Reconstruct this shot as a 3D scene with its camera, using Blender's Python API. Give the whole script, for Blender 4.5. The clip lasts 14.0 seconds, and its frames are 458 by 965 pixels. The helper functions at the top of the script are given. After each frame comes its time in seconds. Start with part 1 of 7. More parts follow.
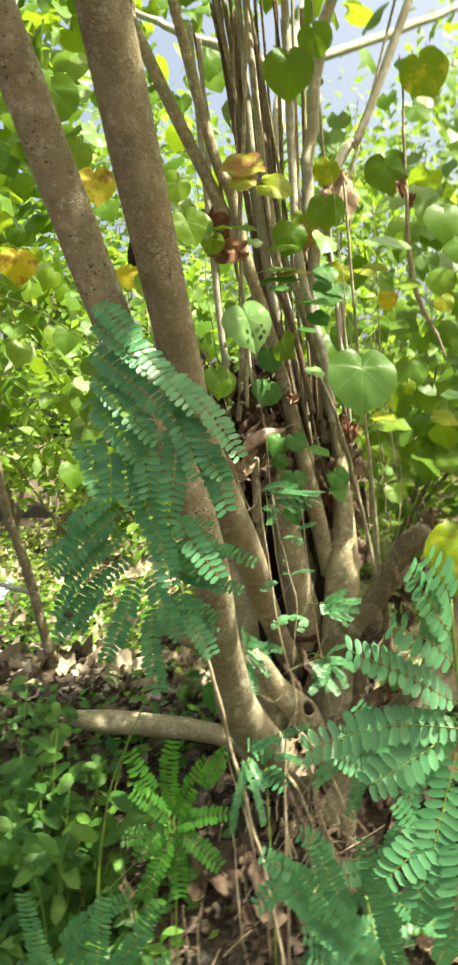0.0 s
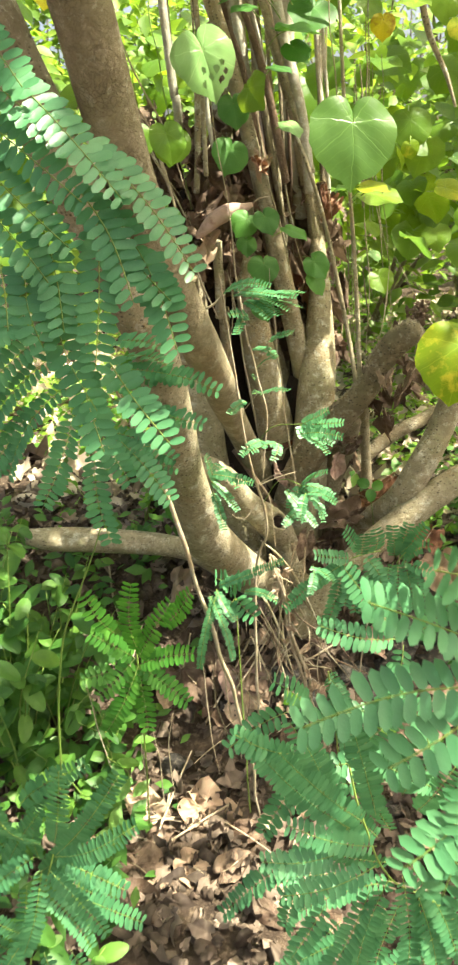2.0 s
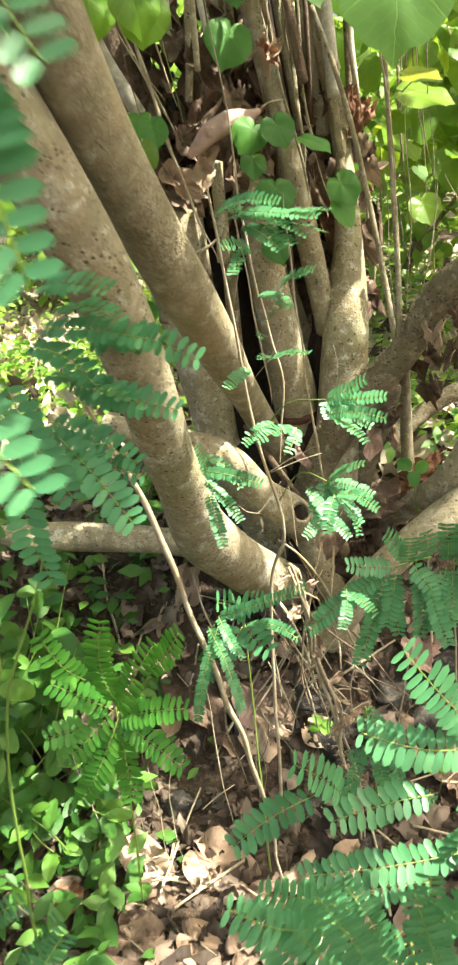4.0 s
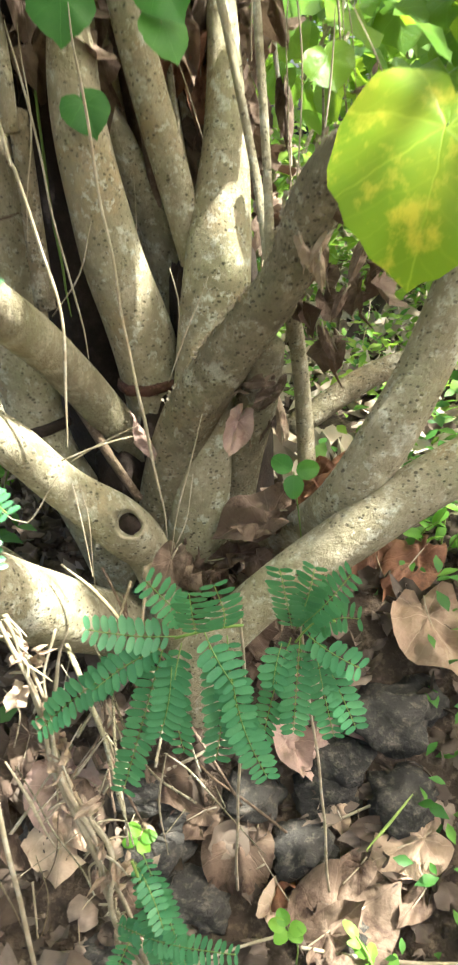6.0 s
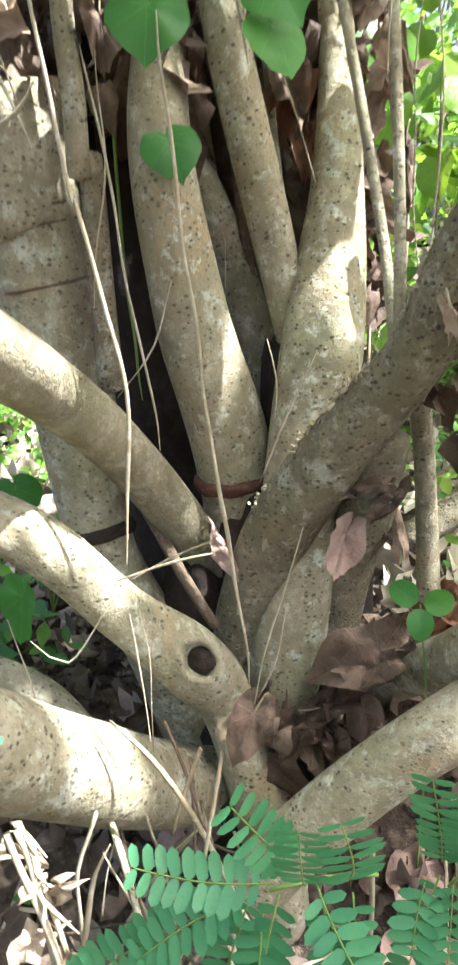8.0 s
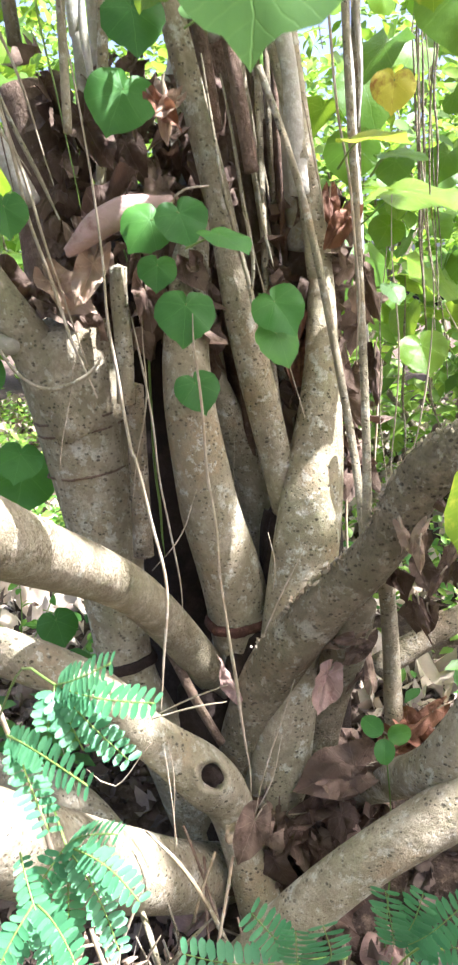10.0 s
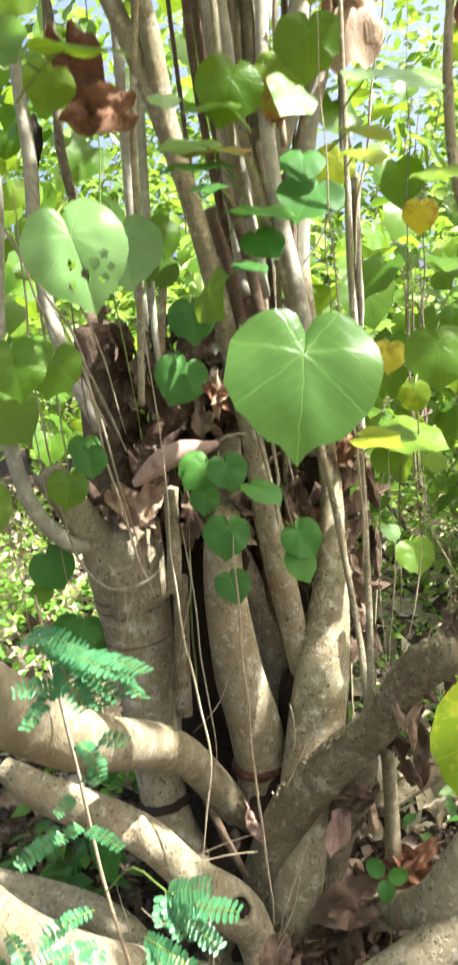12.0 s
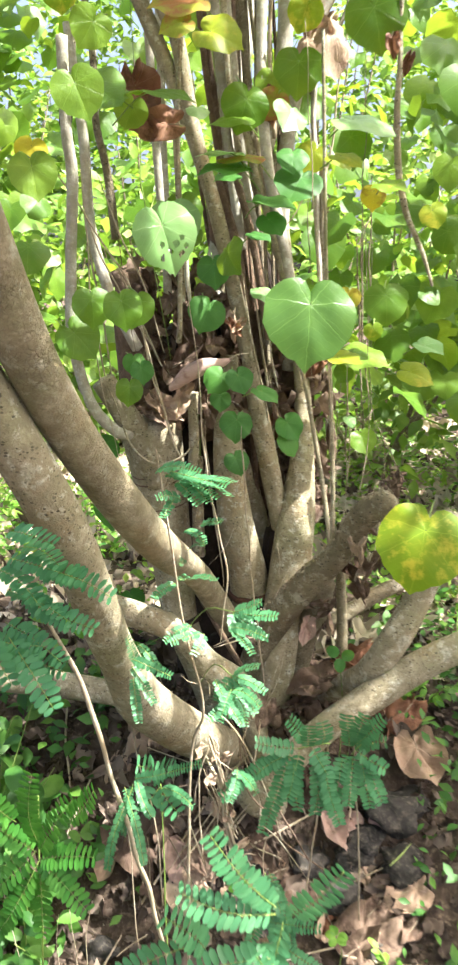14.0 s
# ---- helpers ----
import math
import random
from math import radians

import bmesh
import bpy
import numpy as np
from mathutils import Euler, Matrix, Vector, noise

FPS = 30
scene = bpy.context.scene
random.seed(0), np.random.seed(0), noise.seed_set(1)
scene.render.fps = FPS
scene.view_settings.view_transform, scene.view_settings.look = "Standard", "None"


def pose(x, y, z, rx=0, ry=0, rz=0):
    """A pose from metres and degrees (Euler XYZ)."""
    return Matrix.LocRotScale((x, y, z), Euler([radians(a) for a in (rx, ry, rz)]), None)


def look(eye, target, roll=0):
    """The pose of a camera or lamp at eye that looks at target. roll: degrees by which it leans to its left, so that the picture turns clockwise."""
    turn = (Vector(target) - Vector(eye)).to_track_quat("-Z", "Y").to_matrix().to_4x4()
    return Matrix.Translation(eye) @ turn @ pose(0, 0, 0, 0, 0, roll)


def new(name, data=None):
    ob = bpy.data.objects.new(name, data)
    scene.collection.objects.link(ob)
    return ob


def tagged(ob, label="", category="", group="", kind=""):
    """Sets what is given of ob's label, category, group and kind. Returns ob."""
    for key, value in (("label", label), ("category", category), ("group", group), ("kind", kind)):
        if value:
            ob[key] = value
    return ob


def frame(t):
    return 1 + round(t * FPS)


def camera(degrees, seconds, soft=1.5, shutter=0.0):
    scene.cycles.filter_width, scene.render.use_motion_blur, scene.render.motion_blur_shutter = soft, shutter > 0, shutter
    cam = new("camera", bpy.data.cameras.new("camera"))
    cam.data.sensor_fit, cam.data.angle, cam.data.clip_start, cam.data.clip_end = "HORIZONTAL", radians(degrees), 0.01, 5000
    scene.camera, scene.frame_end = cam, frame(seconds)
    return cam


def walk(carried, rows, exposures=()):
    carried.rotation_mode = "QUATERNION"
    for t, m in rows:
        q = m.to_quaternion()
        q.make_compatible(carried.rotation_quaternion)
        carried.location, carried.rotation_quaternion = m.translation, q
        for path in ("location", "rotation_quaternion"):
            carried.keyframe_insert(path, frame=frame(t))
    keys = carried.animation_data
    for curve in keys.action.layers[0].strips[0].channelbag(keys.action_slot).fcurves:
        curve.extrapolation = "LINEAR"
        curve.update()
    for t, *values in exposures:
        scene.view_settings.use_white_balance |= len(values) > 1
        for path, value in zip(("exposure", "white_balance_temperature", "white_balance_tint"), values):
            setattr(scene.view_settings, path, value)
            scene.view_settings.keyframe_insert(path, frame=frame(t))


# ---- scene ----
cam = camera(34.3, 14.0, soft=2.5, shutter=0.45)
PATH = [
    (0, (0.331, -0.15, 1.192), (0.057, 1.827, 1.054), -2.2),
    (0.5, (0.357, -0.088, 1.257), (-0.007, 1.854, 0.947), -8.7),
    (1, (0.36, -0.014, 1.245), (0.071, 1.898, 0.735), -3.2),
    (1.5, (0.338, 0.052, 1.219), (0.07, 1.903, 0.509), -2.2),
    (2, (0.305, 0.123, 1.219), (0.113, 1.977, 0.493), -3.0),
    (2.5, (0.253, 0.202, 1.273), (0.211, 2.048, 0.505), 0.7),
    (2.7, (0.247, 0.236, 1.28), (0.189, 2.054, 0.449), -0.2),
    (4.8, (0.455, 0.737, 1.059), (0.088, 2.525, 0.242), -4.2),
    (5, (0.506, 0.813, 1.093), (0.141, 2.592, 0.255), -3.2),
    (5.5, (0.551, 0.94, 0.983), (0.181, 2.733, 0.178), -3.9),
    (6, (0.592, 1.041, 0.888), (0.244, 2.829, 0.061), -2.0),
    (6.5, (0.577, 1.149, 0.796), (0.17, 2.926, -0.027), -1.2),
    (7, (0.577, 1.219, 0.772), (0.045, 2.98, -0.014), -5.6),
    (7.5, (0.528, 1.281, 0.791), (-0.001, 3.075, 0.084), 0.2),
    (8, (0.507, 1.266, 0.828), (-0.034, 3.099, 0.238), -2.0),
    (8.2, (0.51, 1.236, 0.83), (-0.025, 3.084, 0.284), -2.7),
    (10.3, (0.535, 1.043, 1.072), (0.028, 2.926, 0.626), -0.8),
    (10.5, (0.536, 1.027, 1.083), (-0.007, 2.903, 0.649), -1.2),
    (11, (0.496, 0.967, 1.147), (-0.037, 2.851, 0.74), 1.7),
    (11.5, (0.506, 0.922, 1.211), (-0.018, 2.811, 0.816), 0.5),
    (12, (0.533, 0.843, 1.303), (0.031, 2.758, 1.019), -0.3),
    (12.5, (0.539, 0.799, 1.343), (-0.001, 2.713, 1.137), -3.0),
    (13, (0.543, 0.654, 1.335), (0.02, 2.559, 1.027), -2.4),
    (13.5, (0.467, 0.45, 1.327), (0.067, 2.351, 0.85), -0.6),
    (14, (0.486, 0.283, 1.343), (0.177, 2.197, 0.852), 0.7),
]
EXPOSURES = [(0.0, 1.84, 7240, 1), (1.0, 2.11, 7140, 3), (2.5, 2.22, 7150, 4), (5.0, 2.3, 6390, 6), (6.5, 2.6, 5950, 4), (7.0, 2.6, 5750, 5), (8.0, 2.66, 5530, 10), (10.5, 2.49, 5550, 21), (11.5, 2.32, 5950, 19), (12.5, 2.08, 6200, 6), (13.5, 2.21, 6200, 10), (14.0, 2.34, 6150, 12)]
walk(cam, [(t, look(eye, target, roll)) for t, eye, target, roll in PATH], EXPOSURES)

import itertools

# ---- world and sun ----
TAU = 2 * math.pi
world = bpy.data.worlds.new("world")
scene.world = world
world.use_nodes = True
wn = world.node_tree.nodes
sky = wn.new("ShaderNodeTexSky")
sky.sky_type = "NISHITA"
sky.sun_disc = False
sky.air_density, sky.dust_density, sky.ozone_density = 0.85, 10.0, 0.1
SUN_FROM = Vector((0.55, -0.10, 1.0)).normalized()
sky.sun_elevation = math.asin(SUN_FROM.z)
sky.sun_rotation = math.atan2(SUN_FROM.x, SUN_FROM.y)
world.node_tree.links.new(sky.outputs[0], wn["Background"].inputs[0])
wn["Background"].inputs[1].default_value = 0.112
sun_data = bpy.data.lights.new("sun", "SUN")
sun_data.energy, sun_data.angle, sun_data.color = 5.0, radians(0.6), (1.0, 0.95, 0.86)
sun_lamp = new("sun", sun_data)
sun_lamp.matrix_world = look(SUN_FROM * 20, (0, 0, 0))


# ---- materials ----
class Nodes:
    """A short way to write node trees."""

    def __init__(self, name):
        self.mat = bpy.data.materials.new(name)
        self.mat.use_nodes = True
        self.tree = self.mat.node_tree
        self.tree.nodes.clear()

    def put(self, kind, **inputs):
        node = self.tree.nodes.new("ShaderNode" + kind)
        for key, value in inputs.items():
            socket = node.inputs[int(key[1:])] if key[0] == "i" and key[1:].isdigit() else node.inputs[key.replace("_", " ")]
            if isinstance(value, bpy.types.NodeSocket):
                self.tree.links.new(value, socket)
            else:
                socket.default_value = value
        return node

    def math(self, op, a, b=0.0, c=0.0):
        node = self.put("Math", i0=a, i1=b, i2=c)
        node.operation = op
        return node.outputs[0]

    def noise(self, scale, detail=4.0, vector=None, rough=0.55):
        node = self.put("TexNoise", Scale=scale, Detail=detail, Roughness=rough)
        if vector is not None:
            self.tree.links.new(vector, node.inputs["Vector"])
        return node.outputs[0]

    def ramp(self, fac, *stops):
        node = self.put("ValToRGB", Fac=fac)
        el = node.color_ramp.elements
        while len(el) < len(stops):
            el.new(0.5)
        for e, (p, c) in zip(el, stops):
            e.position, e.color = p, (*c, 1) if len(c) == 3 else c
        return node.outputs[0]

    def mix(self, fac, a, b, mode="MIX"):
        node = self.put("Mix")
        node.data_type, node.blend_type = "RGBA", mode
        for socket, value in ((node.inputs[0], fac), (node.inputs[6], a), (node.inputs[7], b)):
            if isinstance(value, bpy.types.NodeSocket):
                self.tree.links.new(value, socket)
            else:
                socket.default_value = (*value, 1) if isinstance(value, tuple) else value
        return node.outputs[2]

    def bump(self, height, strength, distance):
        return self.put("Bump", Strength=strength, Distance=distance, Height=height).outputs[0]

    def finish(self, shader):
        out = self.put("OutputMaterial")
        self.tree.links.new(shader, out.inputs[0])
        return self.mat


def bark_material(name, dark, mid, light, patch, dots=True, relief=0.004, scales=0.0, lichen=0.8):
    n = Nodes(name)
    co = n.put("TexCoord").outputs["Object"]
    fine = n.noise(160.0, 6.0, co, 0.7)
    col = n.mix(n.ramp(n.noise(9.0, 5.0, co), (0.38, (0, 0, 0)), (0.6, (1, 1, 1))), dark, mid)
    col = n.mix(n.ramp(n.noise(26.0, 6.0, co, 0.65), (0.42, (0, 0, 0)), (0.62, (1, 1, 1))), col, light)
    moss = tuple(v * f for v, f in zip(mid, (0.79, 0.92, 0.76)))
    col = n.mix(n.ramp(n.noise(6.0, 6.0, co, 0.7), (0.48, (0, 0, 0)), (0.66, (0.85, 0.85, 0.85))), col, moss)
    stain = n.ramp(n.noise(7.5, 6.0, n.put("VectorMath", i0=co, i1=(3.1, 1.7, 0.4)).outputs[0], 0.65), (0.54, (0, 0, 0)), (0.64, (0.6, 0.6, 0.6)))
    col = n.mix(stain, col, tuple(v * f for v, f in zip(mid, (0.88, 0.7, 0.5))))
    crust = n.ramp(n.noise(13.0, 9.0, co, 0.72), (0.57, (0, 0, 0)), (0.605, (lichen, lichen, lichen)))
    col = n.mix(crust, col, patch)
    blotch = n.ramp(n.noise(38.0, 7.0, n.put("VectorMath", i0=co, i1=(7.0, 2.0, 5.0)).outputs[0], 0.7), (0.49, (0, 0, 0)), (0.53, (0.55, 0.55, 0.55)))
    col = n.mix(blotch, col, tuple(v * f for v, f in zip(mid, (0.66, 0.68, 0.6))))
    fleck = n.ramp(n.noise(52.0, 7.0, n.put("VectorMath", i0=co, i1=(1.0, 9.0, 3.0)).outputs[0], 0.7), (0.57, (0, 0, 0)), (0.6, (lichen * 0.7, lichen * 0.7, lichen * 0.7)))
    col = n.mix(fleck, col, patch)
    grain = n.ramp(n.noise(85.0, 8.0, co, 0.78), (0.42, (0, 0, 0)), (0.60, (1, 1, 1)))
    col = n.mix(n.math("MULTIPLY", grain, 0.5), col, tuple(v * 0.62 for v in mid))
    col = n.mix(n.math("MULTIPLY", fine, 0.35), col, tuple(v * 0.5 for v in mid))
    height = n.math("ADD", n.math("MULTIPLY", fine, 0.5), n.noise(45.0, 6.0, co, 0.6))
    if scales:
        bent = n.put("VectorMath", i0=n.put("TexNoise", Scale=40.0, Detail=4.0, Vector=co).outputs["Color"], i1=(0.03, 0.03, 0.03), i2=co)
        bent.operation = "MULTIPLY_ADD"
        flake = n.put("TexVoronoi", Scale=130.0, Vector=bent.outputs[0])
        flake.feature = "DISTANCE_TO_EDGE"
        crack = n.math("MULTIPLY", n.ramp(flake.outputs["Distance"], (0.01, (1, 1, 1)), (0.07, (0, 0, 0))), n.ramp(n.noise(8.0, 4.0, co), (0.42, (0.15, 0.15, 0.15)), (0.6, (scales, scales, scales))))
        col = n.mix(crack, col, tuple(v * 0.7 for v in dark))
        height = n.math("SUBTRACT", height, n.math("MULTIPLY", crack, 0.7))
    if dots:
        flat = n.put("Mapping", Vector=co, Scale=(1.0, 1.0, 1.5))
        vor = n.put("TexVoronoi", Scale=135.0, Vector=flat.outputs[0])
        lot = n.put("SeparateColor", Color=vor.outputs["Color"])
        ragged = n.math("MULTIPLY", n.math("ADD", vor.outputs["Distance"], n.math("MULTIPLY", n.math("SUBTRACT", fine, 0.5), 0.3)), n.math("ADD", 0.62, n.math("MULTIPLY", lot.outputs[1], 1.1)))
        near = n.ramp(ragged, (0.23, (1, 1, 1)), (0.34, (0, 0, 0)))
        pick = n.ramp(lot.outputs[0], (0.22, (0, 0, 0)), (0.5, (0.72, 0.72, 0.72)))
        some = n.ramp(n.noise(20.0, 3.0, co), (0.34, (0, 0, 0)), (0.5, (1, 1, 1)))
        spots = n.math("MULTIPLY", n.math("MULTIPLY", near, pick), some)
        col = n.mix(spots, col, tuple(v * 0.22 for v in dark))
        height = n.math("SUBTRACT", height, n.math("MULTIPLY", spots, 0.5))
    shader = n.put("BsdfPrincipled", Base_Color=col, Roughness=0.82, Normal=n.bump(height, 0.9, relief))
    shader.inputs["Specular IOR Level"].default_value = 0.25
    return n.finish(shader.outputs[0])


def leaf_material(name, dark, mid, light, thin, spread=0.45, veins=True, gloss=0.48, blotch=None, amount=0.0, rib=0.2, skin=0.0012):
    """A leaf: base colour that differs from leaf to leaf, lighter veins, a soft sheen and light coming through."""
    n = Nodes(name)
    lot = n.math("FRACT", n.math("ADD", n.put("ObjectInfo").outputs["Random"], n.put("NewGeometry").outputs["Random Per Island"]))
    col = n.ramp(lot, (0.0, dark), (0.55, mid), (1.0, light))
    uv = n.put("UVMap").outputs[0]
    co = n.put("TexCoord").outputs["Object"]
    col = n.mix(n.ramp(n.noise(26.0, 5.0, co, 0.65), (0.4, (0, 0, 0)), (0.68, (0.55, 0.55, 0.55))), col, tuple(v * f for v, f in zip(mid, (0.6, 0.68, 0.6))))
    col = n.mix(n.ramp(n.noise(13.0, 4.0, co, 0.6), (0.5, (0, 0, 0)), (0.75, (0.5, 0.5, 0.5))), col, light)
    height = n.noise(300.0 if skin < 0.002 else 130.0, 2.0 if skin < 0.002 else 8.0, co)
    if veins:
        sway = n.put("VectorMath", i0=n.put("TexNoise", Scale=5.0, Vector=uv).outputs["Color"], i1=(0.09, 0.09, 0.0), i2=uv)
        sway.operation = "MULTIPLY_ADD"
        sep = n.put("SeparateXYZ", Vector=n.put("VectorMath", i0=sway.outputs[0], i1=(-0.045, -0.045, 0.0)).outputs[0])
        x, y = sep.outputs[0], sep.outputs[1]
        angle = n.math("ABSOLUTE", n.math("ARCTAN2", x, n.math("MULTIPLY", y, -1.0)))
        reach = n.math("SQRT", n.math("ADD", n.math("MULTIPLY", x, x), n.math("MULTIPLY", y, y)))
        off = n.math("MULTIPLY", n.math("PINGPONG", angle, 0.42), reach)
        palm = n.ramp(off, (0.002, (1, 1, 1)), (0.012, (0, 0, 0)))
        side = n.math("PINGPONG", n.math("SUBTRACT", y, n.math("MULTIPLY", n.math("ABSOLUTE", x), -0.7)), 0.075)
        ribs = n.ramp(side, (0.001, (0.3, 0.3, 0.3)), (0.012, (0, 0, 0)))
        lines = n.math("MAXIMUM", palm, ribs)
        col = n.mix(n.math("MULTIPLY", lines, rib), col, tuple(min(1, v * 1.8 + 0.03) for v in light))
        height = n.math("SUBTRACT", n.math("MULTIPLY", height, 0.2 if skin < 0.002 else 1.0), n.math("MULTIPLY", lines, 1.0 if skin < 0.002 else 0.35))
    if blotch:
        spots = n.ramp(n.noise(22.0, 5.0, co, 0.7), (1 - amount - 0.08, (0, 0, 0)), (1 - amount + 0.06, (1, 1, 1)))
        col = n.mix(spots, col, blotch)
    shader = n.put("BsdfPrincipled", Base_Color=col, Roughness=gloss, Normal=n.bump(height, 0.25 if skin < 0.002 else 0.6, skin))
    shader.inputs["Specular IOR Level"].default_value = 0.32
    through_col = n.mix(0.75, col, thin, "ADD")
    passed = n.put("BsdfTranslucent", Color=through_col)
    both = n.put("MixShader", i0=spread, i1=shader.outputs[0], i2=passed.outputs[0])
    return n.finish(both.outputs[0])


def earth_material(name, a, b, c, scale=14.0, relief=0.02):
    n = Nodes(name)
    co = n.put("TexCoord").outputs["Object"]
    col = n.mix(n.ramp(n.noise(scale, 8.0, co, 0.65), (0.35, (0, 0, 0)), (0.66, (1, 1, 1))), a, b)
    col = n.mix(n.ramp(n.noise(scale * 4, 6.0, co, 0.7), (0.52, (0, 0, 0)), (0.7, (1, 1, 1))), col, c)
    height = n.math("ADD", n.noise(scale * 2, 8.0, co, 0.7), n.math("MULTIPLY", n.noise(scale * 12, 4.0, co), 0.3))
    shader = n.put("BsdfPrincipled", Base_Color=col, Roughness=0.95, Normal=n.bump(height, 0.9, relief))
    shader.inputs["Specular IOR Level"].default_value = 0.15
    return n.finish(shader.outputs[0])


BARK = bark_material("smooth_bark", (0.202, 0.168, 0.102), (0.337, 0.29, 0.187), (0.436, 0.384, 0.265), (0.574, 0.561, 0.448), relief=0.006)
BARK_SCALY = bark_material("scaly_bark", (0.209, 0.17, 0.102), (0.356, 0.301, 0.189), (0.469, 0.404, 0.277), (0.59, 0.578, 0.453), scales=0.62, relief=0.008, lichen=0.5, dots=False)
BARK_PALE = bark_material("lichened_bark", (0.198, 0.164, 0.096), (0.327, 0.278, 0.178), (0.426, 0.37, 0.251), (0.594, 0.595, 0.484), lichen=0.85)
# grey bark of the upper stems, paler still for the sun on them
BARK_GREY = bark_material("grey_bark", (0.32, 0.29, 0.23), (0.44, 0.41, 0.33), (0.53, 0.50, 0.42), (0.60, 0.60, 0.53), dots=False)
BARK_OLD = bark_material("old_bark", (0.137, 0.109, 0.067), (0.258, 0.213, 0.135), (0.363, 0.305, 0.201), (0.484, 0.464, 0.356), relief=0.01, scales=0.25)
BARK_DEAD = bark_material("dead_bark", (0.075, 0.045, 0.03), (0.16, 0.105, 0.07), (0.24, 0.17, 0.115), (0.25, 0.19, 0.14), dots=False, relief=0.01)
JOINT = bark_material("red_brown_joint", (0.045, 0.02, 0.014), (0.085, 0.036, 0.024), (0.15, 0.07, 0.045), (0.2, 0.1, 0.06), dots=False, relief=0.006)
PLASTIC = earth_material("pale_plastic", (0.35, 0.5, 0.68), (0.6, 0.68, 0.75), (0.7, 0.74, 0.78), 6.0, 0.002)
TWIG = bark_material("dry_twig", (0.27, 0.205, 0.13), (0.40, 0.325, 0.22), (0.50, 0.43, 0.32), (0.5, 0.45, 0.36), dots=False, relief=0.001)
# near-black brown for dark joints, also stands in for shade between the stems
NEAR_BLACK = bark_material("near_black", (0.012, 0.008, 0.006), (0.03, 0.019, 0.013), (0.05, 0.033, 0.024), (0.04, 0.03, 0.02), dots=False, relief=0.006)
LEAF = leaf_material("heart_leaf", (0.06, 0.15, 0.014), (0.10, 0.215, 0.02), (0.18, 0.29, 0.03), (0.16, 0.17, 0.0), 0.5, rib=0.17, gloss=0.36, skin=0.0022)
LEAF_BROAD = leaf_material("broad_heart_leaf", (0.05, 0.125, 0.025), (0.075, 0.165, 0.032), (0.12, 0.22, 0.045), (0.1, 0.12, 0.0), 0.4, rib=0.3, gloss=0.32, skin=0.0019)
LEAF_DEEP = leaf_material("young_heart_leaf", (0.045, 0.15, 0.028), (0.06, 0.19, 0.03), (0.09, 0.24, 0.035), (0.05, 0.11, 0.0), 0.42)
LEAF_YELLOW = leaf_material("yellowing_leaf", (0.42, 0.38, 0.02), (0.5, 0.42, 0.02), (0.5, 0.46, 0.05), (0.2, 0.15, 0.0), 0.5, blotch=(0.22, 0.09, 0.02), amount=0.42)
LEAF_LIME = leaf_material("lime_leaf", (0.15, 0.26, 0.012), (0.21, 0.32, 0.015), (0.34, 0.38, 0.02), (0.12, 0.15, 0.0), 0.5, blotch=(0.5, 0.45, 0.04), amount=0.4)
LEAF_DEAD = leaf_material("dead_leaf", (0.07, 0.045, 0.03), (0.125, 0.08, 0.053), (0.23, 0.165, 0.115), (0.03, 0.01, 0.0), 0.12, gloss=0.75, blotch=(0.06, 0.035, 0.022), amount=0.42, rib=0.14, skin=0.004)
LEAF_TAN = leaf_material("tan_leaf", (0.26, 0.17, 0.11), (0.36, 0.25, 0.17), (0.46, 0.35, 0.25), (0.05, 0.02, 0.0), 0.15, gloss=0.7, blotch=(0.2, 0.12, 0.08), amount=0.35, rib=0.14, skin=0.004)
LEAF_RUST = leaf_material("rust_leaf", (0.16, 0.07, 0.038), (0.22, 0.1, 0.055), (0.29, 0.15, 0.085), (0.05, 0.02, 0.0), 0.22, gloss=0.65, blotch=(0.09, 0.04, 0.024), amount=0.4, rib=0.14, skin=0.004)
LEAF_PINK = leaf_material("pink_leaf", (0.28, 0.185, 0.145), (0.34, 0.225, 0.18), (0.42, 0.29, 0.24), (0.05, 0.02, 0.0), 0.15, gloss=0.7, blotch=(0.22, 0.12, 0.09), amount=0.36, rib=0.14, skin=0.004)
# paler copy of the heart leaf, with the sun's glare put into its colour
LEAF_SUNLIT = leaf_material("sunlit_heart_leaf", (0.16, 0.32, 0.09), (0.2, 0.37, 0.12), (0.28, 0.42, 0.17), (0.08, 0.12, 0.0), 0.35, gloss=0.32)
LEAF_AUTUMN = leaf_material("turning_leaf", (0.2, 0.26, 0.02), (0.26, 0.3, 0.02), (0.32, 0.32, 0.03), (0.1, 0.1, 0.0), 0.45, blotch=(0.3, 0.12, 0.04), amount=0.5)
# dry pale litter, lightened further so the far ground's sun is in the colour
LITTER_SUNLIT = leaf_material("sunlit_pale_litter", (0.24, 0.18, 0.12), (0.4, 0.33, 0.24), (0.55, 0.48, 0.38), (0.0, 0.0, 0.0), 0.1, veins=False, gloss=0.75)
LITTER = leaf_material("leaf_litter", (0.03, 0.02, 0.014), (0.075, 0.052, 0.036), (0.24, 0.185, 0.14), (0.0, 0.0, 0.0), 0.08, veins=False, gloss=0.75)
FERN = leaf_material("feather_leaflet", (0.055, 0.185, 0.08), (0.075, 0.232, 0.1), (0.11, 0.285, 0.125), (0.05, 0.1, 0.01), 0.36, veins=False, gloss=0.36)
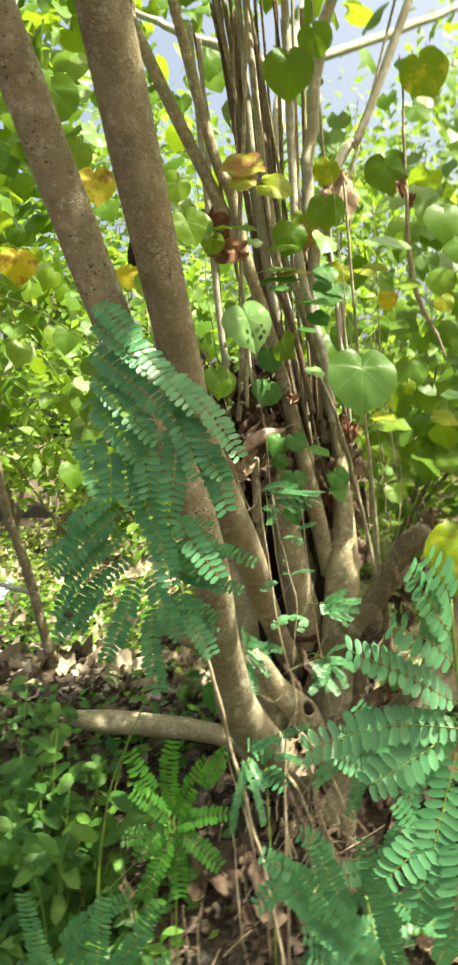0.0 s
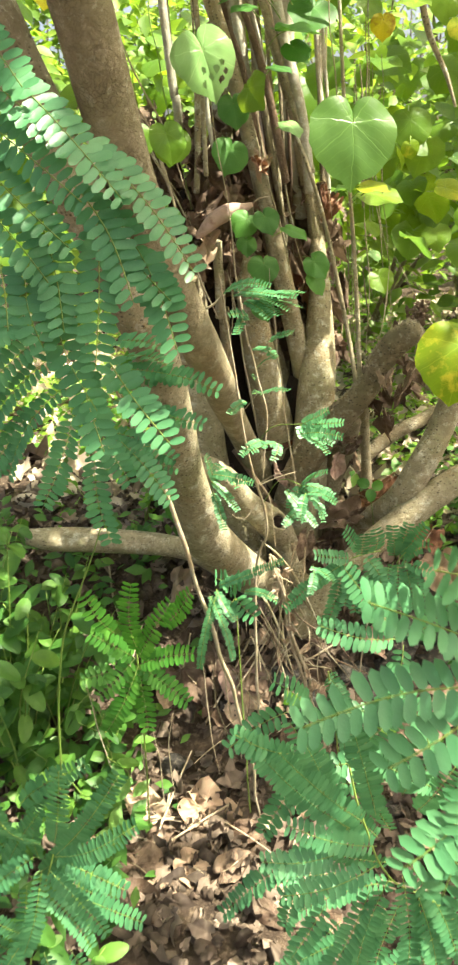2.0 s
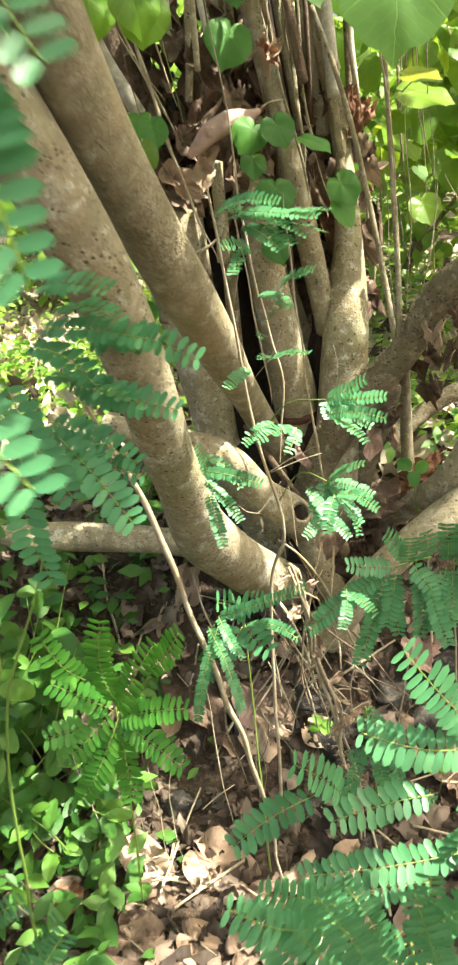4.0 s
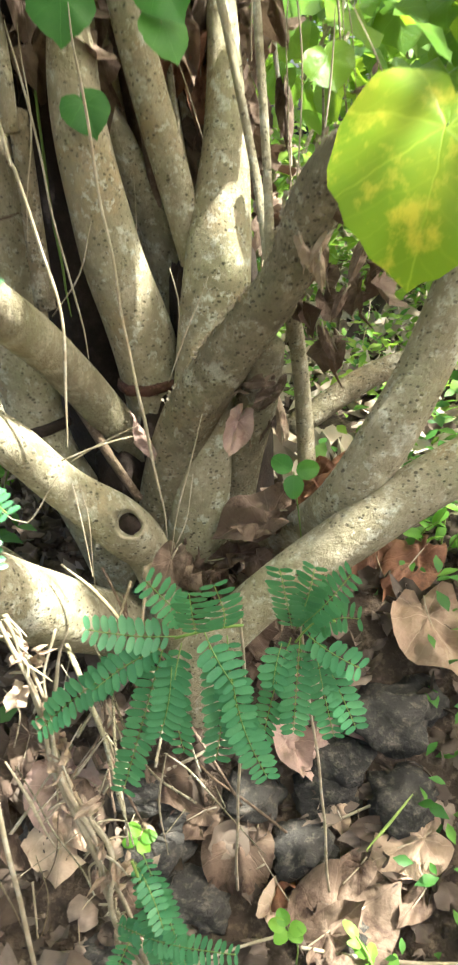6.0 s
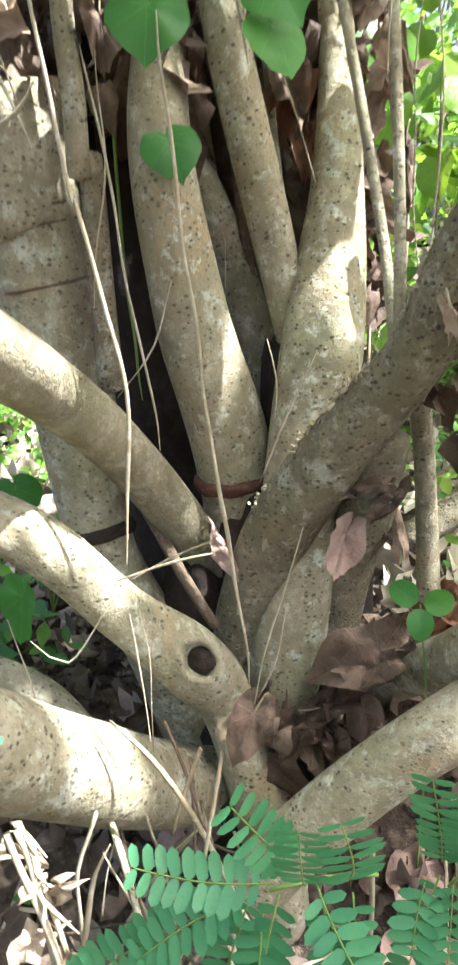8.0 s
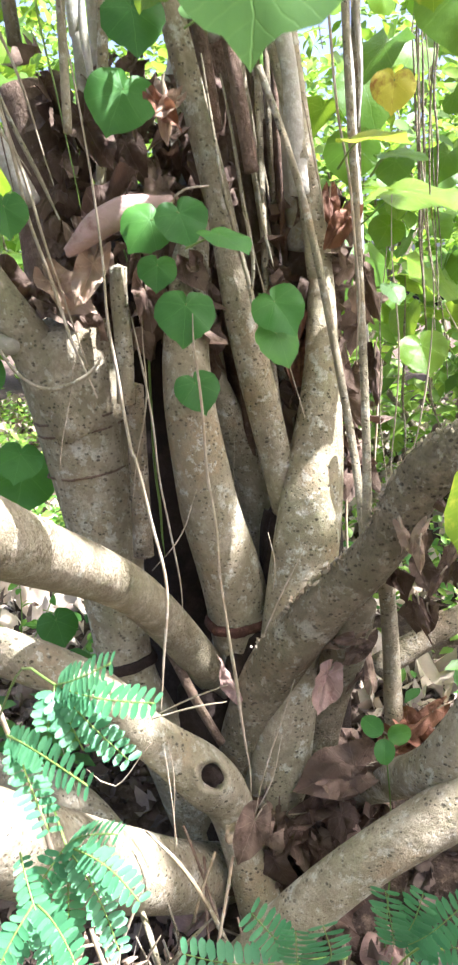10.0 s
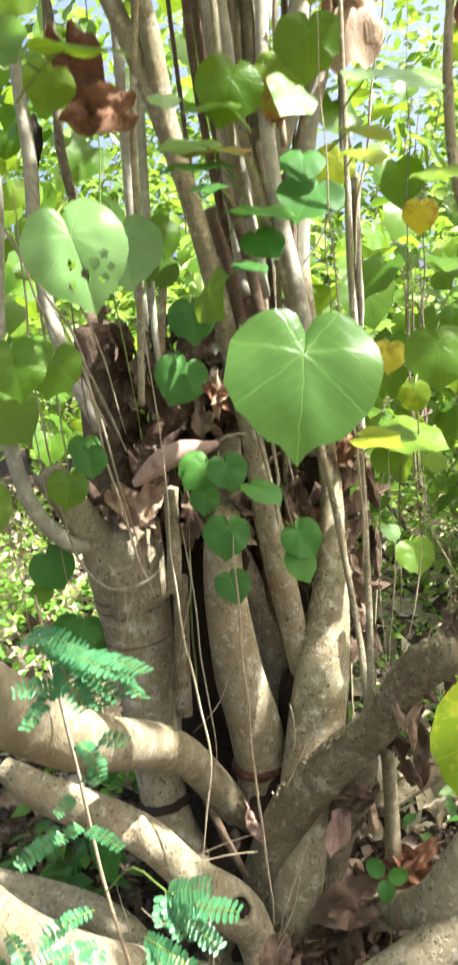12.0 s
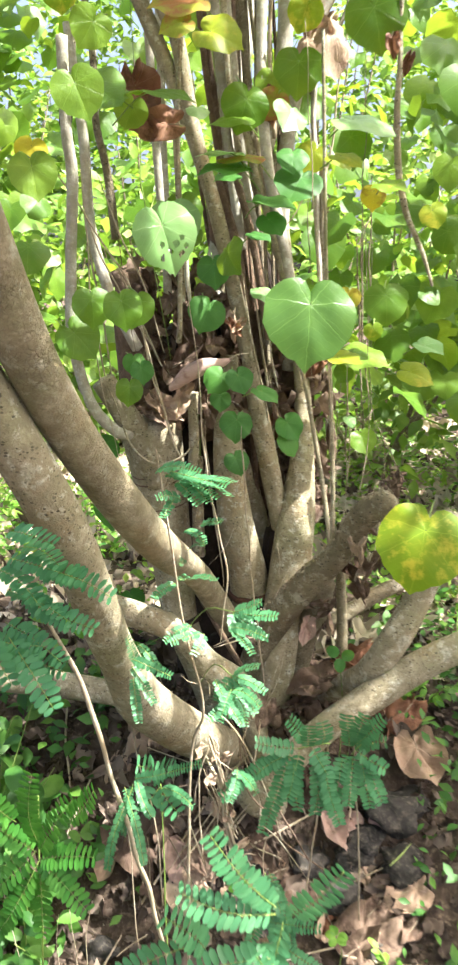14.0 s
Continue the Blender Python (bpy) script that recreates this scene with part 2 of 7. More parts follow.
FERN_FRESH = leaf_material("fresh_leaflet", (0.04, 0.16, 0.022), (0.06, 0.21, 0.03), (0.1, 0.27, 0.04), (0.05, 0.11, 0.0), 0.45, veins=False, gloss=0.45)
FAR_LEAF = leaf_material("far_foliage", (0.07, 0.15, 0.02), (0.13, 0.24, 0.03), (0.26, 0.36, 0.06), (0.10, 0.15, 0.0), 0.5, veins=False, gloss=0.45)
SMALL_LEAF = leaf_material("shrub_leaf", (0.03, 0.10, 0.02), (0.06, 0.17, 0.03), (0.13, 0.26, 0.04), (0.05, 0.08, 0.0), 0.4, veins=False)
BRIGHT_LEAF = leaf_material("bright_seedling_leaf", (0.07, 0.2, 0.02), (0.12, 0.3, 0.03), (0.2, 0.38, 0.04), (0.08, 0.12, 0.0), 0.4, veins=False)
GREEN_TWIG = leaf_material("green_stalk", (0.12, 0.2, 0.04), (0.17, 0.26, 0.05), (0.25, 0.32, 0.08), (0, 0, 0), 0.1, veins=False)
SOIL = earth_material("dark_soil", (0.035, 0.025, 0.018), (0.10, 0.072, 0.05), (0.17, 0.13, 0.09))
STONE = earth_material("dark_stone", (0.03, 0.028, 0.025), (0.07, 0.064, 0.054), (0.14, 0.12, 0.095), 16.0, 0.012)


# ---- shapes ----
def part(name, mesh, material, parent=None, label="", smooth=True):
    """Links a mesh (or a bmesh) as one object under a thing."""
    if isinstance(mesh, bmesh.types.BMesh):
        bm, mesh = mesh, bpy.data.meshes.new(name)
        bm.to_mesh(mesh)
        bm.free()
    if not mesh.materials:
        mesh.materials.append(material)
    if smooth:
        mesh.polygons.foreach_set("use_smooth", [True] * len(mesh.polygons))
    ob = new(name, mesh)
    if parent is not None:
        ob.parent = parent
        ob.matrix_parent_inverse = parent.matrix_world.inverted()
    if label:
        tagged(ob, label)
    return ob


def thing(name, place, label, category, group="", kind=""):
    ob = new(name)
    ob.empty_display_size = 0.05
    ob.matrix_world = Matrix.Translation(place)
    bpy.context.view_layer.update()
    return tagged(ob, label, category, group, kind)


def glide(points, step=0.03):
    """A smooth line through (x, y, z, r) points, resampled about every step metres."""
    p = [np.array(q, float) for q in points]
    p = [2 * p[0] - p[1], *p, 2 * p[-1] - p[-2]]
    out = []
    for a, b, c, d in zip(p, p[1:], p[2:], p[3:]):
        count = max(2, int(np.linalg.norm((c - b)[:3]) / step))
        for k in range(count):
            u = k / count
            out.append(0.5 * (2 * b + (c - a) * u + (2 * a - 5 * b + 4 * c - d) * u * u + (3 * b - 3 * c + d - a) * u ** 3))
    out.append(p[-2])
    return np.array(out)


def tube(points, sides=12, rough=0.06, step=0.03, wobble=0.0, seed=0.0, flare=0.0):
    """A tapering round stem along points of (x, y, z, r), with an uneven skin and closed ends."""
    line = glide(points, step)
    verts, faces = [], []
    normal = Vector((0.31, 0.77, 0.55))
    for i, row in enumerate(line):
        here = Vector(row[:3])
        ahead = Vector(line[min(i + 1, len(line) - 1)][:3]) - Vector(line[max(i - 1, 0)][:3])
        ahead.normalize()
        normal = (normal - ahead * normal.dot(ahead)).normalized()
        side = ahead.cross(normal)
        r = max(row[3], 0.0006)
        if wobble:
            here = here + Vector((noise.noise(here * 9 + Vector((seed, 0, 0))), noise.noise(here * 9 + Vector((0, seed, 7))), 0)) * wobble
        for k in range(sides):
            a = TAU * k / sides
            way = normal * math.cos(a) + side * math.sin(a)
            swell = 1 + rough * noise.noise(here * 5 + way * 1.1 + Vector((seed, seed, 0))) + rough * 0.5 * noise.noise(here * 11 + way * 2.6)
            verts.append(here + way * r * swell)
    n = len(line)
    for i in range(n - 1):
        for k in range(sides):
            a, b = i * sides + k, i * sides + (k + 1) % sides
            faces.append((a, b, b + sides, a + sides))
    for i, flip in ((0, True), (n - 1, False)):
        row = line[i]
        verts.append(Vector(row[:3]) + (Vector(line[i][:3]) - Vector(line[1 if i == 0 else i - 1][:3])).normalized() * row[3] * 0.35)
        c = len(verts) - 1
        for k in range(sides):
            a, b = i * sides + k, i * sides + (k + 1) % sides
            faces.append((b, a, c) if flip else (a, b, c))
    mesh = bpy.data.meshes.new("stem")
    mesh.from_pydata(verts, [], faces)
    return mesh


HEART = ((0, 1.0), (4, 0.94), (10, 0.88), (20, 0.845), (40, 0.81), (65, 0.765), (90, 0.69), (115, 0.60), (140, 0.51), (160, 0.42), (172, 0.32), (180, 0.2))


def heart_points(rays, rings, fold, curl, wave, seed, slim=1.0):
    """Places of a heart-shaped leaf of length 1: stalk end at the origin, tip towards -y, upper face +z."""
    even = np.linspace(-1, 1, rays + 1)
    angles = 180 * np.sign(even) * np.abs(even) ** 1.25
    reach = np.interp(np.abs(angles), [a for a, _ in HEART], [r for _, r in HEART])
    rnd = random.Random(seed)
    reach = reach * np.array([1 + rnd.uniform(-0.025, 0.025) for _ in angles])
    reach[-1] = reach[0]
    places = [(0.0, 0.0, 0.0)]
    for j in range(1, rings + 1):
        s = j / rings
        for a, r in zip(angles, reach):
            x, y = r * s * math.sin(radians(a)) * slim, -r * s * math.cos(radians(a))
            z = fold * abs(x) * (1.1 - 0.5 * abs(x)) - curl * (x * x * 0.7 + y * y) + wave * s * s * math.sin(radians(a) * 5 + seed)
            z += 0.006 * math.cos(radians(a) * 8.7) * s + 0.03 * noise.noise((x * 3 + seed, y * 3, seed * 0.37))
            places.append((x, y, z))
    faces = [(0, 1 + k, 2 + k) for k in range(rays)]
    for j in range(rings - 1):
        b = 1 + j * (rays + 1)
        faces += [(b + k, b + k + rays + 1, b + k + rays + 2, b + k + 1) for k in range(rays)]
    return np.array(places), faces


def leaf_mesh(name, blades, material):
    """One mesh from blades of (places, faces, pose); the UV map holds the flat blade."""
    verts, faces, flat = [], [], []
    for places, some, m in blades:
        base = len(verts)
        r, t = np.array(m.to_3x3()), np.array(m.translation)
        verts.extend((places @ r.T + t).tolist())
        faces.extend(tuple(base + v for v in f) for f in some)
        flat.extend(places[:, :2].tolist())
    mesh = bpy.data.meshes.new(name)
    mesh.from_pydata(verts, [], faces)
    uv = mesh.uv_layers.new(name="UVMap")
    loops = np.empty(len(mesh.loops), dtype=np.int32)
    mesh.loops.foreach_get("vertex_index", loops)
    uv.data.foreach_set("uv", np.array(flat, dtype=np.float32)[loops].ravel())
    mesh.materials.append(material)
    return mesh


def leaf_pose(place, size, face, down, twist=0.0):
    """Stalk end at place, the upper side towards face, the tip towards down."""
    z = Vector(face).normalized()
    y = -(Vector(down) - z * Vector(down).dot(z)).normalized()
    x = y.cross(z)
    m = Matrix((x, y, z)).transposed().to_4x4()
    return Matrix.Translation(place) @ m @ Matrix.Rotation(twist, 4, "Y") @ Matrix.Scale(size, 4)


def crumpled(blade, seed, deep=0.16):
    places, faces = blade
    places[:, 2] += np.array([deep * noise.noise((x * 3.1 + seed * 5, y * 3.1, seed)) + deep * 0.6 * noise.noise((x * 8 + seed, y * 8, 3)) + deep * 0.3 * noise.noise((x * 17, y * 17 + seed, 8)) for x, y, _ in places])
    return places, faces


LOW_HEARTS = [heart_points(12, 2, f, c, w, s) for s, (f, c, w) in enumerate(((0.15, 0.2, 0.05), (0.3, 0.35, 0.08), (0.05, 0.1, 0.1), (-0.1, 0.3, 0.06), (0.45, 0.15, 0.05)))]
DRY_HEARTS = [crumpled(heart_points(14, 4, f, c, w, s + 20, sl), s) for s, (f, c, w, sl) in enumerate(((0.7, 0.9, 0.2, 0.9), (0.9, -0.6, 0.25, 0.6), (-0.6, 0.8, 0.2, 0.5), (0.4, 1.2, 0.15, 0.8), (1.2, 0.3, 0.2, 0.35), (0.2, -1.0, 0.2, 0.7)))]
OVAL = (np.array([(0, 0, 0), (0.2, -0.3, 0.05), (0.24, -0.55, 0.05), (0, -1, -0.1), (-0.24, -0.55, 0.05), (-0.2, -0.3, 0.05), (0, -0.45, 0)]), [(0, 6, 1), (1, 6, 2), (2, 6, 3), (3, 6, 4), (4, 6, 5), (5, 6, 0)])


def ground_height(x, y):
    """The mound under the tree, which drops away towards the path."""
    s = min(1.0, max(0.0, (2.22 - y) / 0.55))
    s = s * s * (3 - 2 * s)
    far = min(1.0, max(0.0, (y - 2.5) / 2.5))
    h = 0.13 - 0.36 * s + 0.05 * far - 0.1 * min(1.0, max(0.0, (1.7 - y) / 1.5))
    h += 0.03 * noise.noise((x * 2.2, y * 2.2, 0)) + 0.018 * noise.noise((x * 7, y * 7, 3))
    return h


# ---- ground ----
def build_ground():
    def spaced(lo, hi, a, b, fine):
        core = list(np.arange(a, b, fine))
        out, d = [], fine
        v = b
        while v < hi:
            out.append(v)
            d *= 1.35
            v += d
        back, v, d = [], a - fine, fine
        while v > lo:
            back.append(v)
            d *= 1.35
            v -= d
        return [lo, *reversed(back), *core, *out, hi]

    xs, ys = spaced(-400, 400, -1.6, 2.2, 0.04), spaced(-400, 900, 0.3, 4.4, 0.04)
    verts = [(x, y, ground_height(x, y)) for y in ys for x in xs]
    w = len(xs)
    faces = [(j * w + i, j * w + i + 1, (j + 1) * w + i + 1, (j + 1) * w + i) for j in range(len(ys) - 1) for i in range(w - 1)]
    mesh = bpy.data.meshes.new("ground")
    mesh.from_pydata(verts, [], faces)
    tagged(part("ground", mesh, SOIL), "dark earth strewn with dry leaves, rising to a mound", "ground", kind="structure")


build_ground()

# ---- the tree ----
tree = thing("tree", (0.25, 2.15, 0.1), "old many-stemmed tree with smooth tan bark and heart-shaped leaves", "tree")
STEMS = {
    "U": (BARK_SCALY, 20, [(0.249, 2.265, 0.319, 0.028), (0.193, 2.191, 0.435, 0.033), (0.136, 1.992, 0.656, 0.034), (0.131, 1.573, 0.897, 0.038), (0.083, 1.252, 1.192, 0.035), (0.058, 1.025, 1.525, 0.037), (0.023, 0.879, 1.862, 0.039), (-0.045, 0.723, 2.261, 0.043)]),
    "V": (BARK, 20, [(0.261, 2.145, 0.091, 0.045), (0.187, 2.009, 0.174, 0.054), (0.086, 1.705, 0.456, 0.055), (0.077, 1.513, 0.681, 0.039), (0.068, 1.284, 1.014, 0.038), (-0.031, 1.109, 1.376, 0.035), (-0.105, 0.962, 1.698, 0.034), (-0.201, 0.781, 2.108, 0.032)]),
    "K": (BARK, 90, [(0.331, 2.013, -0.032, 0.042), (0.335, 2.013, 0.049, 0.037), (0.265, 2.065, 0.251, 0.036), (0.226, 2.041, 0.335, 0.044), (0.16, 1.991, 0.425, 0.034), (0.087, 1.919, 0.545, 0.032), (-0.06, 1.89, 0.606, 0.031), (-0.151, 1.908, 0.631, 0.02)]),
    "T1": (BARK, 24, [(0.184, 2.181, 0.088, 0.046), (0.113, 2.166, 0.303, 0.046), (0.059, 2.141, 0.459, 0.046), (0.018, 2.169, 0.684, 0.06), (-0.011, 2.144, 0.925, 0.074), (-0.022, 2.128, 1.02, 0.079)]),
    "T2": (BARK_PALE, 22, [(0.219, 2.289, 0.29, 0.034), (0.235, 2.229, 0.436, 0.043), (0.232, 2.213, 0.578, 0.054), (0.201, 2.158, 0.767, 0.046), (0.18, 2.14, 0.965, 0.036), (0.165, 2.24, 1.18, 0.026)]),
    "T4": (BARK, 18, [(0.288, 2.355, 0.626, 0.013), (0.312, 2.249, 0.727, 0.024), (0.26, 2.182, 1.022, 0.026), (0.191, 2.177, 1.354, 0.014), (0.075, 2.144, 1.743, 0.018), (-0.099, 2.111, 2.137, 0.019), (-0.284, 2.099, 2.563, 0.02)]),
    "T5": (BARK_PALE, 20, [(0.29, 2.15, 0.02, 0.05), (0.305, 2.15, 0.17, 0.052), (0.318, 2.16, 0.31, 0.055), (0.342, 2.19, 0.56, 0.056), (0.355, 2.215, 0.7, 0.054), (0.362, 2.24, 0.8, 0.046), (0.367, 2.265, 0.9, 0.034), (0.364, 2.29, 1.02, 0.025), (0.352, 2.31, 1.15, 0.02), (0.315, 2.335, 1.345, 0.019), (0.258, 2.368, 1.697, 0.017)]),
    "L": (BARK_OLD, 20, [(0.222, 2.191, 0.158, 0.033), (0.262, 2.151, 0.36, 0.038), (0.322, 2.13, 0.501, 0.044), (0.4, 2.095, 0.619, 0.04), (0.48, 2.051, 0.723, 0.033), (0.528, 2.005, 0.829, 0.034), (0.558, 1.981, 0.866, 0.034), (0.59, 1.959, 0.895, 0.031)]),
    "R1": (BARK, 18, [(0.316, 2.293, 0.020, 0.041), (0.418, 2.234, 0.201, 0.035), (0.513, 2.122, 0.326, 0.031), (0.572, 2.026, 0.421, 0.036), (0.626, 2.010, 0.522, 0.037), (0.680, 2.015, 0.650, 0.033), (0.736, 1.990, 0.856, 0.028)]),
    "R2": (BARK, 18, [(0.283, 1.923, 0.068, 0.039), (0.386, 1.946, 0.201, 0.037), (0.491, 1.962, 0.310, 0.035), (0.582, 1.982, 0.379, 0.038), (0.695, 2.001, 0.464, 0.038), (0.862, 2.021, 0.564, 0.035), (1.113, 2.092, 0.708, 0.032)]),
    # near-black columns added behind the stems as the shade in their gaps
    "core": (NEAR_BLACK, 18, [(0.24, 2.53, 0.0, 0.18), (0.2, 2.55, 0.5, 0.18), (0.18, 2.55, 0.95, 0.15), (0.16, 2.55, 1.35, 0.11), (0.14, 2.55, 1.5, 0.06)]),
    "back": (NEAR_BLACK, 16, [(0.10, 2.45, 0.0, 0.11), (0.06, 2.46, 0.5, 0.11), (0.03, 2.44, 0.95, 0.1), (0.02, 2.42, 1.25, 0.08)]),
    "W": (BARK, 16, [(0.114, 2.009, 0.184, 0.026), (-0.035, 2.049, 0.259, 0.031), (-0.272, 2.025, 0.3, 0.036), (-0.4, 1.985, 0.325, 0.034), (-0.47, 1.97, 0.34, 0.022)]),
}
KNOT = Vector((0.243, 2.010, 0.362))
KNOT_OUT = Vector((0.3, -0.8, 0.45)).normalized()


def hollow_knot(mesh):
    """Carves a hole with a raised, rounded lip into a stem, where a branch has rotted away."""
    long = Vector((0.40, 0.32, -0.86))
    long = (long - KNOT_OUT * long.dot(KNOT_OUT)).normalized()
    across = KNOT_OUT.cross(long)
    for v in mesh.vertices:
        d = v.co - KNOT
        if d.dot(KNOT_OUT) < -0.034:
            continue
        u, w = d.dot(long) / 1.25, d.dot(across)
        a = math.hypot(u, w) * (1 + 0.16 * noise.noise(d * 60))
        lip = 0.007 * math.exp(-((a - 0.023) / 0.0055) ** 2)
        hole = 0.026 / (1 + math.exp((a - 0.0162) / 0.0012))
        v.co += KNOT_OUT * (lip - hole) + KNOT_OUT * 0.003 * noise.noise(d * 45) * math.exp(-(a / 0.03) ** 2)


for n, (mat, sides, pts) in enumerate(STEMS.values()):
    skin = tube(pts, sides, 0.05, 0.004 if sides > 40 else 0.02, seed=n * 3.7)
    if sides > 40:
        hollow_knot(skin)
    part("stem", skin, mat, tree)


# ---- crown ----
def crown_blades(count, lo, hi, size, seed, kinds=LOW_HEARTS, lean=0.5, keep=None):
    rnd = random.Random(seed)
    out = []
    while len(out) < count:
        p = Vector([rnd.uniform(a, b) for a, b in zip(lo, hi)])
        if keep and not keep(p):
            continue
        face = Vector((rnd.gauss(0.1, lean), rnd.gauss(-0.5, lean), rnd.uniform(0.15, 1.0)))
        down = Vector((rnd.gauss(0, 0.4), rnd.gauss(-0.2, 0.4), -1))
        places, faces = rnd.choice(kinds)
        out.append((places, faces, leaf_pose(p, rnd.uniform(*size), face, down)))
    return out


# x, y, r of spots kept clear of leaves overhead, to place sun patches
SUN_PATCH_GAPS = ((-0.22, 1.75, 0.13), (0.18, 1.3, 0.075), (0.06, 1.85, 0.07), (0.05, 1.6, 0.07), (0.0, 1.48, 0.07), (0.0, 1.69, 0.09), (-0.12, 2.36, 0.13), (-0.21, 1.5, 0.08), (0.22, 1.86, 0.08), (0.72, 1.79, 0.08), (0.12, 1.56, 0.09), (0.4, 1.93, 0.05), (-0.31, 1.49, 0.16), (-0.07, 1.52, 0.13), (-0.64, 1.78, 0.14))


# tests for added leaves: each keeps those whose shadow falls on one place
def shades_tall_stems(p):
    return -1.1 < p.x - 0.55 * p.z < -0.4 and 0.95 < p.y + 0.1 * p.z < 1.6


def shades_fern(p):
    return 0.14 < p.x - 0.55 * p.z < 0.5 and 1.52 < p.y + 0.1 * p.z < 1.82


def shades_knot(p):
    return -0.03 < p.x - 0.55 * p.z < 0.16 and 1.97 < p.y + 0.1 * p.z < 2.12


def shades_low_stem(p):
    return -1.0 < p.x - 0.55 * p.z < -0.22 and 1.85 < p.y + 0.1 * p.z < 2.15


# thins leaves that would shade the ground behind the stems
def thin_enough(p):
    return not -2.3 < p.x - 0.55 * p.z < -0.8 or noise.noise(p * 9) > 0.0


def shades_slope(p):
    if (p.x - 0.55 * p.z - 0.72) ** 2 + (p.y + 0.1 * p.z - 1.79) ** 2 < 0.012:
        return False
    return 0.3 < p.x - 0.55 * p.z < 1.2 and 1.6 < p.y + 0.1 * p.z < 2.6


# drops leaves shading the back ground or the sun patches, clumps the rest
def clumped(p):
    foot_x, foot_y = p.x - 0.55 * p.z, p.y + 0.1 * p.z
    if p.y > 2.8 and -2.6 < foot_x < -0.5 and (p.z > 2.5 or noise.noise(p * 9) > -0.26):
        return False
    if any((foot_x - x) ** 2 + (foot_y - y) ** 2 < r * r for x, y, r in SUN_PATCH_GAPS):
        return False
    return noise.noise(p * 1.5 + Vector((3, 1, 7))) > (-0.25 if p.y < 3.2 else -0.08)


def rounded(blades, x, y, wide, deep):
    """Gives a crown an uneven round edge as seen from above."""
    def inside(p):
        return ((p.x - x) / wide) ** 2 + ((p.y - y) / deep) ** 2 < 1.0 + 0.5 * noise.noise(p * 1.3)
    return [b for b in blades if inside(b[2].translation)]


CROWN_LABEL = "crown of thin green heart-shaped leaves"
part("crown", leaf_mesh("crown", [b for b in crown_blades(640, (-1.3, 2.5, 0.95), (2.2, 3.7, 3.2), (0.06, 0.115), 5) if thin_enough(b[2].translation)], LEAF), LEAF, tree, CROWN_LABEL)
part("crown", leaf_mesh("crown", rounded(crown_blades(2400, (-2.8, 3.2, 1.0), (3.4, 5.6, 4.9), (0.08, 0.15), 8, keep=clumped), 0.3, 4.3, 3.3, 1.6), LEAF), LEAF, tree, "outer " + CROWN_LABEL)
# leaves above the view; the five small batches are added to shade set places
part("crown", leaf_mesh("crown", rounded(crown_blades(1500, (-1.2, -0.6, 2.7), (3.2, 3.0, 3.7), (0.08, 0.13), 6, keep=clumped), 1.0, 1.2, 2.3, 2.0) + crown_blades(130, (1.6, 1.2, 2.7), (3.2, 2.3, 3.7), (0.08, 0.13), 7, keep=shades_slope) + crown_blades(80, (0.3, 0.5, 2.7), (1.8, 1.4, 3.7), (0.08, 0.13), 9, keep=shades_tall_stems) + crown_blades(15, (1.6, 1.1, 2.7), (2.6, 1.6, 3.7), (0.08, 0.13), 10, keep=shades_fern) + crown_blades(32, (0.6, 1.4, 2.7), (1.9, 1.95, 3.7), (0.08, 0.13), 12, keep=shades_low_stem) + crown_blades(14, (1.4, 1.6, 2.7), (2.3, 1.9, 3.7), (0.08, 0.13), 15, keep=shades_knot), LEAF), LEAF, tree, "upper " + CROWN_LABEL)

# branches that carry the upper crown
for n, (root, bend, tip) in enumerate((
        ((-0.02, 0.66, 2.2, 0.032), (0.1, 0.5, 2.75, 0.022), (0.9, 0.3, 3.3, 0.007)), ((-0.02, 0.66, 2.2, 0.032), (-0.2, 0.3, 2.8, 0.02), (-0.6, 0.0, 3.3, 0.007)),
        ((-0.25, 0.8, 2.2, 0.04), (-0.5, 0.9, 2.8, 0.024), (-0.9, 1.5, 3.4, 0.008)), ((-0.25, 0.8, 2.2, 0.04), (0.2, 1.0, 2.85, 0.022), (1.2, 1.1, 3.4, 0.007)),
        ((-0.3, 2.25, 2.6, 0.028), (-0.2, 2.2, 3.0, 0.02), (0.6, 1.9, 3.5, 0.007)), ((0.25, 2.32, 1.7, 0.02), (0.45, 2.35, 2.7, 0.018), (1.4, 1.9, 3.4, 0.007)),
        ((0.45, 2.35, 2.7, 0.018), (1.2, 2.3, 3.1, 0.013), (2.4, 1.7, 3.5, 0.006)), ((0.09, 2.33, 1.3, 0.03), (0.2, 2.9, 2.6, 0.022), (0.6, 4.0, 4.2, 0.007)),
        ((0.2, 2.9, 2.6, 0.022), (-0.6, 3.6, 3.3, 0.015), (-1.6, 4.2, 4.2, 0.006)), ((0.2, 2.9, 2.6, 0.02), (1.2, 3.6, 3.2, 0.014), (2.4, 4.3, 4.0, 0.006)))):
    part("branch", tube([root, bend, tip], 10, 0.06, 0.05, 0.02, n * 1.7), BARK_GREY, tree)


def limb(name, material, sides, *points):
    if sides <= 8:
        points = [(*points[0][:3], points[0][3] * 0.45), *points[1:-1], (*points[-1][:3], points[-1][3] * 0.35)]
    return part(name, tube(points, sides, 0.06 if sides > 8 else 0.12, 0.02 if sides > 8 else 0.015, 0.0 if sides > 8 else 0.007, len(points) + points[0][0] * 9), material, tree)


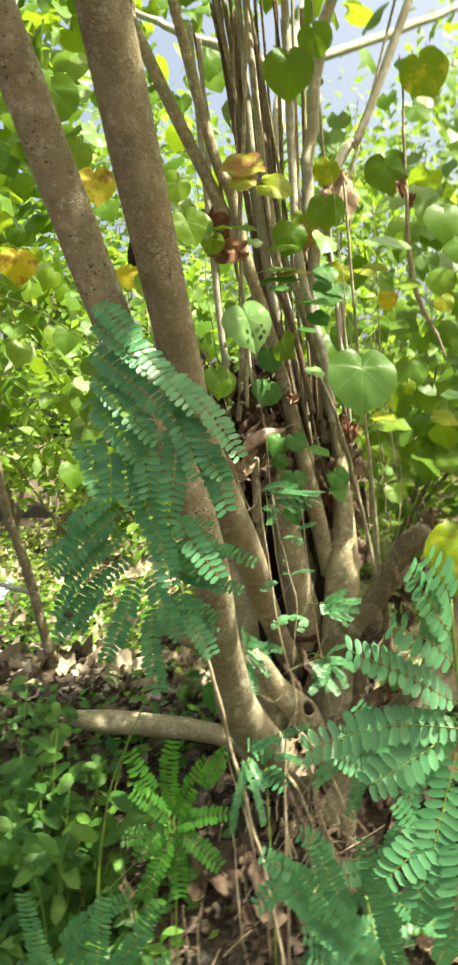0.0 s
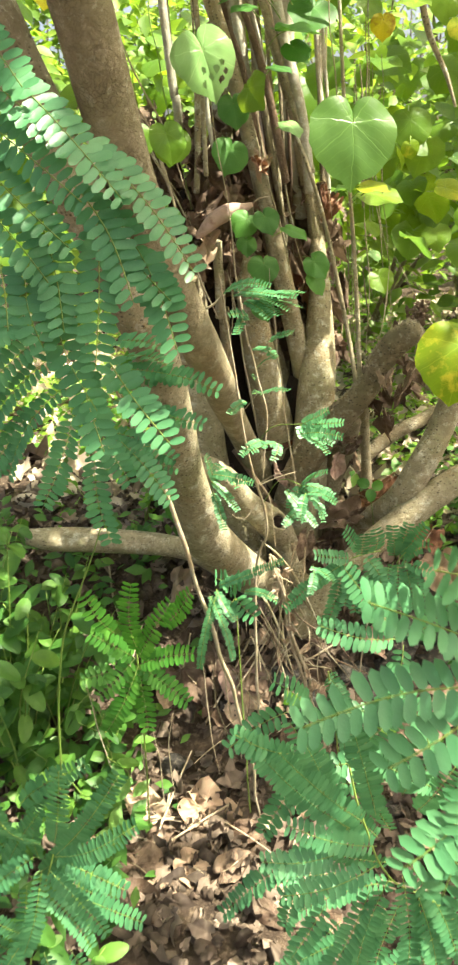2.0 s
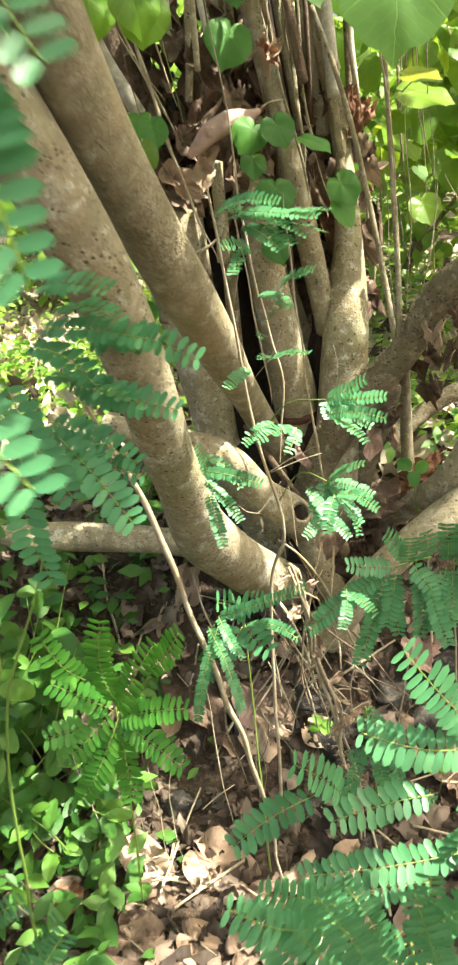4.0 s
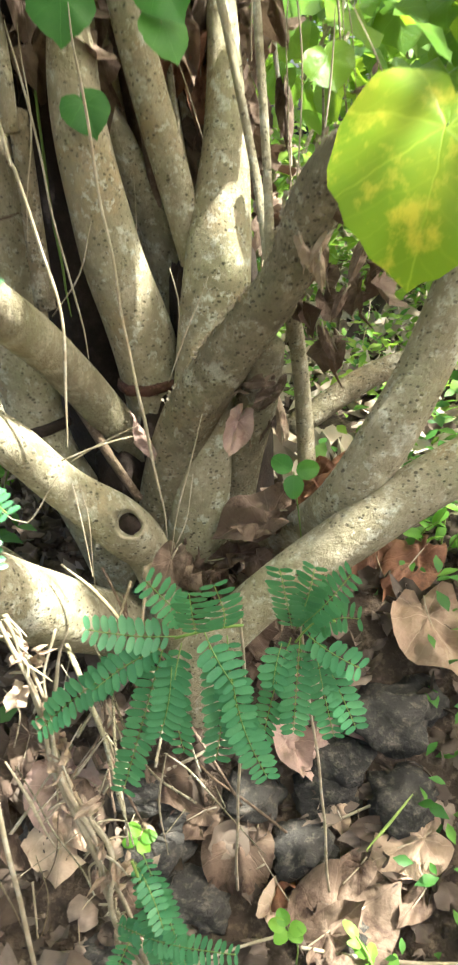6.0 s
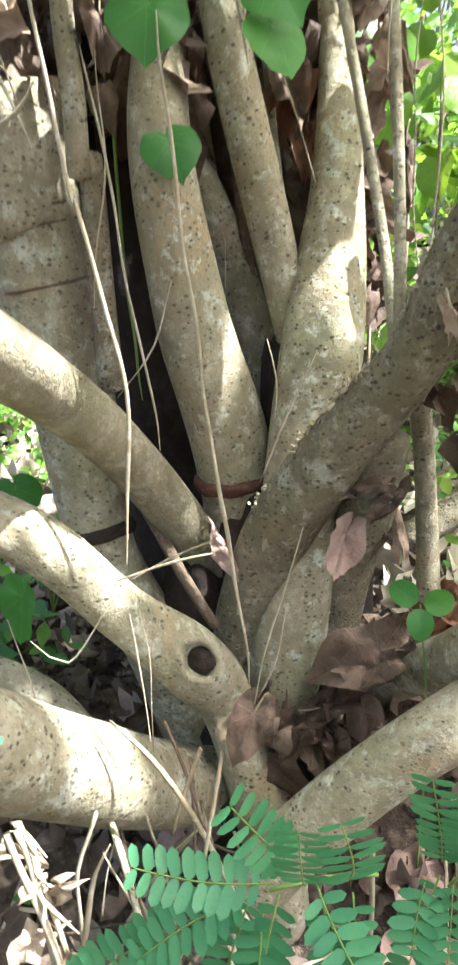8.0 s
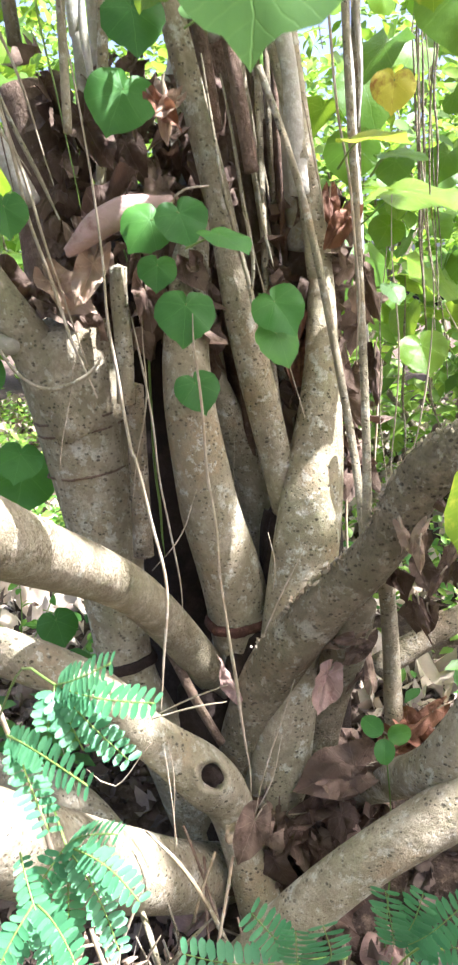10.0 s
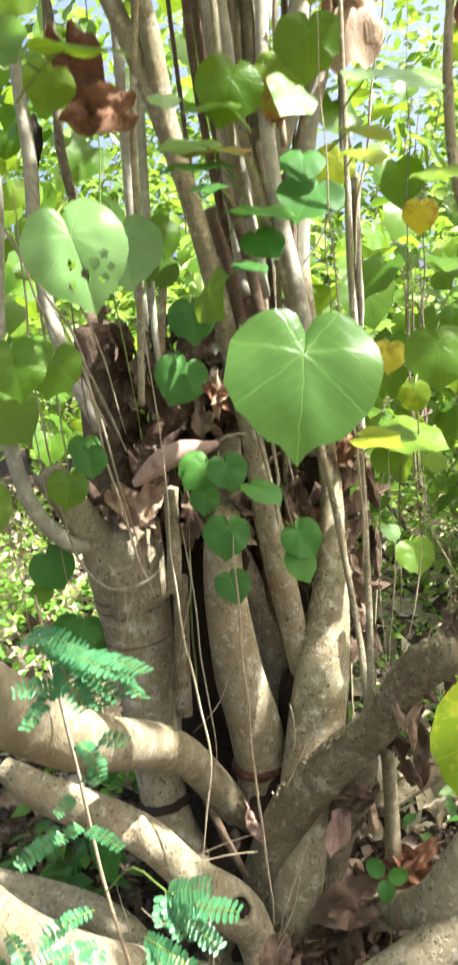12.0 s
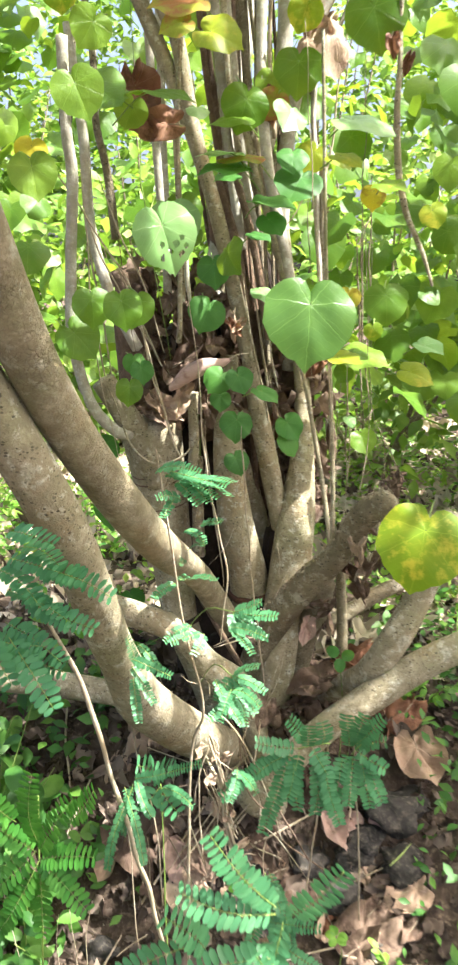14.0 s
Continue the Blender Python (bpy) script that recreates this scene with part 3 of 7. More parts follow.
# upper stems
limb("stem", BARK_PALE, 10, (-0.196, 2.029, 2.941, 0.014), (-0.001, 2.1, 2.065, 0.017), (0.054, 2.12, 1.915, 0.018), (0.087, 2.14, 1.736, 0.019), (0.141, 2.16, 1.543, 0.019), (0.186, 2.18, 1.357, 0.02), (0.222, 2.2, 1.189, 0.021))
limb("stem", BARK_GREY, 10, (0.052, 2.3, 3.042, 0.01), (0.103, 2.3, 2.143, 0.012), (0.123, 2.3, 1.922, 0.013), (0.153, 2.3, 1.684, 0.013), (0.186, 2.3, 1.459, 0.014))
limb("stem", BARK_GREY, 10, (0.074, 2.26, 3.015, 0.01), (0.137, 2.26, 2.117, 0.012), (0.162, 2.26, 1.896, 0.013), (0.183, 2.26, 1.707, 0.013), (0.233, 2.26, 1.452, 0.014))
limb("stem", BARK_GREY, 10, (0.225, 2.2, 2.968, 0.011), (0.238, 2.2, 2.068, 0.013), (0.244, 2.2, 1.814, 0.013), (0.266, 2.2, 1.628, 0.014), (0.32, 2.2, 1.396, 0.014), (0.342, 2.2, 1.21, 0.015))
limb("stem", TWIG, 10, (0.251, 2.25, 2.99, 0.00425), (0.254, 2.25, 2.09, 0.005), (0.255, 2.25, 1.89, 0.0055), (0.272, 2.25, 1.717, 0.006))
limb("stem", BARK_GREY, 12, (0.813, 2.35, 3.02, 0.012), (0.477, 2.35, 2.185, 0.014), (0.422, 2.35, 2.106, 0.015), (0.382, 2.35, 2.043, 0.016), (0.344, 2.35, 1.964, 0.017), (0.314, 2.35, 1.851, 0.019), (0.293, 2.35, 1.72, 0.02), (0.286, 2.35, 1.455, 0.021), (0.319, 2.35, 1.145, 0.022))
limb("stem", BARK_GREY, 10, (0.693, 2.4, 2.969, 0.00425), (0.448, 2.4, 2.103, 0.005), (0.402, 2.4, 2.005, 0.0065), (0.363, 2.4, 1.939, 0.008))
limb("stem", BARK_OLD, 10, (0.333, 2.6, 1.996, 0.009), (0.341, 2.6, 1.859, 0.009), (0.373, 2.6, 1.648, 0.009), (0.382, 2.6, 1.383, 0.009), (0.389, 2.6, 1.173, 0.009))
limb("stem", BARK, 10, (0.196, 2.2, 1.759, 0.009), (0.252, 2.2, 1.573, 0.01), (0.305, 2.2, 1.405, 0.011), (0.344, 2.2, 1.256, 0.012))
limb("stem", BARK_DEAD, 10, (0.186, 2.16, 1.629, 0.009), (0.223, 2.16, 1.514, 0.00967), (0.254, 2.16, 1.38, 0.01), (0.28, 2.16, 1.238, 0.011))
limb("stem", TWIG, 10, (0.226, 2.24, 1.721, 0.006), (0.271, 2.24, 1.519, 0.0065), (0.317, 2.24, 1.327, 0.007))
limb("stem", BARK_DEAD, 10, (0.139, 2.22, 1.61, 0.01), (0.182, 2.22, 1.477, 0.011), (0.211, 2.22, 1.309, 0.012))
limb("stem", BARK, 10, (0.24, 2.26, 1.595, 0.008), (0.283, 2.26, 1.449, 0.00867), (0.325, 2.26, 1.29, 0.00933), (0.354, 2.26, 1.094, 0.01))
limb("stem", BARK_GREY, 10, (-0.203, 2.12, 1.948, 0.011), (-0.186, 2.12, 1.801, 0.012), (-0.172, 2.12, 1.694, 0.013), (-0.162, 2.12, 1.507, 0.013), (-0.118, 2.12, 1.342, 0.014), (-0.048, 2.12, 1.207, 0.015))
limb("stem", BARK_OLD, 10, (-0.301, 2.3, 3.067, 0.00765), (-0.233, 2.3, 2.17, 0.009), (-0.206, 2.3, 1.949, 0.00975), (-0.202, 2.3, 1.775, 0.01), (-0.175, 2.3, 1.653, 0.011), (-0.156, 2.3, 1.484, 0.012))
limb("stem", BARK_GREY, 12, (-0.134, 1.9, 1.853, 0.012), (-0.139, 1.921, 1.677, 0.012), (-0.138, 1.943, 1.589, 0.013), (-0.157, 1.964, 1.4, 0.013), (-0.167, 1.986, 1.23, 0.014), (-0.135, 2.007, 1.082, 0.014), (-0.076, 2.029, 1.008, 0.015), (-0.049, 2.05, 1.003, 0.015))
limb("stem", BARK_OLD, 10, (-0.41, 2.5, 3.225, 0.0051), (-0.348, 2.5, 2.327, 0.006), (-0.329, 2.5, 2.155, 0.006), (-0.329, 2.5, 1.955, 0.006))
limb("stem", BARK_PALE, 10, (0.169, 1.95, 2.886, 0.00467), (0.117, 1.95, 1.988, 0.0055), (0.105, 1.95, 1.859, 0.0055), (0.097, 1.95, 1.685, 0.0055), (0.101, 1.95, 1.506, 0.0055), (0.101, 1.95, 1.258, 0.0055))
limb("stem", BARK_PALE, 10, (0.072, 2.15, 1.56, 0.008), (0.063, 2.15, 1.364, 0.008), (0.051, 2.15, 1.223, 0.008))
limb("stem", BARK_GREY, 10, (-0.065, 2.2, 2.451, 0.00935), (-0.005, 2.2, 1.553, 0.011), (0.007, 2.2, 1.441, 0.011), (0.012, 2.2, 1.324, 0.011))
limb("stem", BARK_GREY, 10, (-0.05, 2.3, 2.451, 0.00765), (-0.015, 2.3, 1.552, 0.009), (-0.003, 2.3, 1.362, 0.009))
limb("stem", BARK, 14, (0.125, 2.3, 0.953, 0.02), (0.164, 2.306, 0.941, 0.022), (0.195, 2.312, 0.875, 0.025), (0.233, 2.318, 0.761, 0.027), (0.257, 2.324, 0.642, 0.03), (0.265, 2.33, 0.517, 0.032))
# stubs and small stems by the old trunk
limb("stem", BARK_OLD, 12, (0.114, 2.1, 0.673, 0.017), (0.112, 2.1, 0.807, 0.015), (0.111, 2.1, 0.94, 0.014))
limb("stem", BARK, 12, (0.102, 2.085, 0.915, 0.0138), (0.106, 2.080, 0.991, 0.0135), (0.104, 2.075, 1.064, 0.013), (0.106, 2.072, 1.108, 0.0125))
limb("stem", BARK, 18, (0.012, 2.12, 0.87, 0.05), (-0.035, 2.080, 0.990, 0.037), (-0.083, 2.050, 1.080, 0.0315), (-0.111, 2.030, 1.134, 0.0305))
# dark trunks added behind the stems, which darken the gaps between them
limb("stem", BARK_DEAD, 16, (-0.054, 2.26, 0.95, 0.07), (-0.072, 2.26, 1.098, 0.065), (-0.091, 2.26, 1.243, 0.06), (-0.108, 2.26, 1.401, 0.055))
limb("stem", BARK_DEAD, 16, (0.266, 2.42, 0.744, 0.075), (0.209, 2.42, 1.055, 0.067), (0.153, 2.42, 1.361, 0.058), (0.111, 2.42, 1.647, 0.05))
limb("stem", BARK_DEAD, 12, (0.384, 2.38, 0.873, 0.04), (0.32, 2.38, 1.115, 0.035), (0.27, 2.38, 1.354, 0.03))
limb("stem", BARK_OLD, 14, (0.344, 2.2, 0.144, 0.05), (0.365, 2.2, 0.288, 0.043), (0.392, 2.19, 0.413, 0.037), (0.425, 2.15, 0.52, 0.034), (0.45, 2.11, 0.62, 0.026))
limb("stem", BARK, 10, (0.503, 2.2, 0.379, 0.016), (0.498, 2.2, 0.456, 0.015), (0.493, 2.19, 0.529, 0.014), (0.486, 2.16, 0.62, 0.013), (0.476, 2.1, 0.7, 0.013))
limb("stem", BARK_OLD, 12, (0.467, 2.3, 0.419, 0.024), (0.593, 2.35, 0.5, 0.023), (0.68, 2.4, 0.526, 0.021), (0.778, 2.45, 0.565, 0.02))
limb("stem", BARK_DEAD, 10, (0.235, 2.1, 0.36, 0.007), (0.19, 2.11, 0.425, 0.008), (0.15, 2.13, 0.48, 0.008), (0.115, 2.14, 0.53, 0.007))
# hanging roots and dry twigs
limb("hanging_root", BARK, 10, (0.3, 2.12, 1.36, 0.0048), (0.345, 2.115, 1.24, 0.005), (0.382, 2.11, 1.11, 0.0054), (0.434, 2.1, 0.865, 0.006), (0.453, 2.08, 0.75, 0.0062), (0.46, 2.066, 0.684, 0.0066))
limb("hanging_root", BARK, 10, (0.39, 2.06, 1.892, 0.0036), (0.419, 2.06, 1.393, 0.0044), (0.436, 2.06, 1.18, 0.005), (0.449, 2.055, 1.01, 0.0056), (0.459, 2.05, 0.85, 0.006), (0.464, 2.04, 0.70, 0.0078))
limb("hanging_root", TWIG, 6, (0.352, 2.02, 1.902, 0.00136), (0.401, 2.02, 1.404, 0.0016), (0.422, 2.02, 1.272, 0.0016), (0.44, 2.02, 1.103, 0.0016), (0.447, 2.02, 0.977, 0.0016))
limb("hanging_root", TWIG, 6, (0.238, 2, 1.043, 0.0016), (0.242, 2, 0.977, 0.00183), (0.247, 2, 0.883, 0.00206), (0.27, 2, 0.656, 0.00229), (0.292, 2, 0.501, 0.00252), (0.305, 2, 0.346, 0.00275))
limb("hanging_root", TWIG, 6, (0.131, 2.06, 1.04, 0.0016), (0.141, 2.06, 0.969, 0.0016), (0.16, 2.06, 0.82, 0.0016), (0.18, 2.06, 0.673, 0.0016), (0.188, 2.06, 0.607, 0.0016))
limb("hanging_root", TWIG, 6, (0.136, 2.08, 1.039, 0.0013), (0.134, 2.08, 0.91, 0.0013), (0.112, 2.08, 0.772, 0.0013))
limb("hanging_root", TWIG, 6, (-0.066, 1.98, 1.421, 0.002), (-0.004, 1.98, 1.295, 0.00219), (0.03, 1.98, 1.144, 0.00237), (0.069, 1.98, 1.028, 0.00256), (0.105, 1.98, 0.934, 0.00275))
limb("hanging_root", BARK_PALE, 6, (-0.075, 2.05, 1.402, 0.0025), (-0.034, 2.05, 1.31, 0.003), (-0, 2.05, 1.242, 0.0035), (0.034, 2.05, 1.173, 0.004))
limb("hanging_root", BARK_PALE, 6, (-0.081, 1.97, 1.131, 0.0025), (-0.025, 1.97, 0.994, 0.00263), (0.03, 1.97, 0.947, 0.00275), (0.097, 1.97, 0.965, 0.00287), (0.122, 1.97, 0.989, 0.003))
limb("hanging_root", BARK, 6, (0.208, 2.15, 1.393, 0.003), (0.238, 2.15, 1.223, 0.003), (0.274, 2.15, 1.09, 0.003), (0.285, 2.15, 1.026, 0.003))
limb("hanging_root", BARK, 6, (0.23, 2.17, 1.371, 0.003), (0.257, 2.17, 1.251, 0.003), (0.275, 2.17, 1.117, 0.003), (0.269, 2.17, 1.034, 0.003))
limb("hanging_root", BARK, 6, (0.259, 2.2, 1.307, 0.003), (0.292, 2.2, 1.163, 0.003), (0.302, 2.2, 1.108, 0.003))
limb("hanging_root", TWIG, 6, (0.359, 2.1, 1.306, 0.0014), (0.38, 2.1, 1.211, 0.0014), (0.391, 2.1, 1.146, 0.0014))
limb("hanging_root", BARK_OLD, 6, (0.481, 2.3, 2.036, 0.00128), (0.495, 2.3, 1.536, 0.0015), (0.503, 2.3, 1.36, 0.0015), (0.52, 2.3, 1.179, 0.0015), (0.551, 2.3, 0.967, 0.0015))
limb("hanging_root", TWIG, 6, (0.539, 2.1, 1.036, 0.0015), (0.527, 2.1, 0.935, 0.0015), (0.511, 2.1, 0.828, 0.0015))
limb("hanging_root", TWIG, 6, (0.076, 1.98, 0.994, 0.0009), (0.062, 1.98, 0.924, 0.0009), (0.044, 1.98, 0.833, 0.0009))
limb("hanging_root", TWIG, 6, (0.227, 2.03, 0.802, 0.0011), (0.197, 2.03, 0.734, 0.0011), (0.156, 2.03, 0.677, 0.0011))
limb("hanging_root", TWIG, 6, (0.176, 1.98, 0.476, 0.0014), (0.226, 1.98, 0.507, 0.0014), (0.281, 1.98, 0.534, 0.0014))
limb("hanging_root", TWIG, 6, (0.318, 2.03, 0.584, 0.0013), (0.346, 2.03, 0.661, 0.0013), (0.379, 2.03, 0.73, 0.0013))
limb("hanging_root", TWIG, 6, (0.354, 1.99, 0.46, 0.0012), (0.336, 1.99, 0.38, 0.0012), (0.312, 1.99, 0.317, 0.0012))
limb("hanging_root", TWIG, 6, (0.2, 1.94, 0.461, 0.001), (0.209, 1.94, 0.381, 0.001), (0.209, 1.94, 0.28, 0.001))
limb("hanging_root", TWIG, 6, (0.039, 1.93, 0.436, 0.0011), (0.06, 1.93, 0.36, 0.0011), (0.072, 1.93, 0.297, 0.0011))
limb("hanging_root", TWIG, 6, (0.375, 1.98, 0.554, 0.0011), (0.361, 1.98, 0.499, 0.0011), (0.335, 1.98, 0.41, 0.0011), (0.316, 1.98, 0.33, 0.0011))
limb("hanging_root", TWIG, 6, (0.322, 2.05, 0.739, 0.001), (0.33, 2.05, 0.696, 0.001), (0.327, 2.05, 0.652, 0.001))
limb("hanging_root", TWIG, 6, (0.123, 1.9, 1.428, 0.00178), (0.178, 1.9, 0.931, 0.0021), (0.189, 1.9, 0.869, 0.0021), (0.206, 1.9, 0.794, 0.0021), (0.223, 1.9, 0.707, 0.0021), (0.222, 1.9, 0.635, 0.0021), (0.209, 1.9, 0.531, 0.0021))
limb("hanging_root", TWIG, 6, (0.188, 1.92, 0.502, 0.0015), (0.25, 1.92, 0.529, 0.0015), (0.292, 1.92, 0.543, 0.0015))
limb("hanging_root", TWIG, 6, (0.226, 1.86, 0.498, 0.0011), (0.235, 1.86, 0.434, 0.0011), (0.238, 1.86, 0.358, 0.0011))
limb("hanging_root", TWIG, 6, (0.12, 1.85, 0.462, 0.0011), (0.159, 1.85, 0.441, 0.0011), (0.21, 1.85, 0.512, 0.0011))
limb("hanging_root", TWIG, 6, (-0.156, 2, 1.375, 0.0011), (-0.12, 2, 1.219, 0.0011), (-0.094, 2, 1.083, 0.0011), (-0.048, 2, 0.878, 0.0011))
limb("hanging_root", TWIG, 6, (-0.283, 2.1, 1.212, 0.0013), (-0.224, 2.1, 0.937, 0.0013), (-0.186, 2.1, 0.734, 0.0013))
limb("hanging_root", TWIG, 6, (0.277, 2.1, 1.176, 0.001), (0.327, 2.1, 1.03, 0.001), (0.366, 2.1, 0.896, 0.001))
limb("hanging_root", BARK_OLD, 6, (0.519, 2.2, 1.514, 0.0014), (0.524, 2.2, 1.272, 0.0014), (0.54, 2.2, 1.044, 0.0014))
limb("hanging_root", BARK_OLD, 6, (0.501, 2.25, 1.5, 0.0014), (0.502, 2.25, 1.34, 0.0014), (0.526, 2.25, 1.153, 0.0014), (0.565, 2.25, 0.939, 0.0014))
limb("hanging_root", BARK_OLD, 6, (0.37, 2.1, 1.576, 0.0012), (0.371, 2.1, 1.473, 0.0012), (0.388, 2.1, 1.367, 0.0012))
limb("hanging_root", TWIG, 6, (0.236, 2.2, 0.849, 0.001), (0.23, 2.2, 0.637, 0.001), (0.223, 2.2, 0.526, 0.001))
limb("hanging_root", TWIG, 6, (0.474, 2.15, 1.195, 0.00125), (0.493, 2.15, 0.956, 0.00125), (0.481, 2.15, 0.658, 0.00125))
limb("hanging_root", BARK_OLD, 6, (0.462, 2.3, 1.175, 0.00125), (0.455, 2.3, 0.951, 0.00125), (0.478, 2.3, 0.687, 0.00125))
limb("hanging_root", TWIG, 6, (0.555, 2.1, 1.051, 0.00125), (0.612, 2.1, 0.928, 0.00125), (0.63, 2.1, 0.865, 0.00125))
limb("hanging_root", TWIG, 6, (0.597, 2.6, 0.907, 0.002), (0.606, 2.6, 0.708, 0.002), (0.584, 2.6, 0.497, 0.002))
# broken roots and sticks in the litter before the tree
limb("root", BARK_PALE, 6, (0.151, 1.9, 0.263, 0.0045), (0.186, 1.862, 0.225, 0.00413), (0.22, 1.825, 0.189, 0.00375), (0.26, 1.788, 0.086, 0.00337), (0.295, 1.75, -0.019, 0.003))
limb("root", BARK_PALE, 6, (0.207, 1.85, 0.152, 0.004), (0.25, 1.85, 0.213, 0.003), (0.292, 1.85, 0.27, 0.002))
limb("root", TWIG, 6, (0.262, 1.78, 0.093, 0.0025), (0.228, 1.78, -0, 0.002), (0.211, 1.78, -0.081, 0.0015))
limb("root", BARK_OLD, 6, (0.328, 1.82, 0.091, 0.00175), (0.383, 1.82, 0.046, 0.00175), (0.473, 1.82, -0.089, 0.00175))
limb("root", BARK_OLD, 6, (0.071, 1.72, 0.102, 0.00225), (0.078, 1.72, -0.032, 0.00225), (0.108, 1.72, -0.19, 0.00225))
limb("root", TWIG, 6, (0.027, 1.6, -0.124, 0.0015), (0.066, 1.6, -0.085, 0.0015), (0.103, 1.6, -0.047, 0.0015))
limb("root", TWIG, 6, (0.292, 1.66, 0.422, 0.0015), (0.27, 1.66, 0.368, 0.002), (0.254, 1.66, 0.27, 0.0025), (0.243, 1.66, 0.158, 0.003))
limb("root", TWIG, 6, (0.321, 1.66, 0.274, 0.0015), (0.288, 1.66, 0.224, 0.00175), (0.25, 1.66, 0.172, 0.002))
limb("root", TWIG, 6, (0.18, 1.66, 0.211, 0.0025), (0.2, 1.66, 0.149, 0.0025), (0.227, 1.66, 0.076, 0.0025))
limb("root", TWIG, 6, (0.36, 1.75, 0.165, 0.0015), (0.344, 1.75, 0.073, 0.0015), (0.349, 1.75, -0.024, 0.0015))
limb("root", TWIG, 6, (-0.196, 1.5, 0.204, 0.0012), (-0.176, 1.5, 0.053, 0.0012), (-0.126, 1.5, -0.175, 0.0012))
limb("root", TWIG, 6, (-0.087, 1.55, 0.021, 0.0011), (-0.091, 1.55, -0.17, 0.0011))
limb("root", TWIG, 6, (-0.059, 1.55, 0.042, 0.0013), (-0.048, 1.55, -0.147, 0.0013), (-0.046, 1.55, -0.237, 0.0013))
limb("root", TWIG, 6, (-0.003, 1.55, 0.072, 0.0011), (-0.026, 1.55, -0.06, 0.0011), (-0.012, 1.55, -0.236, 0.0011))
limb("root", TWIG, 6, (0.065, 1.6, 0.224, 0.0013), (0.071, 1.6, 0.032, 0.0013), (0.091, 1.6, -0.159, 0.0013))
limb("root", BARK_PALE, 6, (0.203, 1.85, 0.38, 0.003), (0.257, 1.85, 0.325, 0.003), (0.319, 1.85, 0.194, 0.003), (0.375, 1.85, 0.035, 0.003))
limb("root", TWIG, 6, (0.22, 1.8, 0.15, 0.002), (0.149, 1.8, 0.03, 0.002), (0.102, 1.8, -0.054, 0.002))
limb("root", TWIG, 6, (0.18, 1.85, 0.213, 0.002), (0.217, 1.85, 0.115, 0.002), (0.257, 1.85, 0.045, 0.002))
limb("vine", TWIG, 8, (0.007, 1.251, 0.966, 0.0035), (0.062, 1.356, 0.708, 0.004), (0.115, 1.405, 0.422, 0.0045), (0.174, 1.46, 0.089, 0.004), (0.2, 1.5, -0.25, 0.004))
limb("branch", BARK_PALE, 8, (0.541, 1.9, 2.152, 0.004), (0.55, 1.9, 1.783, 0.00567), (0.561, 1.9, 1.57, 0.00733), (0.643, 1.9, 1.365, 0.009))
# more thin stems and vines
limb("hanging_root", TWIG, 6, (-0.134, 1.95, 1.544, 0.00225), (-0.079, 1.967, 1.45, 0.00231), (-0.03, 1.985, 1.36, 0.00237), (0.015, 2.002, 1.202, 0.00244), (0.072, 2.02, 0.973, 0.0025))
limb("hanging_root", TWIG, 6, (-0.143, 2, 1.618, 0.0019), (-0.135, 2.013, 1.478, 0.0019), (-0.135, 2.025, 1.344, 0.0019), (-0.103, 2.037, 1.131, 0.0019), (-0.042, 2.05, 0.955, 0.0019))
limb("hanging_root", BARK_DEAD, 6, (-0.075, 2.05, 1.514, 0.0015), (-0.054, 2.05, 1.345, 0.0015), (-0.03, 2.05, 1.185, 0.0015))
limb("hanging_root", TWIG, 6, (-0.18, 2.12, 1.554, 0.0025), (-0.161, 2.12, 1.417, 0.0025), (-0.141, 2.12, 1.292, 0.0025), (-0.108, 2.12, 1.061, 0.0025))
limb("hanging_root", GREEN_TWIG, 6, (-0.054, 2.1, 2.186, 0.00128), (-0.03, 2.1, 1.687, 0.0015), (-0.02, 2.1, 1.555, 0.0015), (0, 2.1, 1.408, 0.0015), (0.044, 2.1, 1.185, 0.0015))
limb("hanging_root", BARK_GREY, 6, (0.103, 2, 1.454, 0.006), (0.109, 2, 1.373, 0.006), (0.114, 2, 1.297, 0.006))
limb("hanging_root", BARK_GREY, 6, (0.304, 2.5, 2.744, 0.00637), (0.349, 2.5, 1.845, 0.0075), (0.362, 2.5, 1.684, 0.0075), (0.371, 2.5, 1.527, 0.0075), (0.394, 2.5, 1.27, 0.0075), (0.426, 2.5, 0.897, 0.0075))
limb("hanging_root", BARK_OLD, 6, (0.482, 2.6, 1.521, 0.003), (0.505, 2.6, 1.229, 0.003), (0.541, 2.6, 0.885, 0.003))
limb("hanging_root", BARK_OLD, 6, (0.502, 2.7, 1.561, 0.003), (0.542, 2.7, 1.111, 0.003))
limb("hanging_root", TWIG, 6, (0.453, 2.4, 2.262, 0.00213), (0.412, 2.4, 1.764, 0.0025), (0.395, 2.4, 1.634, 0.0025), (0.391, 2.4, 1.516, 0.0025))
limb("hanging_root", TWIG, 6, (0.301, 2.3, 1.517, 0.002), (0.328, 2.3, 1.55, 0.002), (0.362, 2.3, 1.616, 0.002))
limb("hanging_root", BARK_OLD, 6, (0.498, 2.6, 1.555, 0.0025), (0.505, 2.6, 1.381, 0.0025), (0.517, 2.6, 1.134, 0.0025))
limb("hanging_root", BARK_OLD, 6, (0.518, 2.7, 1.693, 0.0025), (0.524, 2.7, 1.448, 0.0025), (0.554, 2.7, 1.122, 0.0025))
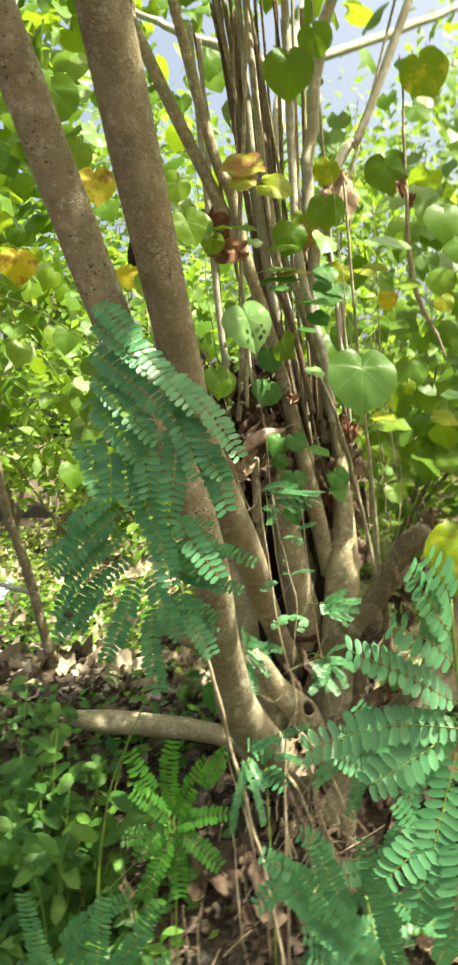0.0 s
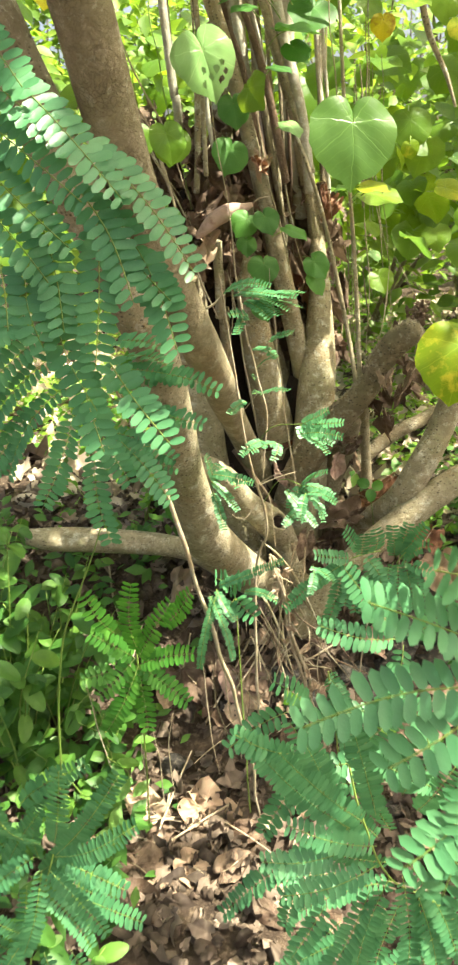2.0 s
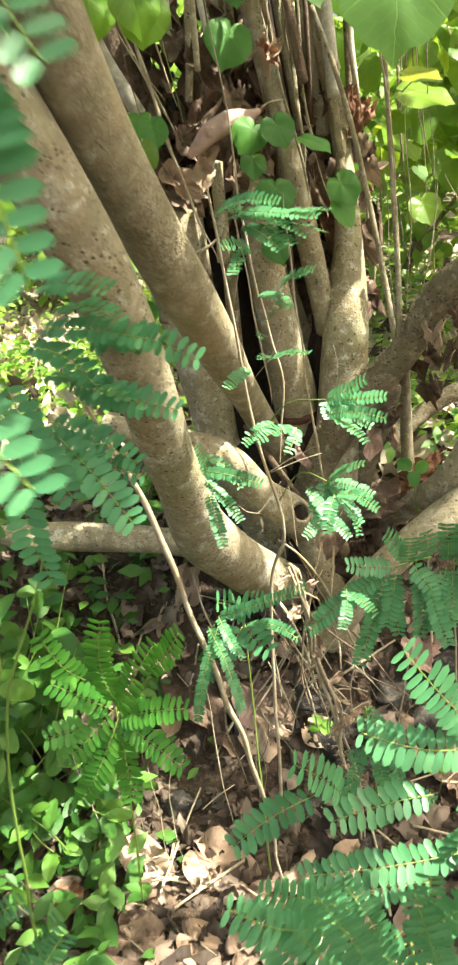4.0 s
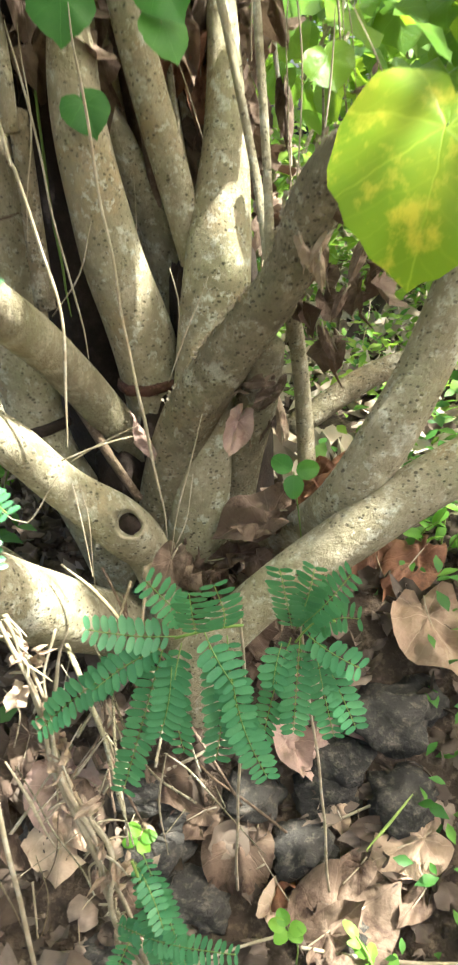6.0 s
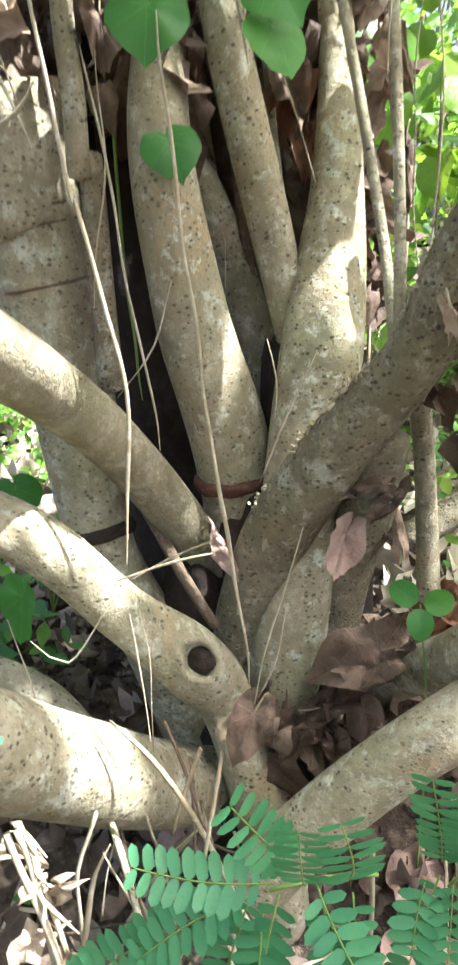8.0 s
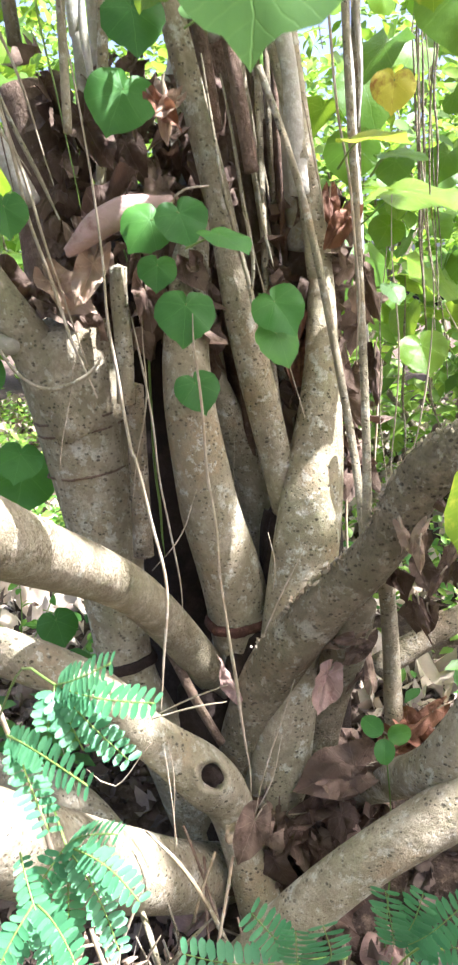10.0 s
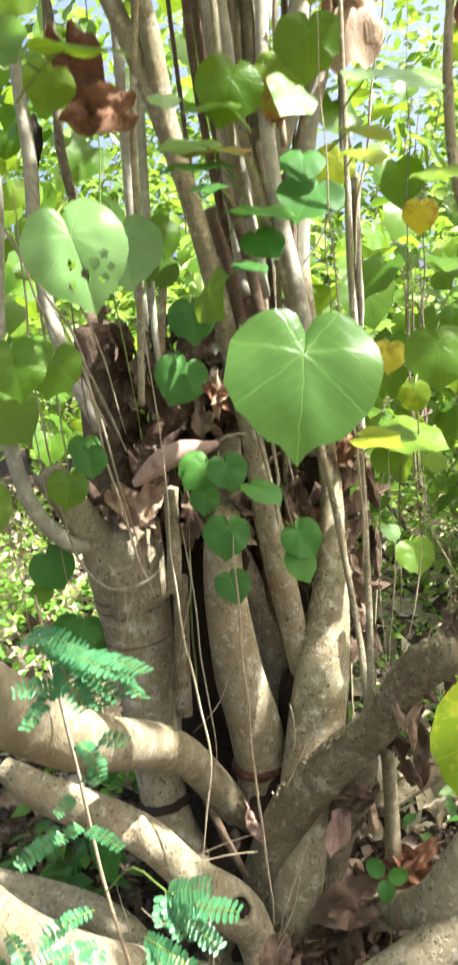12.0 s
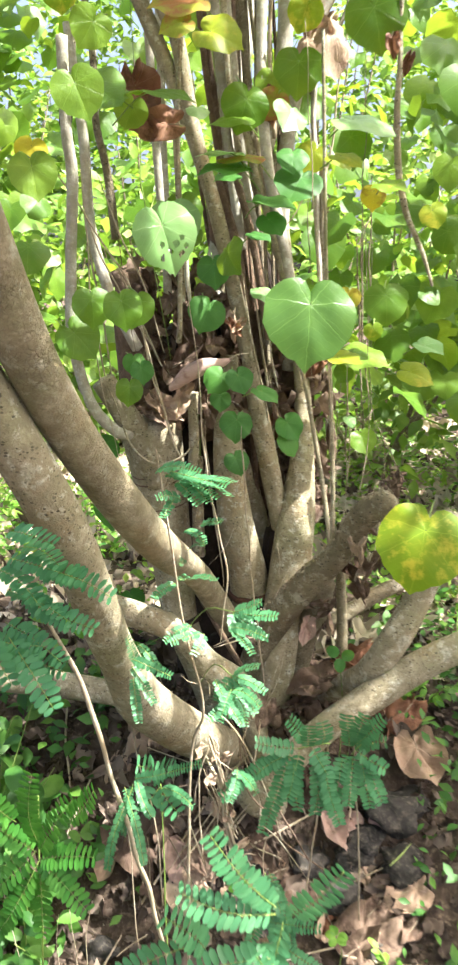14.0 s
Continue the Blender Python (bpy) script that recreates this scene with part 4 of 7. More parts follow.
limb("hanging_root", BARK_GREY, 6, (0.384, 2.5, 1.715, 0.006), (0.39, 2.5, 1.552, 0.006), (0.395, 2.5, 1.361, 0.006))
limb("hanging_root", TWIG, 6, (0.381, 2.5, 0.936, 0.003), (0.391, 2.5, 0.667, 0.003), (0.402, 2.5, 0.431, 0.003))
limb("hanging_root", TWIG, 6, (0.437, 2.5, 0.962, 0.0025), (0.439, 2.5, 0.836, 0.0025), (0.441, 2.5, 0.709, 0.0025))
limb("hanging_root", BARK_OLD, 6, (0.474, 2.8, 1.114, 0.003), (0.479, 2.8, 0.898, 0.003), (0.49, 2.8, 0.677, 0.003))
limb("hanging_root", BARK_OLD, 6, (0.525, 2.8, 0.97, 0.003), (0.543, 2.8, 0.855, 0.003), (0.574, 2.8, 0.754, 0.003))
limb("hanging_root", BARK_PALE, 6, (0.099, 1.98, 2.472, 0.00213), (0.093, 1.98, 1.972, 0.0025), (0.09, 1.98, 1.824, 0.0025), (0.084, 1.98, 1.628, 0.0025), (0.096, 1.98, 1.442, 0.0025))
limb("hanging_root", TWIG, 6, (-0.103, 2, 1.608, 0.002), (-0.06, 2, 1.493, 0.002), (0.011, 2, 1.339, 0.002), (0.053, 2, 1.209, 0.002))
limb("hanging_root", TWIG, 6, (-0.196, 1.98, 1.623, 0.002), (-0.14, 1.98, 1.534, 0.002), (-0.078, 1.98, 1.4, 0.002), (0.031, 1.98, 1.218, 0.002))
# climbing stem and the crumbling crest of the leaning log
limb("vine_stem", GREEN_TWIG, 6, (0.06, 2.2, 1.154, 0.0022), (0.075, 2.2, 1.101, 0.0022), (0.095, 2.2, 1.006, 0.0022), (0.098, 2.2, 0.833, 0.0022), (0.104, 2.2, 0.706, 0.0022), (0.115, 2.2, 0.64, 0.0022))
limb("vine_stem", GREEN_TWIG, 6, (0.668, 1.7, 0.192, 0.0018), (0.638, 1.65, 0.194, 0.0018), (0.617, 1.6, 0.212, 0.0018))


# the bundle of thin stems that rises through the middle
rt = random.Random(5)
for k in range(22):
    x, y = rt.uniform(0.2, 0.38), rt.uniform(2.3, 2.46)
    z = rt.uniform(0.5, 0.7)
    lean = rt.uniform(-0.24, -0.02)
    r = rt.uniform(0.005, 0.012)
    rows = [(x + lean * (h - z) * 0.8 + 0.015 * math.sin(h * 3 + k), y + 0.08 * (h - z) * rt.uniform(-1, 1), h, r * (1.15 - 0.15 * h)) for h in (z, 1.0, 1.4, 1.9, 2.6)]
    limb("stem", rt.choice((BARK_PALE, BARK, BARK_DEAD, BARK_OLD)), 9, *rows)

# the hollow knot, the dark joints and the growth rings
def ring(name, centre, axis, major, minor, material, squash=1.0, lump=0.15, seed=0.0):
    verts, faces = [], []
    m = Matrix.Translation(centre) @ Vector(axis).to_track_quat("Z", "Y").to_matrix().to_4x4()
    a_n, b_n = 28, 8
    for i in range(a_n):
        a = TAU * i / a_n
        for k in range(b_n):
            b = TAU * k / b_n
            f = 1 + lump * noise.noise((math.cos(a) * 2 + seed, math.sin(a) * 2, seed))
            r = major * f + minor * math.cos(b) * (1 + lump * noise.noise((a * 3, b, seed)))
            verts.append(m @ Vector((r * math.cos(a), r * math.sin(a) * squash, minor * math.sin(b) * 1.2)))
            faces.append((i * b_n + k, ((i + 1) % a_n) * b_n + k, ((i + 1) % a_n) * b_n + (k + 1) % b_n, i * b_n + (k + 1) % b_n))
    mesh = bpy.data.meshes.new(name)
    mesh.from_pydata(verts, [], faces)
    return part(name, mesh, material, tree)


def blob(name, centre, size, material, owner=None, seed=0.0, rough=0.25, label="", cuts=3):
    bm = bmesh.new()
    bmesh.ops.create_icosphere(bm, subdivisions=cuts, radius=1.0)
    for v in bm.verts:
        v.co *= 1 + rough * noise.noise(v.co * 1.7 + Vector((seed, 0, 0))) + rough * 0.35 * noise.noise(v.co * 5 + Vector((0, seed, 0)))
        v.co = Vector((v.co.x * size[0], v.co.y * size[1], v.co.z * size[2])) + Vector(centre)
    return part(name, bm, material, owner, label)


# near-black plug put into the carved hole to darken its inside
blob("knot_hollow", KNOT - KNOT_OUT * 0.021, (0.02, 0.017, 0.022), NEAR_BLACK, tree, 2.0, 0.3)
ring("joint_scar", (0.234, 2.214, 0.53), (-0.06, -0.07, 1), 0.0495, 0.008, JOINT, 1.0, 0.22, 1.0)
ring("joint_scar", (0.057, 2.141, 0.466), (-0.23, 0.07, 1), 0.047, 0.008, NEAR_BLACK, 1.0, 0.15, 5.0)
for k, z in enumerate((0.80, 0.87, 0.89)):
    ring("growth_ring", (0.003 - 0.112 * (z - 0.803), 2.16 - 0.13 * (z - 0.803), z), (-0.11, -0.13, 1), 0.0675 + 0.057 * (z - 0.803), 0.0016, BARK_DEAD, 1.0, 0.09, k)
# added near-black lumps that fill and darken the hollows between stem feet
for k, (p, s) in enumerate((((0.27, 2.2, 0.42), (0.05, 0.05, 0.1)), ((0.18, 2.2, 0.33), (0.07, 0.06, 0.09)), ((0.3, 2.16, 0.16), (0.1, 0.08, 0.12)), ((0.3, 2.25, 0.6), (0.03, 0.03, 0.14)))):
    blob("rotten_heartwood", p, s, NEAR_BLACK, tree, k * 2.3, 0.4)


# the crumbling crest along the leaning log and its broken end
rc = random.Random(14)


def crumbs(label, places, size, material):
    """Loose splinters and crumbs of rotten bark, too small to pick apart."""
    bm = bmesh.new()
    for p in places:
        m = Matrix.Translation(p) @ Matrix.Rotation(rc.uniform(0, TAU), 4, (rc.gauss(0, 1), rc.gauss(0, 1), rc.gauss(0, 1)))
        grown = bmesh.ops.create_icosphere(bm, subdivisions=1, radius=1.0)["verts"]
        s = rc.uniform(*size)
        wide, thick, tall = s * rc.uniform(0.5, 1.1), s * rc.uniform(0.25, 0.6), s * rc.uniform(0.8, 2.0)
        for v in grown:
            f = rc.uniform(0.7, 1.3)
            v.co = m @ Vector((v.co.x * wide * f, v.co.y * thick * f, v.co.z * tall * f))
    return tagged(part("crumbling_bark", bm, material, tree, smooth=False), label, kind="stuff")


crest = glide([(x - 0.84 * r, y - 0.25 * r, z + 0.53 * r, 0.0) for x, y, z, r in STEMS["L"][2][2:]], 0.002)
crumbs("crumbling bark along the log's crest", [Vector(row[:3]) + Vector((rc.gauss(0, 0.0025), rc.gauss(0, 0.007), rc.gauss(0, 0.0025))) for row in crest if noise.noise(Vector(row[:3]) * 14) > -0.25], (0.0018, 0.0042), TWIG)
crumbs("broken reddish wood at the log's end", [Vector((0.596 + rc.gauss(0, 0.014), 1.985 + rc.gauss(0, 0.018), 0.925 + rc.gauss(0, 0.012))) for _ in range(70)], (0.003, 0.009), BARK_DEAD)


def leaf_axes(base, tip, face):
    length = (Vector(tip) - Vector(base)).length
    return leaf_pose(base, length, face, Vector(tip) - Vector(base))


leaf_count = [0]


def heart(base, tip, face, material, fold=None, curl=None, holes=False, full=False, slim=1.0):
    """A single leaf with its stalk, held by the tree."""
    leaf_count[0] += 1
    rnd = random.Random(leaf_count[0])
    fold = rnd.uniform(0.0, 0.3) if fold is None else fold
    curl = rnd.uniform(0.05, 0.35) if curl is None else curl
    places, faces = heart_points(72 if holes else 36, 18 if holes else 7, fold, curl, rnd.uniform(0.02, 0.05), leaf_count[0], slim)
    if not full:
        base = Vector(base).lerp(Vector(tip), 0.28)
    if holes:
        eaten = ((0.18, -0.42, 0.06), (0.02, -0.5, 0.05), (0.32, -0.34, 0.045), (0.22, -0.62, 0.05), (-0.12, -0.36, 0.045), (0.36, -0.5, 0.04), (-0.2, -0.6, 0.045))
        faces = [f for f in faces if not any((places[list(f), 0].mean() - x) ** 2 + (places[list(f), 1].mean() - y) ** 2 < r * r * 1.6 for x, y, r in eaten)]
    m = leaf_axes(base, tip, face)
    ob = part("leaf", leaf_mesh("leaf", [(places, faces, m)], material), material, tree)
    back = m @ Vector((rnd.uniform(-0.15, 0.15), 0.25, -0.12))
    far = m @ Vector((rnd.uniform(-0.4, 0.4), 0.65, -0.55))
    part("leaf_stalk", tube([(*m.translation, 0.0011), (*back, 0.0012), (*far, 0.0015)], 5, 0.05, 0.02), GREEN_TWIG, ob)
    return ob


# heart-shaped leaves
heart((0.410, 1.63, 1.328), (0.402, 1.63, 1.212), (0.26, -0.99, 0.35), LEAF_BROAD, fold=0.12, curl=0.26, full=True, slim=1.02)
heart((0.127, 1.64, 1.494), (0.173, 1.64, 1.379), (0.53, -0.88, 0.17), LEAF_SUNLIT, holes=True, slim=0.95)
heart((0.16, 2.02, 1.429), (0.176, 2, 1.355), (0.39, -0.95, 0.27), LEAF_DEEP)
heart((0.164, 2, 1.335), (0.138, 1.98, 1.254), (0.4, -0.95, 0.34), LEAF_DEEP)
heart((0.223, 2.02, 1.075), (0.222, 2, 0.999), (0.34, -0.95, 0.55), LEAF_DEEP, fold=0.05)
heart((0.203, 2.09, 0.96), (0.231, 2.07, 0.905), (0.34, -0.93, 0.62), LEAF_DEEP)
heart((0.223, 1.98, 1.179), (0.251, 1.96, 1.123), (0.36, -0.96, 0.47), LEAF_DEEP)
heart((0.196, 2, 1.174), (0.16, 1.98, 1.12), (0.37, -0.95, 0.47), LEAF_DEEP)
heart((0.275, 1.95, 1.144), (0.327, 1.93, 1.105), (0.3, -0.3, 0.9), LEAF_DEEP)
heart((0.181, 2.03, 1.119), (0.184, 2.01, 1.071), (0.37, -0.95, 0.51), LEAF_DEEP)
heart((0.333, 2, 1.069), (0.377, 1.98, 1.021), (0.26, -0.96, 0.56), LEAF_DEEP)
heart((0.243, 2, 1.774), (0.223, 1.98, 1.676), (0.32, -0.91, 0.01), LEAF)
heart((0.255, 1.98, 1.709), (0.158, 1.96, 1.688), (0.1, -0.35, 0.9), LEAF)
heart((0.29, 1.9, 1.616), (0.186, 1.88, 1.617), (0.1, -0.25, 0.95), LEAF_AUTUMN)
heart((0.262, 1.9, 1.53), (0.362, 1.88, 1.512), (0.1, -0.3, 0.95), LEAF_DEEP)
heart((0.248, 1.98, 1.476), (0.302, 1.96, 1.457), (0.1, -0.3, 0.95), LEAF_DEEP)
heart((0.188, 1.98, 1.451), (0.246, 1.96, 1.387), (-0.7, -0.6, 0.3), LEAF)
heart((0.219, 2.02, 1.608), (0.17, 2, 1.575), (0.1, -0.35, 0.9), LEAF_DEEP)
heart((0.151, 1.85, 1.856), (0.086, 1.83, 1.833), (0.1, -0.7, 0.5), LEAF_AUTUMN)
heart((0.166, 1.83, 1.832), (0.257, 1.81, 1.804), (0.1, -0.7, 0.5), LEAF_LIME)
heart((0.08, 2.05, 1.566), (0.11, 2.03, 1.487), (0.44, -0.92, 0.17), LEAF)
heart((0.115, 2.05, 1.499), (0.085, 2.03, 1.447), (0.42, -0.94, 0.22), LEAF)
heart((0.061, 1.63, 1.349), (0.076, 1.63, 1.275), (0.6, -0.87, 0.33), LEAF)
heart((-0.006, 1.66, 1.352), (0.014, 1.64, 1.28), (0.63, -0.85, 0.33), LEAF)
heart((0.047, 1.7, 1.706), (0.013, 1.68, 1.647), (0.1, -0.5, 0.8), LEAF)
heart((0.048, 1.8, 1.711), (0.034, 1.78, 1.648), (0.52, -0.85, 0.02), LEAF)
heart((0.056, 1.75, 1.718), (0.178, 1.73, 1.666), (0, -0.25, 0.95), LEAF)
heart((-0.024, 2, 1.205), (-0.013, 1.98, 1.153), (0.52, -0.9, 0.44), LEAF_DEEP)
heart((-0.172, 1.9, 1.135), (-0.157, 1.88, 1.028), (0.64, -0.83, 0.5), LEAF)
heart((-0.14, 2.05, 0.984), (-0.083, 2.03, 0.925), (0.6, -0.7, 0.2), LEAF_DEEP)
heart((-0.083, 2.1, 0.848), (-0.092, 2.08, 0.78), (0.51, -0.86, 0.67), LEAF_DEEP)
heart((-0.145, 2.05, 0.923), (-0.131, 2.03, 0.888), (0.56, -0.84, 0.62), LEAF)
heart((-0.173, 1.95, 1.269), (-0.082, 1.93, 1.214), (0.63, -0.85, 0.39), LEAF)
heart((0.518, 1.85, 1.565), (0.567, 1.83, 1.523), (-0.1, -0.4, 0.9), LEAF_LIME)
heart((0.472, 2.2, 1.364), (0.471, 2.18, 1.306), (0.15, -1, 0.32), LEAF_YELLOW)
heart((0.516, 2.2, 1.6), (0.52, 2.18, 1.543), (0.12, -0.98, 0.16), LEAF_YELLOW)
heart((0.438, 1.9, 1.22), (0.508, 1.88, 1.202), (0, -0.3, 0.95), LEAF_LIME)
heart((0.467, 2, 1.214), (0.524, 1.98, 1.224), (0, -0.3, 0.95), LEAF)
heart((0.383, 2.2, 1.691), (0.35, 2.18, 1.626), (0.21, -0.96, 0.1), LEAF_LIME)
heart((0.331, 2.1, 1.673), (0.332, 2.08, 1.602), (0.15, -0.72, 0.68), LEAF_DEEP)
heart((0.477, 2.2, 1.171), (0.455, 2.18, 1.129), (0.14, -0.99, 0.46), LEAF)
heart((0.517, 2.2, 1.01), (0.537, 2.18, 0.945), (0.11, -0.98, 0.57), LEAF)
heart((0.546, 1.9, 1.37), (0.556, 1.88, 1.283), (0.09, -1, 0.31), LEAF)
heart((0.482, 2, 1.075), (0.501, 1.98, 1.054), (0.4, -0.5, 0.7), LEAF_SUNLIT)
heart((0.265, 2.2, 1.86), (0.288, 2.18, 1.774), (0.28, -0.92, 0), LEAF)
heart((0.351, 2.2, 2.005), (0.329, 2.18, 1.927), (0.22, -0.89, -0.08), LEAF_LIME)
heart((0.29, 2.18, 1.806), (0.257, 2.16, 1.74), (0.27, -0.93, 0.03), LEAF_AUTUMN)
heart((-0.053, 1.9, 1.896), (-0.091, 1.88, 1.82), (0.53, -0.8, -0.06), LEAF)
heart((-0.221, 2.1, 2.042), (-0.19, 2.08, 1.963), (0.56, -0.78, -0.08), LEAF_LIME)
heart((-0.138, 2.2, 0.816), (-0.155, 2.18, 0.699), (0.59, -0.85, 0.55), LEAF_DEEP)
heart((-0.11, 2.2, 0.52), (-0.078, 2.18, 0.458), (0.54, -0.81, 0.74), LEAF_DEEP)
heart((-0.042, 2.1, 0.406), (-0.051, 2.08, 0.307), (-0.5, -0.8, 0.2), LEAF_DEEP)
heart((-0.005, 1.9, 1.157), (0.002, 1.88, 1.096), (0.63, -0.85, 0.28), LEAF)
heart((0.004, 1.95, 1.191), (0.025, 1.93, 1.142), (0.6, -0.86, 0.25), LEAF_DEEP)
heart((0.52, 1.7, 1.294), (0.528, 1.68, 1.266), (0.12, -0.96, 0.06), LEAF_LIME)
heart((0.648, 1.72, 0.897), (0.627, 1.72, 0.77), (-0.05, -0.97, 0.54), LEAF_LIME, fold=0.05, full=True)
heart((0.337, 2, 1.03), (0.375, 1.98, 0.983), (0.6, -0.6, 0.5), LEAF_DEEP)
heart((0.092, 1.9, 1.533), (0.116, 1.88, 1.425), (0.22, -0.98, 0.21), LEAF_SUNLIT)
heart((0.128, 2, 1.744), (0.137, 1.98, 1.698), (0.2, -0.5, 0.8), LEAF_SUNLIT)
heart((0.249, 1.9, 1.627), (0.145, 1.88, 1.614), (0.1, -0.1, 1), LEAF_SUNLIT)
heart((0.264, 1.9, 1.603), (0.153, 1.88, 1.574), (0.1, -0.3, 0.95), LEAF_DEEP)
heart((0.175, 1.9, 1.903), (0.049, 1.88, 1.891), (0.1, -0.6, 0.6), LEAF_AUTUMN)
heart((-0.032, 1.7, 1.728), (0.059, 1.68, 1.661), (0.1, -0.6, 0.6), LEAF)
heart((0.06, 1.75, 1.349), (0.053, 1.73, 1.273), (0.25, -0.99, 0.3), LEAF)
heart((-0.207, 1.6, 1.824), (-0.19, 1.58, 1.736), (0.39, -0.9, 0.04), LEAF_YELLOW)
heart((-0.206, 1.9, 1.662), (-0.212, 1.88, 1.595), (0.36, -0.95, 0.15), LEAF_YELLOW)
heart((-0.536, 1.9, 1.732), (-0.524, 1.88, 1.628), (0.49, -0.89, 0.13), LEAF_YELLOW)
heart((0.255, 1.7, 2.102), (0.26, 1.7, 1.981), (0.15, -0.9, -0.08), LEAF)
heart((0.31, 1.8, 2.198), (0.338, 1.78, 2.117), (0.12, -0.89, -0.1), LEAF)
heart((-0.334, 1.7, 2.106), (-0.35, 1.7, 1.967), (0.42, -0.85, -0.06), LEAF)
heart((-0.266, 1.7, 1.931), (-0.294, 1.68, 1.856), (0.4, -0.89, 0.01), LEAF)
heart((0.555, 1.7, 2.058), (0.598, 1.68, 1.955), (-0.01, -0.91, -0.06), LEAF_LIME)
heart((0.487, 1.9, 1.908), (0.515, 1.88, 1.795), (0.03, -0.95, 0.04), LEAF)
heart((0.339, 2.1, 1.871), (0.337, 2.08, 1.765), (0.1, -0.96, 0.08), LEAF)
heart((0.361, 2.1, 1.632), (0.325, 2.08, 1.528), (0.15, -0.72, 0.68), LEAF_DEEP)
heart((0.426, 2, 1.643), (0.457, 1.98, 1.589), (0.1, -0.4, 0.9), LEAF_LIME)
heart((0.01, 1.55, 1.692), (0.052, 1.53, 1.619), (0.4, -0.93, 0.14), LEAF)
heart((-0.087, 1.6, 1.577), (-0.064, 1.58, 1.498), (0.46, -0.93, 0.23), LEAF)
heart((0.292, 1.9, 1.508), (0.332, 1.88, 1.46), (0.15, -0.72, 0.68), LEAF_DEEP)
heart((0.283, 1.9, 1.364), (0.311, 1.88, 1.316), (0.3, -0.4, 0.8), LEAF_SUNLIT)
heart((0.342, 2, 1.739), (0.308, 1.98, 1.667), (0.5, -0.5, 0.5), LEAF_SUNLIT)
heart((0.44, 1.8, 1.678), (0.54, 1.78, 1.613), (0.1, -0.4, 0.9), LEAF_SUNLIT)
heart((0.432, 1.8, 1.607), (0.488, 1.78, 1.573), (0.1, -0.4, 0.9), LEAF_LIME)
heart((0.573, 1.7, 1.21), (0.64, 1.68, 1.206), (0.1, -0.5, 0.8), LEAF_LIME)
heart((0.616, 1.8, 1.512), (0.633, 1.78, 1.469), (-0.03, -0.99, 0.28), LEAF_LIME)
heart((0.601, 1.7, 1.266), (0.648, 1.68, 1.236), (0.1, -0.4, 0.9), LEAF_SUNLIT)
heart((0.46, 2.2, 1.21), (0.581, 2.18, 1.185), (0.1, -0.4, 0.9), LEAF)


def dead_leaf(base, tip, face, shape, material):
    """A withered leaf caught between the stems."""
    leaf_count[0] += 1
    rnd = random.Random(leaf_count[0])
    if shape == "rolled":
        places, faces = heart_points(28, 6, -1.3, rnd.uniform(0.1, 0.5), 0.05, leaf_count[0], 0.26)
    elif shape == "cap":
        places, faces = heart_points(28, 6, -0.75, 0.75, 0.1, leaf_count[0], 0.8)
    else:
        places, faces = heart_points(28, 6, rnd.uniform(0.4, 1.3), rnd.uniform(-0.6, 0.8), rnd.uniform(0.1, 0.24), leaf_count[0], rnd.uniform(0.36, 0.6))
    crumpled((places, faces), leaf_count[0], 0.24)
    ob = part("dead_leaf", leaf_mesh("dead_leaf", [(places, faces, leaf_axes(base, tip, face))], material), material)
    m = leaf_axes(base, tip, face)
    part("leaf_stalk", tube([(*m.translation, 0.0012), (*(m @ Vector((0.03, 0.2, 0.05))), 0.0013), (*(m @ Vector((0.1, 0.42, 0.02))), 0.0013)], 5, 0.05, 0.02), TWIG, ob)
    return tagged(ob, LABELS_DEAD[material.name], "leaf", "withered leaves in the tree")


LABELS_DEAD = {"dead_leaf": "crumpled dark brown dead leaf caught between stems", "tan_leaf": "curled pale tan dry leaf caught between stems",
               "rust_leaf": "rust-brown withered leaf hanging in the tree", "pink_leaf": "ribbed pinkish dry leaf lodged in the fork"}

dead_leaf((0.089, 2.02, 1.288), (0.13, 2.01, 1.226), (0.51, -0.9, 0.12), "curled", LEAF_DEAD)
dead_leaf((0.09, 2.05, 1.309), (0.073, 2.04, 1.261), (0.49, -0.9, 0.11), "rolled", LEAF_DEAD)
dead_leaf((0.018, 2.05, 1.086), (0.079, 2.04, 1.042), (0.55, -0.89, 0.3), "curled", LEAF_TAN)
dead_leaf((0.088, 2.03, 1.111), (0.06, 2.02, 1.043), (0.51, -0.91, 0.28), "curled", LEAF_TAN)
dead_leaf((-0.08, 2.08, 1.097), (-0.026, 2.07, 1.041), (0.61, -0.86, 0.29), "curled", LEAF_DEAD)
dead_leaf((-0.029, 2.1, 1.077), (-0.079, 2.09, 1.054), (0.57, -0.88, 0.31), "curled", LEAF_DEAD)
dead_leaf((0.038, 2.1, 1.149), (0.09, 2.09, 1.094), (0.52, -0.91, 0.25), "curled", LEAF_DEAD)
dead_leaf((0.135, 2.1, 1.075), (0.146, 2.09, 1.012), (0.45, -0.94, 0.31), "curled", LEAF_DEAD)
dead_leaf((0.424, 2.15, 0.534), (0.456, 2.14, 0.478), (0.19, -0.89, 0.74), "curled", LEAF_DEAD)
dead_leaf((0.434, 2.16, 0.497), (0.416, 2.15, 0.445), (0.18, -0.88, 0.76), "curled", LEAF_DEAD)
